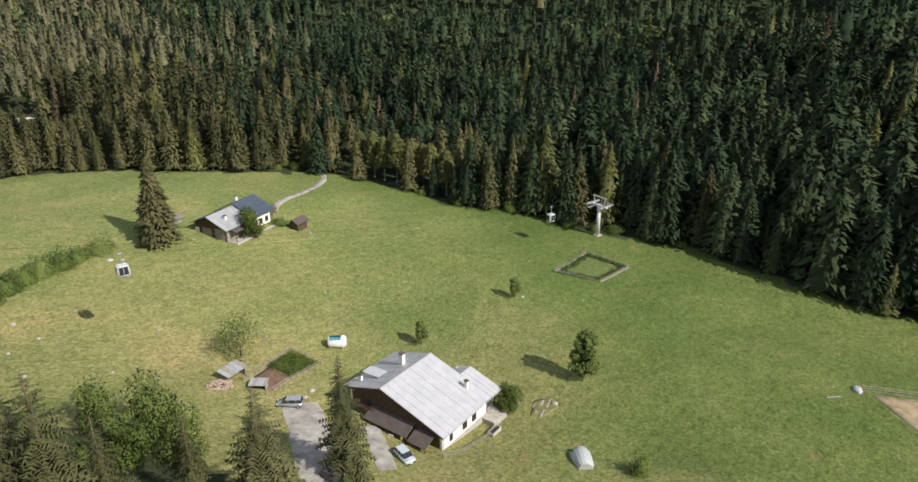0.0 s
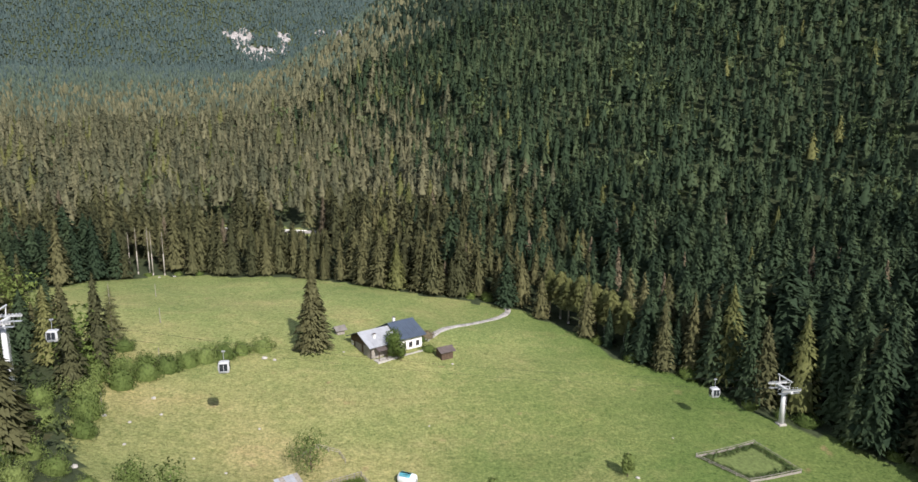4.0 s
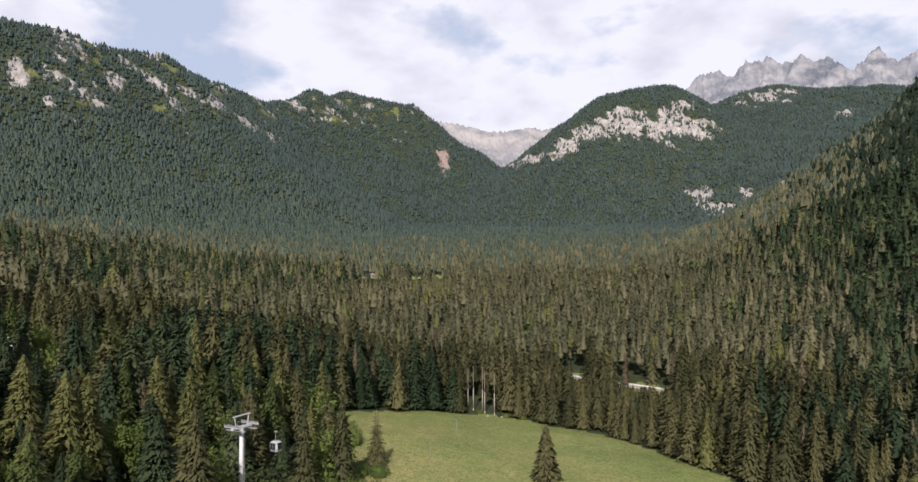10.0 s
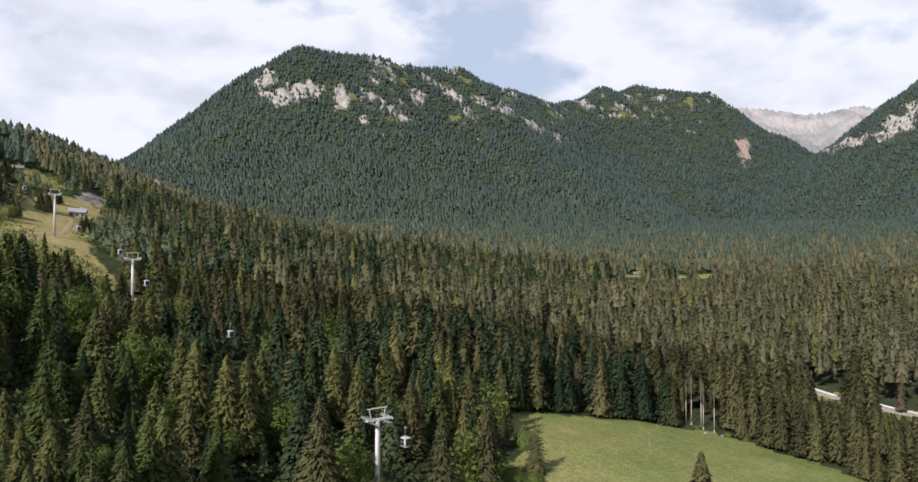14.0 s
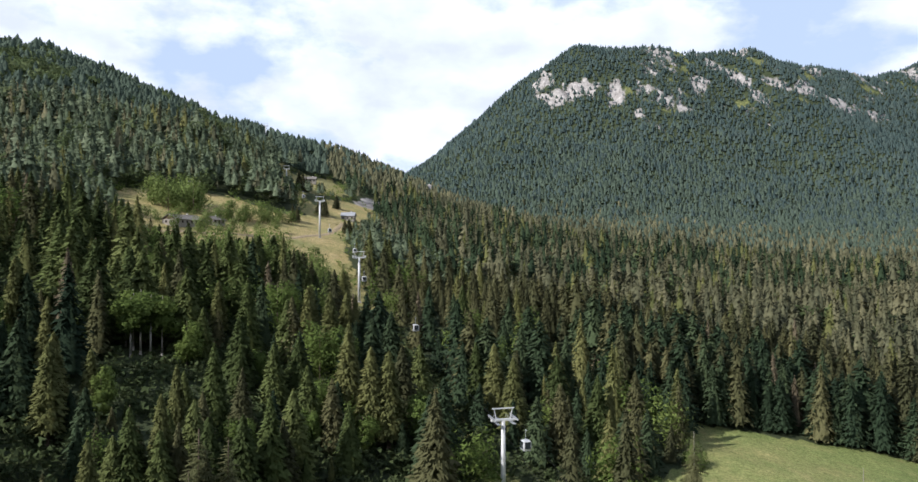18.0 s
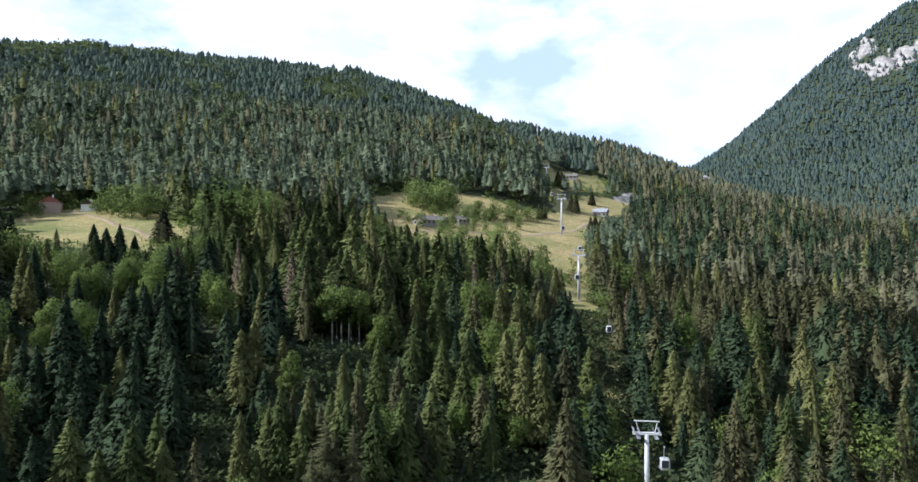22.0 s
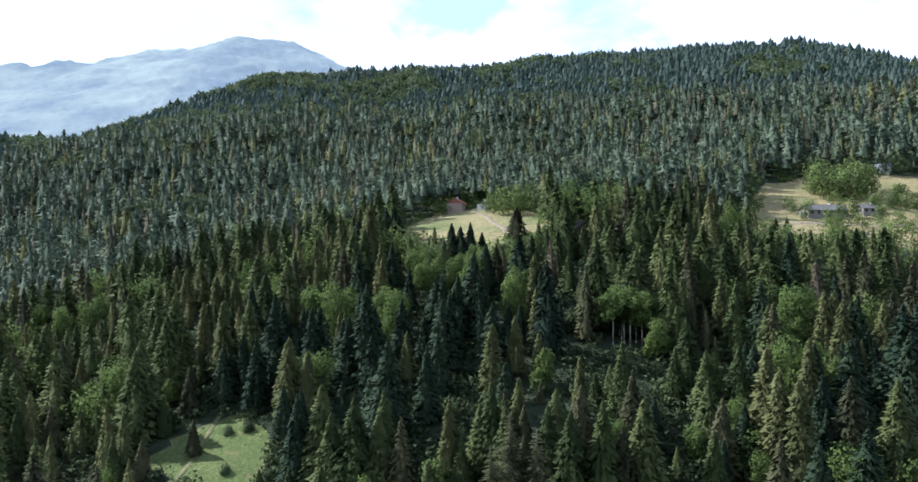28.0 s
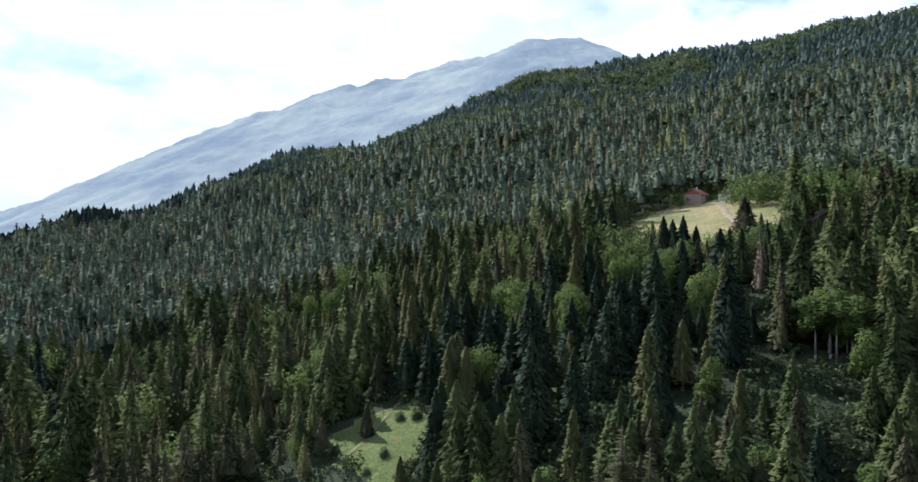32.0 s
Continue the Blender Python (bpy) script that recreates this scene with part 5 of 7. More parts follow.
M_SILVER = plain("silver_car_paint", (0.34, 0.355, 0.38), 0.25, 0.4, 0.05, 1.0, 0.5)
M_PALEBLUE = plain("pale_blue_car_paint", (0.55, 0.62, 0.66), 0.25, 0.3, 0.05, 1.0, 0.5)
M_DARKCAR = plain("dark_grey_car_paint", (0.08, 0.085, 0.095), 0.25, 0.3, 0.05, 1.0, 0.5)
M_TARP = plain("white_tarpaulin", (0.72, 0.74, 0.75), 0.5, 0, 0.1, 1.0)
M_BLUETARP = plain("turquoise_tarpaulin", (0.16, 0.48, 0.56), 0.5, 0, 0.15, 1.0)
M_GREYTARP = plain("grey_tent_cloth", (0.42, 0.44, 0.45), 0.7, 0, 0.15, 1.0)
M_CABIN = plain("white_cabin_shell", (0.48, 0.49, 0.50), 0.3, 0.0, 0.06, 1.0, 0.5)
M_LAMP = plain("lamp_lens", (0.7, 0.68, 0.62), 0.15, 0, 0.05, 1.0, 0.6)


def on_ground(x, y):
    return float(height(x, y))


# ---- paths and yards, draped on the ground ----
def ribbon(name, line, wide, material, label, lift=0.12, kind="structure", category="path"):
    """A strip along a line on the ground, with uneven edges."""
    pts = []
    for (x0, y0), (x1, y1) in zip(line[:-1], line[1:]):
        n = max(2, int(math.hypot(x1 - x0, y1 - y0) / 1.5))
        pts += [(x0 + (x1 - x0) * k / n, y0 + (y1 - y0) * k / n) for k in range(n)]
    pts.append(line[-1])
    p = np.array(pts, float)
    for _ in range(12):
        p[1:-1] = 0.25 * p[:-2] + 0.5 * p[1:-1] + 0.25 * p[2:]
    t = np.gradient(p, axis=0)
    t /= np.linalg.norm(t, axis=1)[:, None]
    nrm = np.stack([-t[:, 1], t[:, 0]], -1)
    rows = []
    for off in (-0.62, -0.5, -0.17, 0.17, 0.5, 0.62):
        wig = 0.12 * np.sin(np.arange(len(p)) * 1.3 + off * 9)
        q = p + nrm * (wide * off + wig[:, None])
        low = -0.25 if abs(off) > 0.55 else 0.0
        rows.append(np.column_stack([q, height(q[:, 0], q[:, 1]) + lift + low]))
    v = np.stack(rows, 1)
    n, m = v.shape[:2]
    k, j = np.meshgrid(np.arange(n - 1), np.arange(m - 1), indexing="ij")
    b = k * m + j
    tris = np.concatenate([np.stack([b, b + m, b + m + 1], -1).reshape(-1, 3), np.stack([b, b + m + 1, b + 1], -1).reshape(-1, 3)])
    return tagged(new(name, fast_mesh(name, v.reshape(-1, 3), tris, material, smooth=True)), label, category, kind=kind)


ribbon("path", ((66, 169), (72, 177), (83, 185), (93, 193), (99, 200), (101, 205), (98, 211)), 1.7, M_GRAVEL, "pale gravel track across the meadow")
ribbon("yard", ((28, 64), (30.5, 74), (33.2, 82), (36.0, 89), (37.2, 94.5)), 5.6, M_GRAVEL, "pale gravel drive beside the farmhouse")
ribbon("yard_side", ((39.6, 71), (41.0, 75), (42.6, 79), (44, 83)), 2.6, M_GRAVEL, "worn pale gravel beside the house wall")
def road_wall(line):
    """A low white wall in lengths along the outer side of the forest road."""
    ob = thing("road_wall", *line[0], on_ground(*line[0]), 0, "low white wall along the forest road", "wall", kind="structure")
    base = Vector((*line[0], on_ground(*line[0])))
    for a, b in zip(line[:-1], line[1:]):
        p, q = Vector((*a, on_ground(*a) + 0.9)) - base, Vector((*b, on_ground(*b) + 0.9)) - base
        n = Vector((q.y - p.y, p.x - q.x, 0)).normalized() * 0.2
        part("wall_length", slab((p + n, q + n, q - n, p - n), 2.2), M_PLASTER, ob)


road_wall(((-18, 344.5), (-6, 340.5), (1, 338.4), (10, 335.7), (18.5, 333.2), (27, 331), (36, 328.8)))
ribbon("forest_road", ((-60, 356), (-10, 341), (12, 333), (32, 329), (60, 322)), 4.5, M_GRAVEL, "pale forest road behind the spruces", 0.5)
ribbon("glade_track", ((62, -20), (47, -14), (38, -9), (30, -12), (20, -22), (10, -32)), 1.2, M_ROUGHGRASS, "worn earth track through the glade", 0.1)
ribbon("farm_track", ((-130, -45), (-150, -75), (-165, -95), (-178, -118)), 2.4, M_DIRT, "sandy track crossing the farm meadow", 0.15)
ribbon("lift_track", ((-215, 30), (-240, 60), (-262, 95), (-300, 122), (-345, 135)), 2.6, M_DIRT, "sandy track over the dry hillside meadow", 0.15)


# ---- houses ----
def roof_slope(parent, corners, count, material, label, thick=0.16, name="roof_sheet"):
    """A roof slope of side by side metal sheets, eave to ridge. corners: eave start, eave end, ridge end, ridge start."""
    a, b, c, d = [Vector(p) for p in corners]
    base = None
    for k in range(count):
        s0, s1 = k / count + 0.002, (k + 1) / count - 0.002
        up = 0.012 if k % 2 else 0.0
        quad = [a.lerp(b, s0), a.lerp(b, s1), d.lerp(c, s1), d.lerp(c, s0)]
        part(name, slab([p + Vector((0, 0, up)) for p in quad], thick), material, parent, label)
        if k:
            e0, r0 = a.lerp(b, k / count) + Vector((0, 0, 0.03)), d.lerp(c, k / count) + Vector((0, 0, 0.03))
            part("seam", bar(e0, r0, 0.028, sides=5), material, parent)


def window(parent, x, y, z, w, h, face="front", shutters=False, frame_mat=None):
    """A window set into a wall: frame with two panes and a sill. face: front (towards -y) or side (towards -x)."""
    ob = part("window", box(-w / 2, w / 2, -0.02, 0.10, 0, h), M_GLASS, parent, "dark glazed window")
    for name, args in (("frame", (-w / 2 - 0.08, -w / 2, -0.07, 0.1, -0.08, h + 0.08)), ("frame", (w / 2, w / 2 + 0.08, -0.07, 0.1, -0.08, h + 0.08)),
                       ("frame", (-w / 2, w / 2, -0.07, 0.1, h, h + 0.08)), ("sill", (-w / 2 - 0.12, w / 2 + 0.12, -0.14, 0.05, -0.14, -0.06)), ("mullion", (-0.03, 0.03, -0.06, 0.0, 0, h))):
        part(name, box(*args, bevel=0.008), frame_mat or M_WOOD, ob)
    if shutters:
        for sx in (-1, 1):
            part("shutter", box(sx * (w / 2 + 0.1) - (0.45 if sx < 0 else 0), sx * (w / 2 + 0.1) + (0.45 if sx > 0 else 0), -0.1, -0.05, -0.03, h + 0.03, 0.01), M_WOOD, ob)
    ob.matrix_basis = pose(x, y, z, 0, 0, {"front": 0, "side": -90, "back": 180, "east": 90}[face])
    return ob


def chimney(parent, x, y, z0, z1, w=0.7):
    st = part("chimney", box(x - w / 2, x + w / 2, y - w / 2, y + w / 2, z0, z1, 0.02), M_PLASTER, parent, "white rendered chimney")
    for sx in (-1, 1):
        for sy in (-1, 1):
            part("cap_post", box(x + sx * w * 0.35 - 0.06, x + sx * w * 0.35 + 0.06, y + sy * w * 0.35 - 0.06, y + sy * w * 0.35 + 0.06, z1, z1 + 0.25), M_STONE, st)
    part("cap", box(x - w * 0.62, x + w * 0.62, y - w * 0.62, y + w * 0.62, z1 + 0.25, z1 + 0.36, 0.02), M_BROWNROOF, st)


def lower_farmhouse():
    ox, oy = 50.0, 72.0
    h = thing("farmhouse", ox, oy, 2.0, 16, "white farmhouse with a broad pale metal roof and timber gable", "house")
    # local x runs along the eaves, y to the back, z up
    part("wall_base", box(0, 12.2, 0, 19.2, -2.0, 0.5), M_STONE, h, "stone plinth")
    part("front_wall", box(0, 12.2, 0, 0.45, 0.5, 3.55), M_PLASTER, h, "white rendered wall")
    part("back_wall", box(0, 12.2, 18.8, 19.2, 0.5, 4.9), M_PLASTER, h)
    for x0, mat, lab in ((0.0, M_WOOD, "dark timber gable over a rendered base"), (11.85, M_PLASTER, "white rendered gable")):
        bm = bmesh.new()
        pts = [(0.45, 0.5), (18.8, 0.5), (18.8, 4.95), (11.9, 7.2), (0.45, 3.7)]
        f = [bm.verts.new((x0, a, b)) for a, b in pts]
        g = [bm.verts.new((x0 + 0.35, a, b)) for a, b in pts]
        bm.faces.new(f)
        bm.faces.new(g[::-1])
        for k in range(5):
            bm.faces.new((f[k], g[k], g[(k + 1) % 5], f[(k + 1) % 5]))
        part("gable_wall", bm, mat, h, lab)
    for k in range(17):
        y0 = 1.2 + k * 1.0
        ztop = min(3.4 + y0 * 0.29, 7.1 - (y0 - 11.9) * 0.3 if y0 > 11.9 else 9)
        part("gable_board", box(-0.06, -0.004, y0, y0 + 0.92, 2.6, ztop), M_WOOD, h)
    part("rendered_gable_base", box(-0.05, -0.004, 13.0, 18.8, 0.5, 2.6), M_PLASTER, h, "white rendered lower wall")
    # the wing
    part("wing_wall", box(12.2, 15.2, 3.2, 3.6, -1.5, 4.4), M_WOOD, h, "brown timber wall behind the porch")
    part("wing_wall", box(14.9, 15.2, 3.6, 8.2, -1.5, 4.9), M_PLASTER, h)
    part("wing_wall", box(12.2, 14.9, 7.8, 8.2, -1.5, 4.4), M_PLASTER, h)
    part("terrace", box(11.0, 15.6, -2.4, 3.2, -1.9, 0.12, 0.05), M_STONE, h, "pale paved terrace")
    for px in (12.5, 15.1):
        part("porch_post", box(px - 0.09, px + 0.09, 0.1, 0.28, 0.12, 3.5), M_WOOD, h)
    part("porch_rail", box(12.5, 15.1, 0.14, 0.24, 1.0, 1.12), M_WOOD, h)
    part("porch_door", box(13.2, 14.2, 3.1, 3.24, 0.12, 2.15, 0.02), M_BROWNROOF, h, "brown plank door")
    # roof
    roof_slope(h, ((-0.6, -0.7, 3.56), (12.7, -0.7, 3.56), (12.7, 11.9, 7.58), (-0.6, 11.9, 7.58)), 9, M_TIN, "pale grey metal roof sheet")
    roof_slope(h, ((12.7, 20.4, 4.86), (-0.6, 20.4, 4.86), (-0.6, 11.9, 7.58), (12.7, 11.9, 7.58)), 7, M_TINOLD, "weathered grey metal roof sheet")
    roof_slope(h, ((12.72, -0.7, 3.56), (15.8, -0.7, 3.56), (15.8, 5.7, 5.6), (12.72, 5.7, 5.6)), 3, M_TIN, "pale grey metal roof sheet")
    roof_slope(h, ((15.8, 8.6, 4.65), (12.72, 8.6, 4.65), (12.72, 5.7, 5.6), (15.8, 5.7, 5.6)), 3, M_TINOLD, "weathered grey metal roof sheet")
    part("ridge_cap", bar((-0.6, 11.9, 7.62), (12.7, 11.9, 7.62), 0.10, sides=6), M_TINOLD, h)
    for x in (-0.62, 12.66):
        part("verge_board", slab(((x, -0.7, 3.42), (x + 0.05, -0.7, 3.42), (x + 0.05, 11.9, 7.44), (x, 11.9, 7.44)), 0.25), M_WOOD, h)
        part("verge_board", slab(((x, 20.4, 4.72), (x + 0.05, 20.4, 4.72), (x + 0.05, 11.9, 7.44), (x, 11.9, 7.44)), 0.25), M_WOOD, h)
    part("gutter", bar((-0.5, -0.78, 3.42), (15.7, -0.78, 3.42), 0.08, sides=6), M_TINOLD, h)
    part("downpipe", bar((0.2, -0.06, 0.2), (0.2, -0.3, 3.4), 0.05, sides=6), M_TINOLD, h)
    for x in range(0, 13, 2):
        part("rafter_end", box(x, x + 0.14, -0.62, 0.1, 3.28, 3.42), M_WOOD, h)
    chimney(h, 8.1, 14.6, 6.5, 8.6, 0.8)
    chimney(h, 11.0, 3.2, 4.5, 5.9, 0.6)
    chimney(h, 1.6, 18.2, 5.3, 6.4, 0.5)
    # dormer on the back slope
    dm = part("dormer", box(2.9, 4.6, 16.2, 18.6, 5.0, 6.55), M_PLASTER, h, "small dormer with a pale tin roof")
    part("dormer_roof", slab(((2.6, 15.2, 6.75), (4.9, 15.2, 6.75), (4.9, 18.9, 6.55), (2.6, 18.9, 6.55)), 0.08), M_TIN, dm)
    part("pane", box(3.2, 4.3, 18.6, 18.64, 5.5, 6.3), M_GLASS, dm)
    for x, w in ((2.3, 0.6), (6.0, 1.0), (8.6, 1.0)):
        window(h, x, -0.03, 1.3, w, 1.0)
    window(h, -0.05, 15.0, 3.1, 0.9, 1.0, "side")
    window(h, -0.05, 17.2, 1.0, 0.9, 1.1, "side")
    window(h, 12.23, 12.0, 3.4, 0.9, 1.1, "east")
    part("side_door", box(-0.1, -0.04, 16.0, 16.9, 0.0, 2.0, 0.02), M_GREYWOOD, h, "weathered plank door")
    part("balcony", box(-1.1, -0.06, 13.2, 18.6, 2.55, 2.7), M_WOOD, h, "timber balcony")
    part("balcony_rail", box(-1.12, -1.04, 13.2, 18.6, 3.4, 3.5), M_WOOD, h)
    for k in range(14):
        part("baluster", box(-1.11, -1.05, 13.25 + k * 0.4, 13.37 + k * 0.4, 2.7, 3.4), M_WOOD, h)
    # lean-to roofs along the gable
    for y0, y1, zi, zo, out in ((5.2, 14.2, 3.4, 2.2, -2.5), (1.2, 4.9, 3.0, 1.9, -2.7)):
        lt = part("lean_to", slab(((out, y0, zo), (-0.1, y0, zi), (-0.1, y1, zi), (out, y1, zo)), 0.12), M_BROWNROOF, h, "lean-to with a brown sheet roof")
        for k in range(4):
            yk = y0 + 0.15 + k * (y1 - y0 - 0.3) / 3
            part("post", box(out + 0.1, out + 0.26, yk - 0.08, yk + 0.08, -0.6, zo - 0.1), M_WOOD, lt)
        part("back_boards", box(out + 0.2, out + 0.28, y0 + 0.1, y1 - 0.1, -0.5, 0.9), M_WOOD, lt)
    part("white_door", box(-2.75, -2.66, 7.6, 8.5, -0.3, 1.7, 0.02), M_PLASTER, h, "white sheet leaning at the lean-to")
    part("aerial_mast", bar((6.8, 12.3, 7.5), (6.8, 12.3, 9.4), 0.035), M_STEEL, h, "television aerial")
    for k in range(4):
        part("aerial_rod", bar((6.3, 12.3, 8.7 + 0.18 * k), (7.3, 12.3, 8.7 + 0.18 * k), 0.02, sides=5), M_STEEL, h)
    return h


lower_farmhouse()


def chalet(name, x, y, turn, w, d, wall_h, rise, roof_mat, label, wall_mat=None, top_mat=None, sheets=5, sunk=2.0, z=None, windows=True, chim=True):
    """A small gabled house. Local x along the ridge (w long), y across (d wide)."""
    wall_mat, top_mat = wall_mat or M_PLASTER, top_mat or M_WOOD
    h = thing(name, x, y, on_ground(x, y) if z is None else z, turn, label, "house")
    hw, hd = w / 2, d / 2
    part("front_wall", box(-hw, hw, -hd, -hd + 0.3, -sunk, wall_h), wall_mat, h)
    part("back_wall", box(-hw, hw, hd - 0.3, hd, -sunk, wall_h), wall_mat, h)
    for sx in (-1, 1):
        x0 = sx * hw - (0.3 if sx > 0 else 0)
        part("side_wall", box(x0, x0 + 0.3, -hd + 0.3, hd - 0.3, -sunk, wall_h), wall_mat, h)
        bm = bmesh.new()
        pts = [(-hd, wall_h), (hd, wall_h), (0, wall_h + rise)]
        f, g = [bm.verts.new((x0, a, b)) for a, b in pts], [bm.verts.new((x0 + 0.3, a, b)) for a, b in pts]
        bm.faces.new(f)
        bm.faces.new(g[::-1])
        for k in range(3):
            bm.faces.new((f[k], g[k], g[(k + 1) % 3], f[(k + 1) % 3]))
        part("gable", bm, top_mat, h, "timber gable")
    s = rise / hd
    o = 0.6
    ez = wall_h - o * s + 0.2
    for sgn in (-1, 1):
        e0, e1 = ((-hw - o, sgn * (hd + o), ez), (hw + o, sgn * (hd + o), ez))
        r0, r1 = ((-hw - o, 0, wall_h + rise + 0.2), (hw + o, 0, wall_h + rise + 0.2))
        roof_slope(h, (e0, e1, r1, r0), sheets, roof_mat, "", 0.15)
    part("ridge_cap", bar((-hw - o, 0, wall_h + rise + 0.22), (hw + o, 0, wall_h + rise + 0.22), 0.09, sides=6), roof_mat, h)
    if windows:
        for k in range(max(2, int(w / 3))):
            xk = -hw + w * (k + 0.5) / max(2, int(w / 3))
            window(h, xk, -hd - 0.03, 0.9, 0.9, 1.1)
        window(h, -hw - 0.03, -hd * 0.4, 0.9, 0.8, 1.0, "side")
        window(h, -hw - 0.03, hd * 0.4, 0.9, 0.8, 1.0, "side")
        part("door", box(-hw - 0.05, -hw - 0.004, -0.5, 0.45, 0, 2.0, 0.02), M_GREYWOOD, h, "plank door")
    if chim:
        chimney(h, w * 0.2, d * 0.12, wall_h + rise * 0.5, wall_h + rise + 0.9, 0.6)
    return h


def upper_farmhouse():
    h = thing("farmhouse", 50.5, 163.5, 9.8, 26, "old farmhouse with grey barn roof and dark blue newer roof", "house")
    # barn half: gable to -x
    part("barn_wall", box(-1.8, 6.5, -4.0, -3.7, -1.5, 3.2), M_GREYWOOD, h, "weathered plank wall")
    part("barn_wall", box(-1.8, 6.5, 5.7, 6.0, -1.5, 3.4), M_GREYWOOD, h)
    bm = bmesh.new()
    pts = [(-4.0, -1.5), (6.0, -1.5), (6.0, 3.4), (1.0, 5.4), (-4.0, 3.2)]
    f, g = [bm.verts.new((-1.8, a, b)) for a, b in pts], [bm.verts.new((-1.5, a, b)) for a, b in pts]
    bm.faces.new(f)
    bm.faces.new(g[::-1])
    for k in range(5):
        bm.faces.new((f[k], g[k], g[(k + 1) % 5], f[(k + 1) % 5]))
    part("barn_gable", bm, M_WOOD, h, "dark boarded barn gable")
    part("plaster_panel", box(-1.86, -1.804, -3.4, -0.4, -1.0, 2.6), M_GREYWOOD, h, "pale weathered boarding")
    part("plaster_panel", box(-1.86, -1.804, 4.6, 5.9, -1.0, 2.2), M_PLASTER, h, "white rendered pier")
    part("barn_door", box(-1.88, -1.81, 0.6, 3.6, -1.0, 2.4, 0.02), M_GREYWOOD, h, "large plank barn door")
    roof_slope(h, ((-2.9, -5.2, 3.0), (7.0, -5.2, 3.0), (7.0, 1.0, 5.7), (-2.9, 1.0, 5.7)), 6, M_TINOLD, "grey metal roof sheet")
    roof_slope(h, ((7.0, 7.0, 3.2), (-2.9, 7.0, 3.2), (-2.9, 1.0, 5.7), (7.0, 1.0, 5.7)), 6, M_SLATE, "dark blue roof sheet")
    # dwelling half
    part("house_wall", box(6.5, 13.6, -4.4, -4.05, -1.5, 3.5), M_PLASTER, h, "white rendered wall")
    part("house_wall", box(13.25, 13.6, -4.05, 5.6, -1.5, 4.0), M_PLASTER, h)
    part("house_wall", box(6.5, 13.6, 5.6, 5.95, -1.5, 3.5), M_PLASTER, h)
    part("house_wall", box(6.5, 6.85, -4.05, 5.6, 2.5, 4.0), M_PLASTER, h)
    roof_slope(h, ((6.2, -5.6, 3.4), (14.4, -5.6, 3.4), (14.4, 1.0, 6.4), (6.2, 1.0, 6.4)), 5, M_SLATE, "dark blue roof sheet")
    roof_slope(h, ((14.4, 7.2, 3.4), (6.2, 7.2, 3.4), (6.2, 1.0, 6.4), (14.4, 1.0, 6.4)), 5, M_SLATE, "dark blue roof sheet")
    for xk in (8.0, 10.0, 12.2):
        window(h, xk, -4.43, 0.6, 0.9, 1.2)
    for yk in (-2.2, 1.2, 4.0):
        window(h, 13.63, yk, 1.2, 0.9, 1.2, "east")
    part("terrace", box(-1.5, 14.4, -7.0, -4.5, -1.6, -0.35, 0.05), M_STONE, h, "pale stone terrace and wall")
    part("porch_roof", slab(((-1.0, -6.4, 2.2), (6.3, -6.4, 2.2), (6.3, -4.05, 2.9), (-1.0, -4.05, 2.9)), 0.1), M_BROWNROOF, h, "low lean-to roof")
    for k in range(4):
        part("porch_post", box(-0.8 + k * 2.3, -0.65 + k * 2.3, -6.2, -6.05, -0.4, 2.2), M_WOOD, h)
    chimney(h, 0.4, -2.0, 4.0, 5.2, 0.6)
    chimney(h, 9.0, 2.0, 5.5, 7.0, 0.6)
    return h


upper_farmhouse()
chalet("garden_hut", 43.5, 174.0, 26, 2.2, 1.9, 1.3, 0.6, M_OLDROOF, "small grey hut behind the old farmhouse", M_GREYWOOD, M_GREYWOOD, 3, 1.0, windows=False, chim=False)
chalet("log_shed", 69.7, 159.8, 20, 3.4, 2.8, 2.0, 0.7, M_BROWNROOF, "small brown timber shed on the meadow", M_WOOD, M_WOOD, 3, 0.6, windows=False, chim=False)
chalet("mountain_house", -143.0, -22.0, 70, 12, 10, 3.2, 3.0, M_BROWNROOF, "dark brown timber chalet standing above the trees", M_WOOD, M_WOOD, 6)
chalet("farm_building", -177.0, -127.0, 30, 12, 9, 4.0, 2.8, M_REDROOF, "farmhouse with a red roof at the meadow's top", M_FRESHWOOD, M_REDROOF, 5)
chalet("farm_building", -184.0, -112.0, 20, 8, 6, 2.4, 1.7, M_BROWNROOF, "low grey farm building beside the red one", M_PLASTER, M_WOOD, 4)
chalet("farm_building", -192.0, -72.0, 15, 9, 5.5, 2.4, 1.6, M_OLDROOF, "long grey-roofed building behind the trees", M_PLASTER, M_WOOD, 5)
chalet("orchard_barn", -244.0, 43.0, 142, 19, 8, 2.6, 2.2, M_OLDROOF, "low grey-roofed barn among fruit trees", M_GREYWOOD, M_WOOD, 5)
chalet("orchard_barn", -261.0, 57.0, 142, 9, 6, 2.2, 1.7, M_OLDROOF, "small grey-roofed barn among fruit trees", M_GREYWOOD, M_WOOD, 4)
chalet("hill_hut", -352.0, 41.0, 90, 7, 6, 3.0, 1.8, M_TINOLD, "small white house at the meadow's edge", M_PLASTER, M_PLASTER, 4)
chalet("hill_hut", -362.0, 141.0, 70, 9, 6.5, 3.0, 2.2, M_TINOLD, "timber hut with a pale grey roof on the hillside", M_GREYWOOD, M_WOOD, 5)
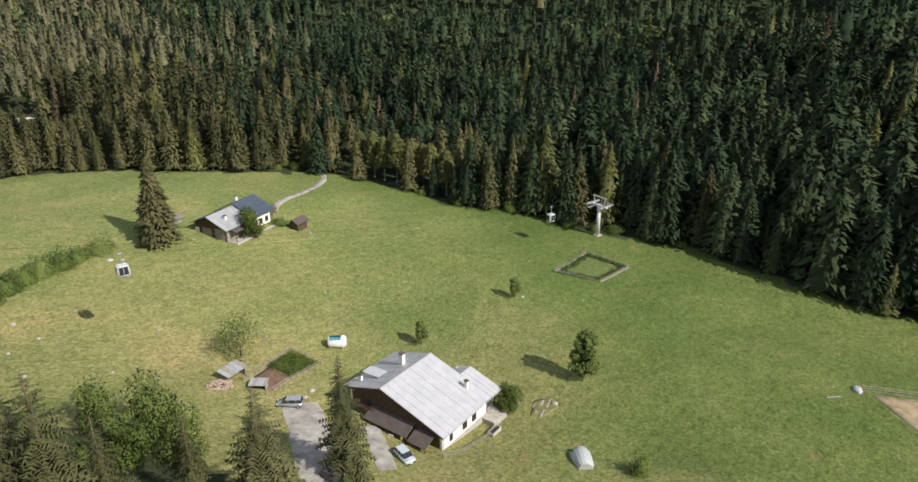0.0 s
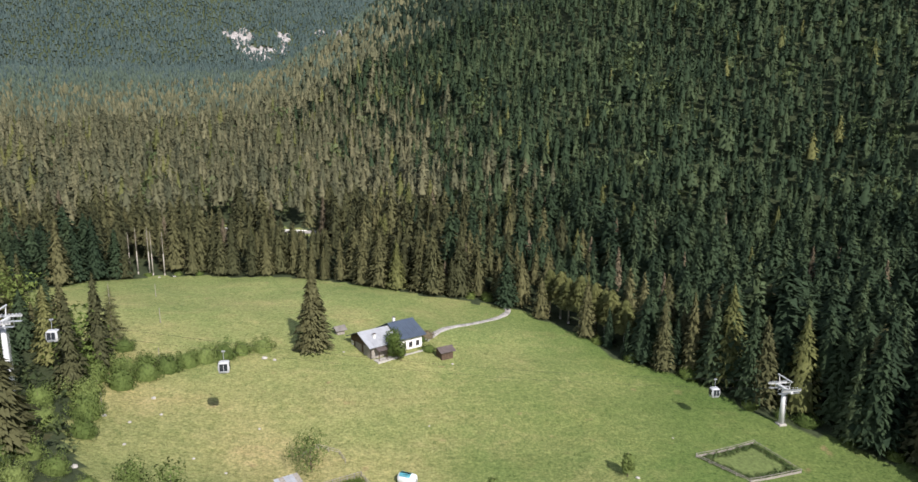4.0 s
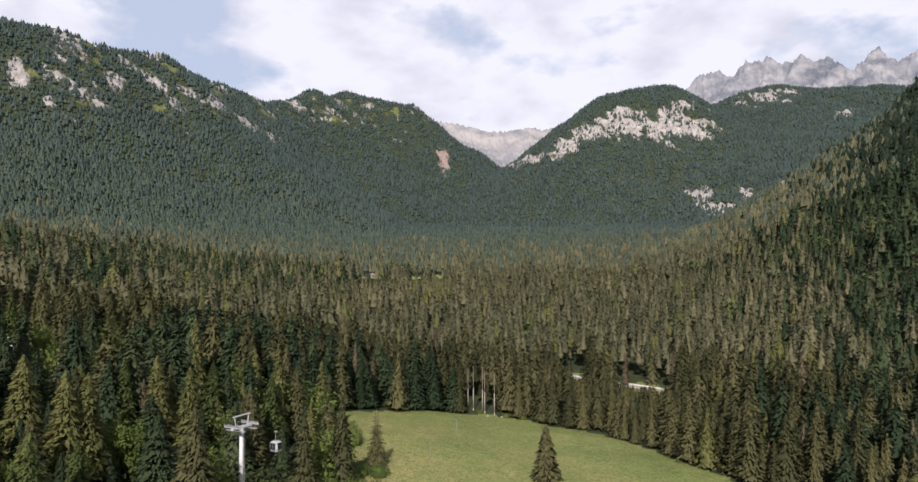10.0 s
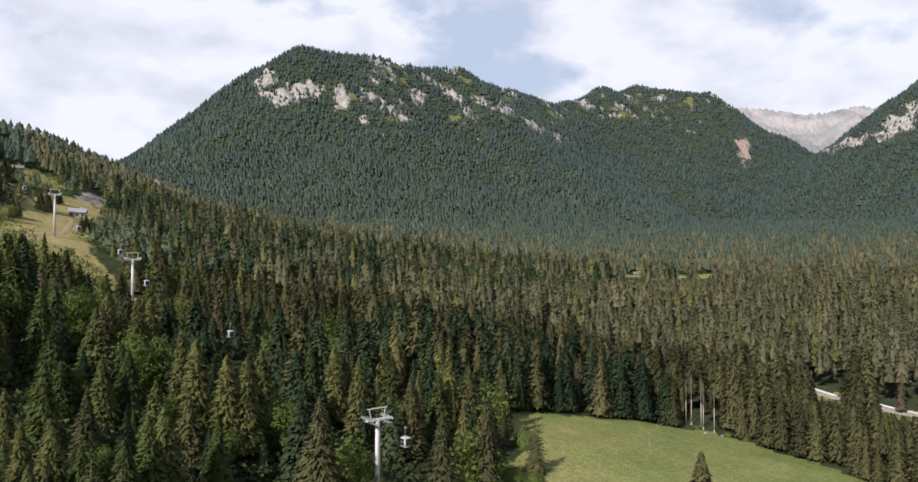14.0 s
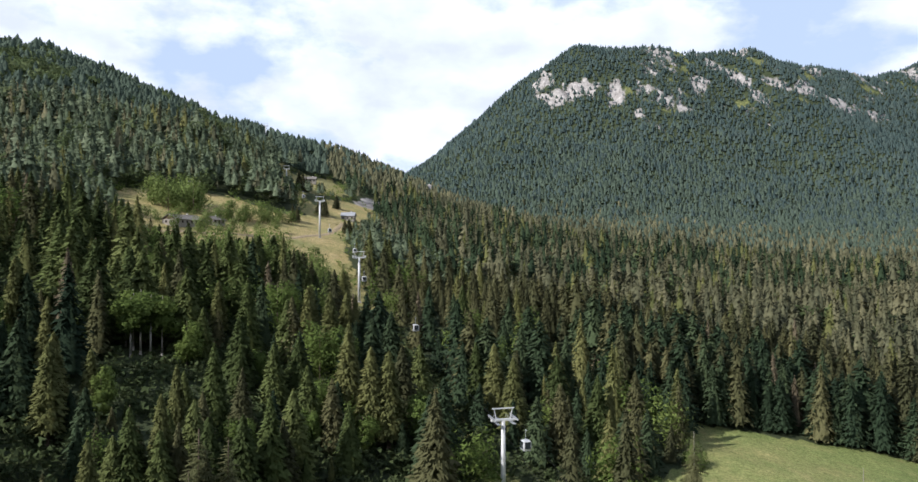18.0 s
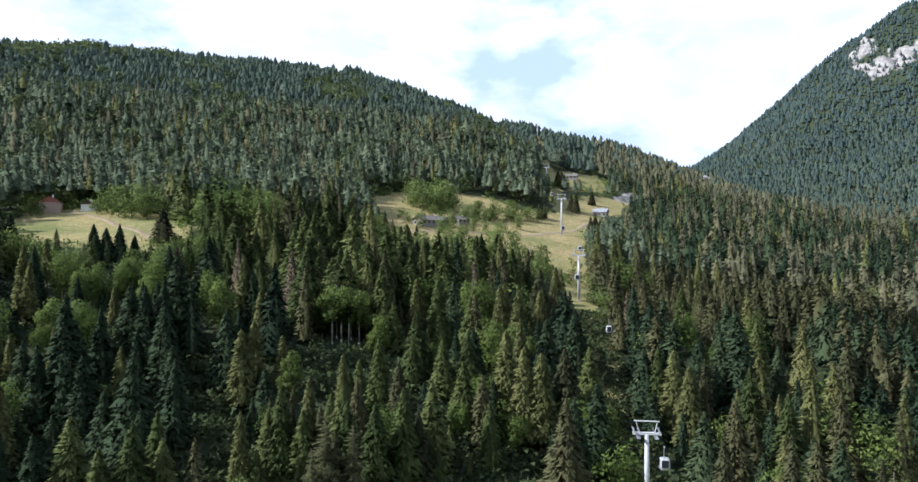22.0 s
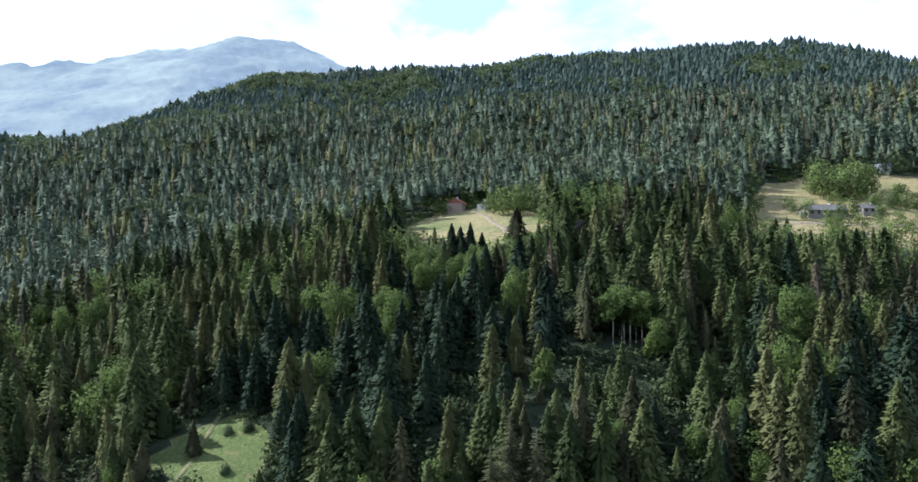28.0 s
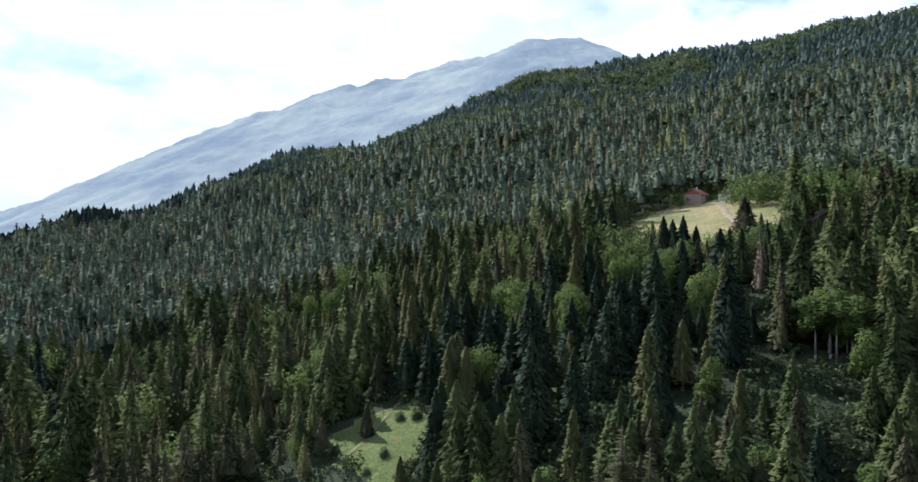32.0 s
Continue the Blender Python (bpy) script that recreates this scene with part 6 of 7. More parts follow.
chalet("hill_hut", -470.0, 125.0, 80, 9, 7, 2.6, 2.0, M_OLDROOF, "hut with a pale roof on the upper meadow", M_GREYWOOD, M_WOOD, 5)
chalet("forest_hut", -284.0, 600.0, 40, 6, 4.5, 2.4, 1.7, M_OLDROOF, "pale hut in a small forest clearing", M_GREYWOOD, M_WOOD, 4)


# ---- cars ----
def car(x, y, turn, paint, label, long_=4.2, wagon=False):
    c = thing("car", x, y, on_ground(x, y) + 0.06, turn, label, "car")
    L, W = long_, 1.72
    bm = bmesh.new()
    prof = [(-L / 2, 0.35), (-L / 2 + 0.05, 0.75), (-L / 2 + 0.25, 0.92), (L / 2 - 1.15, 0.98), (L / 2 - 0.25, 0.80), (L / 2, 0.55), (L / 2 - 0.05, 0.28), (-L / 2 + 0.1, 0.25)]
    lo = [[bm.verts.new((px, sy * W / 2 * (0.96 if pz > 0.8 else 1.0), pz)) for px, pz in prof] for sy in (-1, 1)]
    bm.faces.new(lo[0])
    bm.faces.new(lo[1][::-1])
    for k in range(len(prof)):
        j = (k + 1) % len(prof)
        bm.faces.new((lo[0][k], lo[1][k], lo[1][j], lo[0][j]))
    bmesh.ops.bevel(bm, geom=list(bm.edges), offset=0.05, segments=2, affect="EDGES")
    body = part("body", bm, paint, c, "", True)
    back = -L / 2 + (0.10 if wagon else 0.25)
    cab = [(back, 0.95), (back + 0.25, 1.45), (L * 0.12, 1.47), (L * 0.30, 0.96)]
    bm = bmesh.new()
    rings = [[bm.verts.new((px, sy * (0.80 if pz < 1.2 else 0.66), pz)) for px, pz in cab] for sy in (-1, 1)]
    bm.faces.new(rings[0])
    bm.faces.new(rings[1][::-1])
    for k in range(4):
        j = (k + 1) % 4
        bm.faces.new((rings[0][k], rings[1][k], rings[1][j], rings[0][j]))
    part("windows", bm, M_GLASS, c, "dark car windows")
    part("roof", box(back + 0.22, L * 0.13, -0.68, 0.68, 1.44, 1.50, 0.025), paint, c)
    for px in (back + 0.95, L * 0.02):
        for sy in (-1, 1):
            part("pillar", bar((px, sy * 0.82, 0.95), (px, sy * 0.67, 1.47), 0.045, sides=5), paint, c)
    for px in (-L / 2 + 0.75, L / 2 - 0.75):
        for sy in (-1, 1):
            w = part("wheel", bar((px, sy * 0.70, 0.31), (px, sy * 0.88, 0.31), 0.31, sides=14), M_RUBBER, c)
            part("rim", bar((px, sy * 0.875, 0.31), (px, sy * 0.895, 0.31), 0.19, sides=10), M_STEEL, w)
    for sy in (-1, 1):
        part("headlight", box(L / 2 - 0.30, L / 2 - 0.06, sy * 0.62 - 0.16, sy * 0.62 + 0.16, 0.62, 0.76, 0.03), M_LAMP, c)
        part("tail_light", box(-L / 2 - 0.005, -L / 2 + 0.1, sy * 0.68 - 0.1, sy * 0.68 + 0.1, 0.62, 0.86, 0.02), M_REDROOF, c)
        part("mirror", box(L * 0.24, L * 0.24 + 0.12, sy * 0.92 - 0.1, sy * 0.92 + 0.1, 0.98, 1.12, 0.03), paint, c)
    part("bumper", box(L / 2 - 0.1, L / 2 + 0.04, -0.8, 0.8, 0.3, 0.48, 0.04), M_RUBBER, c)
    part("number_plate", box(L / 2 + 0.04, L / 2 + 0.055, -0.26, 0.26, 0.36, 0.47), M_PLASTER, c, "blank number plate")
    return c


car(35.6, 94.6, 143, M_SILVER, "silver estate car parked by the garden", 4.4, True)
car(43.6, 72.8, -92, M_PALEBLUE, "pale blue small car parked on the drive", 3.9)
car(31.0, 71.0, -80, M_DARKCAR, "dark car parked under the spruce", 4.2)


# ---- garden, tents, fences ----
def fence(name, line, high, label, rails=2, step=2.4, material=None, boards=False, group=""):
    """Posts and rails along a line on the ground."""
    material = material or M_GREYWOOD
    x0, y0 = line[0]
    f = thing(name, x0, y0, on_ground(x0, y0), 0, label, "fence", group)
    zf = on_ground(x0, y0)
    posts = []
    for (ax, ay), (bx, by) in zip(line[:-1], line[1:]):
        n = max(1, round(math.hypot(bx - ax, by - ay) / step))
        posts += [(ax + (bx - ax) * k / n, ay + (by - ay) * k / n) for k in range(n)]
    posts.append(line[-1])
    loc = [(px - x0, py - y0, on_ground(px, py) - zf) for px, py in posts]
    for px, py, pz in loc:
        part("post", bar((px, py, pz - 0.4), (px, py, pz + high), 0.07, 0.06, 6), material, f)
    for a, b in zip(loc[:-1], loc[1:]):
        for k in range(rails):
            zz = high * (0.9 - 0.45 * k)
            part("rail", bar((a[0], a[1], a[2] + zz), (b[0], b[1], b[2] + zz + 0.03), 0.055, 0.045, 6), material, f)
        if boards:
            part("board", slab(((a[0], a[1], a[2] + high * 0.55), (b[0], b[1], b[2] + high * 0.55), (b[0] + 0.02, b[1] + 0.04, b[2] + 0.05), (a[0] + 0.02, a[1] + 0.04, a[2] + 0.05)), 0.05), material, f)
    return f


def patch(name, outline, material, label, category, lift=0.1, kind="structure", step=0.8):
    """A bed of ground inside an outline, lying on the meadow."""
    xs, ys = [p[0] for p in outline], [p[1] for p in outline]
    cx, cy = sum(xs) / len(xs), sum(ys) / len(ys)
    bm = bmesh.new()
    n = len(outline)
    rings = []
    for s in (1.0, 0.985, 0.7, 0.4, 0.1):
        ring = []
        for k in range(n * 6):
            a, b, t = outline[k // 6], outline[(k // 6 + 1) % n], (k % 6) / 6
            px, py = cx + (a[0] + (b[0] - a[0]) * t - cx) * s, cy + (a[1] + (b[1] - a[1]) * t - cy) * s
            ring.append(bm.verts.new((px, py, on_ground(px, py) + (lift if s < 1 else -0.15) + 0.05 * math.sin(px * 3 + py * 5))))
        rings.append(ring)
    for r0, r1 in zip(rings[:-1], rings[1:]):
        for k in range(len(r0)):
            bm.faces.new((r0[k], r0[(k + 1) % len(r0)], r1[(k + 1) % len(r0)], r1[k]))
    bm.faces.new(rings[-1])
    return tagged(new(name, mesh_of(name, bm, material, True)), label, category, kind=kind)


patch("garden_bed", ((32.6, 104.6), (37.4, 107.6), (39.6, 103.0), (34.6, 99.8)), M_SOIL, "brown tilled soil of the kitchen garden", "garden", 0.14)
patch("garden_crops", ((37.6, 107.8), (44.0, 111.8), (46.6, 106.0), (39.8, 103.2)), M_SOIL, "tilled soil under the potato rows", "garden", 0.14)
_u, _w = np.meshgrid(np.linspace(0.04, 0.96, 26), np.linspace(0.06, 0.94, 9), indexing="ij")
_rs = np.random.RandomState(5)
_u, _w = _u.ravel() + _rs.uniform(-0.01, 0.01, _u.size), _w.ravel()
_px = (37.6 + (44.0 - 37.6) * _u) * (1 - _w) + (39.8 + (46.6 - 39.8) * _u) * _w
_py = (107.8 + (111.8 - 107.8) * _u) * (1 - _w) + (103.2 + (106.0 - 103.2) * _u) * _w
stand("potato_plants", _px, _py, height(_px, _py) + 0.3, _rs.uniform(0.5, 0.75, len(_px)), [leafy_tree(90, k, 1.1, -0.1, 0.26) for k in (171, 172)], M_LEAF, 97, "leafy green potato plants in rows", category="crops")
fence("garden_fence", ((32.0, 105.0), (44.2, 112.4)), 1.1, "weathered wooden garden fence with rails", 3, 1.6, boards=False, group="garden fences")
fence("garden_fence", ((33.6, 99.0), (47.0, 105.8)), 1.0, "weathered wooden garden fence with rails", 2, 1.6, group="garden fences")
fence("garden_fence", ((44.2, 112.4), (47.0, 105.8)), 1.0, "weathered wooden garden fence with rails", 2, 1.8, group="garden fences")
fence("pen_fence", ((33.5, 118.0), (36.5, 121.5), (40.5, 119.5), (41.5, 116.5)), 1.0, "grey wooden pen fence beside a bush", 2, 2.0)
fence("yard_fence", ((48.8, 70.0), (52.4, 69.6), (56.6, 70.6), (61.0, 72.0)), 0.9, "low pale wooden rail fence below the farmhouse", 2, 2.0)
fence("paddock_fence", ((112.6, 109.6), (129.6, 114.6)), 1.0, "weathered board fence round the paddock", 2, 2.6, boards=True, group="paddock fences")
fence("paddock_fence", ((119.2, 100.6), (132.2, 102.6)), 1.0, "weathered board fence round the paddock", 2, 2.6, boards=True, group="paddock fences")
fence("paddock_fence", ((129.6, 114.6), (132.2, 102.6)), 0.8, "weathered rail fence round the paddock", 2, 2.8, group="paddock fences")
fence("paddock_fence", ((112.6, 109.6), (119.2, 100.6)), 0.8, "weathered rail fence round the paddock", 2, 2.8, group="paddock fences")
patch("paddock_grass", ((113.2, 109.4), (129.3, 114.2), (131.8, 102.9), (119.5, 101.0)), M_TALLGRASS, "rough tall grass inside the paddock", "grass", 0.12)
fence("field_fence", ((124.0, 41.5), (131.4, 34.4), (140.0, 26.5)), 1.1, "pale wooden rail fence at the meadow's edge", 3, 2.2)
fence("field_fence", ((123.4, 40.4), (120.6, 34.4), (117.8, 29.5), (112.0, 20.0)), 0.8, "low weathered wire fence posts with a rail", 1, 2.4)
patch("bare_ground", ((124.0, 39.6), (131.0, 33.2), (127.0, 20.0), (118.8, 29.3)), M_DIRT, "bare stony ground inside the fence", "ground", 0.12)


def tank(x, y, turn):
    t = thing("silage_tank", x, y, on_ground(x, y), turn, "white round-topped container with a turquoise cover", "tank")
    t.scale = (0.8, 0.8, 0.85)
    bm = bmesh.new()
    rings = []
    for px, r in ((-2.3, 0.55), (-2.15, 1.1), (-1.8, 1.4), (1.8, 1.4), (2.15, 1.1), (2.3, 0.55)):
        rings.append([bm.verts.new((px, r * math.cos(a * math.pi / 9), 1.35 + r * math.sin(a * math.pi / 9))) for a in range(18)])
    for r0, r1 in zip(rings[:-1], rings[1:]):
        for k in range(18):
            bm.faces.new((r0[k], r0[(k + 1) % 18], r1[(k + 1) % 18], r1[k]))
    bm.faces.new(rings[0][::-1])
    bm.faces.new(rings[-1])
    part("shell", bm, M_TARP, t, "", True)
    bm = bmesh.new()
    prev = None
    for k in range(3, 8):
        a = k * math.pi / 9 if k < 7 else 7 * math.pi / 9
        row = [bm.verts.new((px, 1.43 * math.cos(a), 1.35 + 1.43 * math.sin(a))) for px in (-1.75, 1.1)]
        if prev:
            bm.faces.new((prev[0], prev[1], row[1], row[0]))
        prev = row
    bmesh.ops.solidify(bm, geom=list(bm.faces), thickness=0.03)
    part("cover", bm, M_BLUETARP, t, "turquoise cover")
    for px in (-1.4, 1.4):
        part("foot", box(px - 0.15, px + 0.15, -1.0, 1.0, -0.3, 0.3), M_STONE, t)
    part("hatch", bar((2.28, 0, 1.35), (2.36, 0, 1.35), 0.4, sides=12), M_TINOLD, t)


tank(52.6, 109.6, -35)


def tent(x, y, turn):
    t = thing("tent", x, y, on_ground(x, y), turn, "grey domed tent pitched on the meadow", "tent")
    bm = bmesh.new()
    rows = []
    for k in range(9):
        a = math.pi * k / 8
        rows.append([bm.verts.new((px * 2.1, -1.5 * math.cos(a) * w, 1.75 * math.sin(a) ** 0.8 * w + 0.02)) for px, w in ((-1, 0.72), (-0.5, 0.95), (0, 1.0), (0.5, 0.95), (1, 0.72))])
    for r0, r1 in zip(rows[:-1], rows[1:]):
        for k in range(4):
            bm.faces.new((r0[k], r0[k + 1], r1[k + 1], r1[k]))
    for k in (0, 4):
        bm.faces.new([r[k] for r in rows])
    part("canopy", bm, M_GREYTARP, t)
    for px in (-2.1, 2.1):
        part("pole", bar((px, -1.0, 0), (px, 0, 1.25), 0.02, sides=5), M_STEEL, t)
        part("pole", bar((px, 1.0, 0), (px, 0, 1.25), 0.02, sides=5), M_STEEL, t)
        for sy in (-1, 1):
            part("guy_rope", bar((px, 0, 1.2), (px * 1.5, sy * 1.8, 0.02), 0.012, sides=4), M_GREYWOOD, t)
    part("ground_sheet", box(-2.2, 2.2, -1.6, 1.6, -0.05, 0.03), M_GREYTARP, t)


tent(65.6, 57.2, 55)


def shack(x, y, turn, size):
    s = thing("wood_shack", x, y, on_ground(x, y), turn, "low open shack with a patched tin roof", "shed")
    s.scale = (size, size, size)
    for px, py in ((-2.2, -1.2), (2.2, -1.2), (-2.2, 1.2), (2.2, 1.2)):
        part("post", bar((px, py, -0.4), (px, py, 1.8), 0.08), M_GREYWOOD, s)
    for k in range(5):
        x0 = -2.6 + k * 1.05
        part("roof_sheet", slab(((x0, -1.7, 1.75), (x0 + 1.02, -1.7, 1.75), (x0 + 1.02, 1.7, 2.25), (x0, 1.7, 2.25)), 0.05), (M_TINOLD, M_GREYWOOD, M_TINOLD, M_TINOLD, M_GREYWOOD)[k], s, "patched sheet")
    part("back_wall", box(-2.3, 2.3, 1.2, 1.28, -0.3, 1.9), M_GREYWOOD, s)
    for sx in (-1, 1):
        part("side_wall", box(sx * 2.25 - 0.04, sx * 2.25 + 0.04, -1.2, 1.2, -0.3, 1.6), M_GREYWOOD, s)


shack(31.0, 107.2, 22, 0.85)
shack(33.4, 101.8, -40, 0.6)


def log_heap(x, y, count, seed):
    r = random.Random(seed)
    for k in range(count):
        a, d = r.uniform(0, 6.28), 2.3 * math.sqrt(r.random())
        px, py = x + d * math.cos(a), y + d * 0.8 * math.sin(a)
        z = on_ground(px, py) + 0.10 + max(0, 0.9 - d * 0.38) * r.random()
        t = r.uniform(0, 6.28)
        dx, dy, dz = 0.25 * math.cos(t), 0.25 * math.sin(t), r.uniform(-0.05, 0.1)
        ob = new("split_log", LOGS[k % 3])
        ob.matrix_basis = pose(px, py, z, r.uniform(-25, 25), r.uniform(-25, 25), math.degrees(t))
        tagged(ob, "pale split firewood log in a heap", "log", "firewood heap")


LOGS = []
for k in range(3):
    bm = bmesh.new()
    rod(bm, (-0.3, 0, 0), (0.3, 0.02, 0), 0.13 + 0.02 * k, 0.11, 5)
    LOGS.append(mesh_of("split_log", bm, M_FRESHWOOD))
log_heap(28.0, 105.0, 150, 7)


def trough(x, y, turn):
    t = thing("water_trough", x, y, on_ground(x, y), turn, "dark wooden water trough in a pale frame", "trough")
    for a in ((-1.3, 1.3, -0.6, -0.45), (-1.3, 1.3, 0.45, 0.6), (-1.3, -1.15, -0.45, 0.45), (1.15, 1.3, -0.45, 0.45)):
        part("side", box(*a, -0.2, 0.7, 0.02), M_STONE, t)
    part("water", box(-1.15, 1.15, -0.45, 0.45, 0.0, 0.5), M_GLASS, t, "dark still water")


trough(60.3, 71.6, 18)


def stone(x, y, r, seed, label="pale limestone boulder lying in the grass"):
    bm = bmesh.new()
    bmesh.ops.create_icosphere(bm, subdivisions=2, radius=r)
    for v in bm.verts:
        v.co *= 1 + 0.35 * noise.noise(v.co * (1.3 / r) + Vector((seed * 3.1, seed * 1.7, 0)))
        v.co.z *= 0.55
    ob = new("boulder", mesh_of("boulder", bm, M_STONE))
    ob.matrix_basis = pose(x, y, on_ground(x, y) + r * 0.15, 0, 0, seed * 40)
    tagged(ob, label, "rock", "boulders on the meadow")


for k, (sx, sy, sr) in enumerate(((73.6, 70.9, 0.9), (3.2, 138.3, 0.8), (97, 104.4, 0.7), (44, 163, 0.5), (24.6, 160, 1.2), (27, 159, 0.8), (-4, 129, 0.8), (1, 127, 0.6), (71, 156, 0.6), (-3, 107, 1.0), (2, 118, 0.6), (14, 116, 0.5), (6, 131, 0.6),
                                  (20, 112, 0.5), (39, 96, 0.7), (41, 97.5, 1.0), (92, 92, 0.4), (108, 96, 0.4), (112, 118, 0.35), (-13, 262, 1.0), (-6, 263, 0.8), (-18, 260, 0.9), (60, 128, 0.4), (25, 128, 0.5))):
    stone(sx, sy, sr * 0.6, k + 1)


# ---- ropeway ----
def ropeway_tower(x, y, tall, turn, label):
    t = thing("ropeway_tower", x, y, on_ground(x, y), turn, label, "ropeway tower", "ropeway towers")
    # local x runs along the line, y across
    part("footing", box(-0.9, 0.9, -0.9, 0.9, -0.8, 0.35, 0.05), M_STONE, t, "concrete footing")
    part("shaft", bar((0, 0, 0.3), (0, 0, tall - 1.3), 0.62, 0.42, 16), M_LIGHTSTEEL, t, "", True)
    part("flange", bar((0, 0, tall * 0.5), (0, 0, tall * 0.5 + 0.12), 0.62, 0.62, 16), M_LIGHTSTEEL, t)
    part("cross_beam", box(-0.3, 0.3, -2.8, 2.8, tall - 1.4, tall - 0.9, 0.03), M_LIGHTSTEEL, t)
    for sy in (-1, 1):
        part("gantry_leg", bar((0, sy * 1.6, tall - 0.9), (0, sy * 2.1, tall + 1.3), 0.10, sides=6), M_LIGHTSTEEL, t)
        sh = part("roller_frame", box(-2.4, 2.4, sy * 2.5 - 0.12, sy * 2.5 + 0.12, tall - 0.95, tall - 0.55, 0.03), M_LIGHTSTEEL, t, "roller battery")
        for k in range(8):
            part("roller", bar((-2.1 + k * 0.6, sy * 2.5 + 0.14, tall - 0.5), (-2.1 + k * 0.6, sy * 2.5 + 0.26, tall - 0.5), 0.24, sides=10), M_STEEL, sh)
        part("catwalk", box(-2.6, 2.6, sy * 1.75 - 0.35, sy * 1.75 + 0.35, tall - 1.65, tall - 1.57), M_STEEL, t, "grating catwalk")
        for k in range(5):
            part("rail_post", bar((-2.5 + k * 1.25, sy * 1.42, tall - 1.6), (-2.5 + k * 1.25, sy * 1.42, tall - 0.55), 0.03, sides=5), M_STEEL, t)
        part("hand_rail", bar((-2.5, sy * 1.42, tall - 0.55), (2.5, sy * 1.42, tall - 0.55), 0.03, sides=5), M_STEEL, t)
    part("gantry_beam", box(-0.12, 0.12, -2.5, 2.5, tall + 1.2, tall + 1.45, 0.02), M_LIGHTSTEEL, t)
    part("ladder", box(-0.75, -0.70, -0.22, -0.18, 0.3, tall - 1.4), M_STEEL, t)
    part("ladder", box(-0.75, -0.70, 0.18, 0.22, 0.3, tall - 1.4), M_STEEL, t)
    return t


TOWERS = ((141, 121, 10.0), (-18, 125, 19.0), (-171, 118, 20.0), (-281, 113, 22.0), (-445, 104, 11.0), (-640, 94, 16.0))
for tx, ty, th in TOWERS:
    ropeway_tower(tx, ty, th, 178, "grey tubular steel ropeway tower with roller batteries")


def rope_point(k, s, side):
    """A point of the rope between towers k and k+1."""
    (ax, ay, ah), (bx, by, bh) = TOWERS[k], TOWERS[k + 1]
    az, bz = on_ground(ax, ay) + ah - 0.25, on_ground(bx, by) + bh - 0.25
    span = math.hypot(bx - ax, by - ay)
    nx, ny = -(by - ay) / span, (bx - ax) / span
    sag = span * 0.018 * 4 * s * (1 - s)
    return Vector((ax + (bx - ax) * s + nx * side * 2.5, ay + (by - ay) * s + ny * side * 2.5, az + (bz - az) * s - sag))


for side in (-1, 1):
    bm = bmesh.new()
    prev = None
    ends = [Vector((330, 112 + 2.5 * side, on_ground(330, 112) + 14))]
    pts = [ends[0].lerp(rope_point(0, 0, side), s / 6) for s in range(6)]
    for k in range(len(TOWERS) - 1):
        pts += [rope_point(k, s / 14, side) for s in range(14)]
    for a, b in zip(pts[:-1], pts[1:]):
        rod(bm, a, b, 0.02, sides=4)
    tagged(new("haul_rope", mesh_of("haul_rope", bm, M_RUBBER)), "steel haul rope hung between the towers", "rope", "ropeway ropes")


def gondola_model():
    g = thing("gondola_cabin", 0, 0, 0, 0, "white gondola cabin with dark windows hanging from the rope", "gondola", "gondola cabins")
    # the rope is at the origin
    part("grip", box(-0.35, 0.35, -0.12, 0.12, -0.15, 0.12, 0.02), M_STEEL, g)
    part("hanger", bar((0, 0.1, -0.1), (0, 0.1, -1.9), 0.06), M_STEEL, g)
    part("hanger_yoke", bar((-0.7, 0.05, -1.9), (0.7, 0.05, -1.9), 0.06), M_STEEL, g)
    bm = bmesh.new()
    rings = []
    for z, hx, hy in ((-2.0, 0.72, 0.62), (-2.15, 0.95, 0.85), (-2.9, 1.06, 0.96), (-3.45, 1.06, 0.96), (-4.05, 0.92, 0.82), (-4.15, 0.8, 0.7)):
        rings.append([bm.verts.new((hx * sx, hy * sy, z)) for sx, sy in ((-1, -0.7), (-0.7, -1), (0.7, -1), (1, -0.7), (1, 0.7), (0.7, 1), (-0.7, 1), (-1, 0.7))])
    for r0, r1 in zip(rings[:-1], rings[1:]):
        for k in range(8):
            bm.faces.new((r0[k], r0[(k + 1) % 8], r1[(k + 1) % 8], r1[k]))
    bm.faces.new(rings[0])
    bm.faces.new(rings[-1][::-1])
    part("cabin", bm, M_CABIN, g)
    for sy in (-1, 1):
        for x0, x1 in ((-0.70, -0.03), (0.03, 0.70)):
            part("pane", slab_pane((x0, sy * 0.885, -2.25), (x1, sy * 0.885, -2.25), (x1, sy * 0.99, -3.6), (x0, sy * 0.99, -3.6)), M_GLASS, g, "dark window pane")
        part("bench_rack", box(-0.5, 0.5, sy * 1.0 - 0.05, sy * 1.0 + 0.05, -3.9, -3.6, 0.02), M_STEEL, g, "ski rack")
    for sx in (-1, 1):
        part("pane", slab_pane((sx * 0.985, -0.64, -2.25), (sx * 0.985, 0.64, -2.25), (sx * 1.09, 0.64, -3.6), (sx * 1.09, -0.64, -3.6)), M_GLASS, g, "dark window pane")
    return g


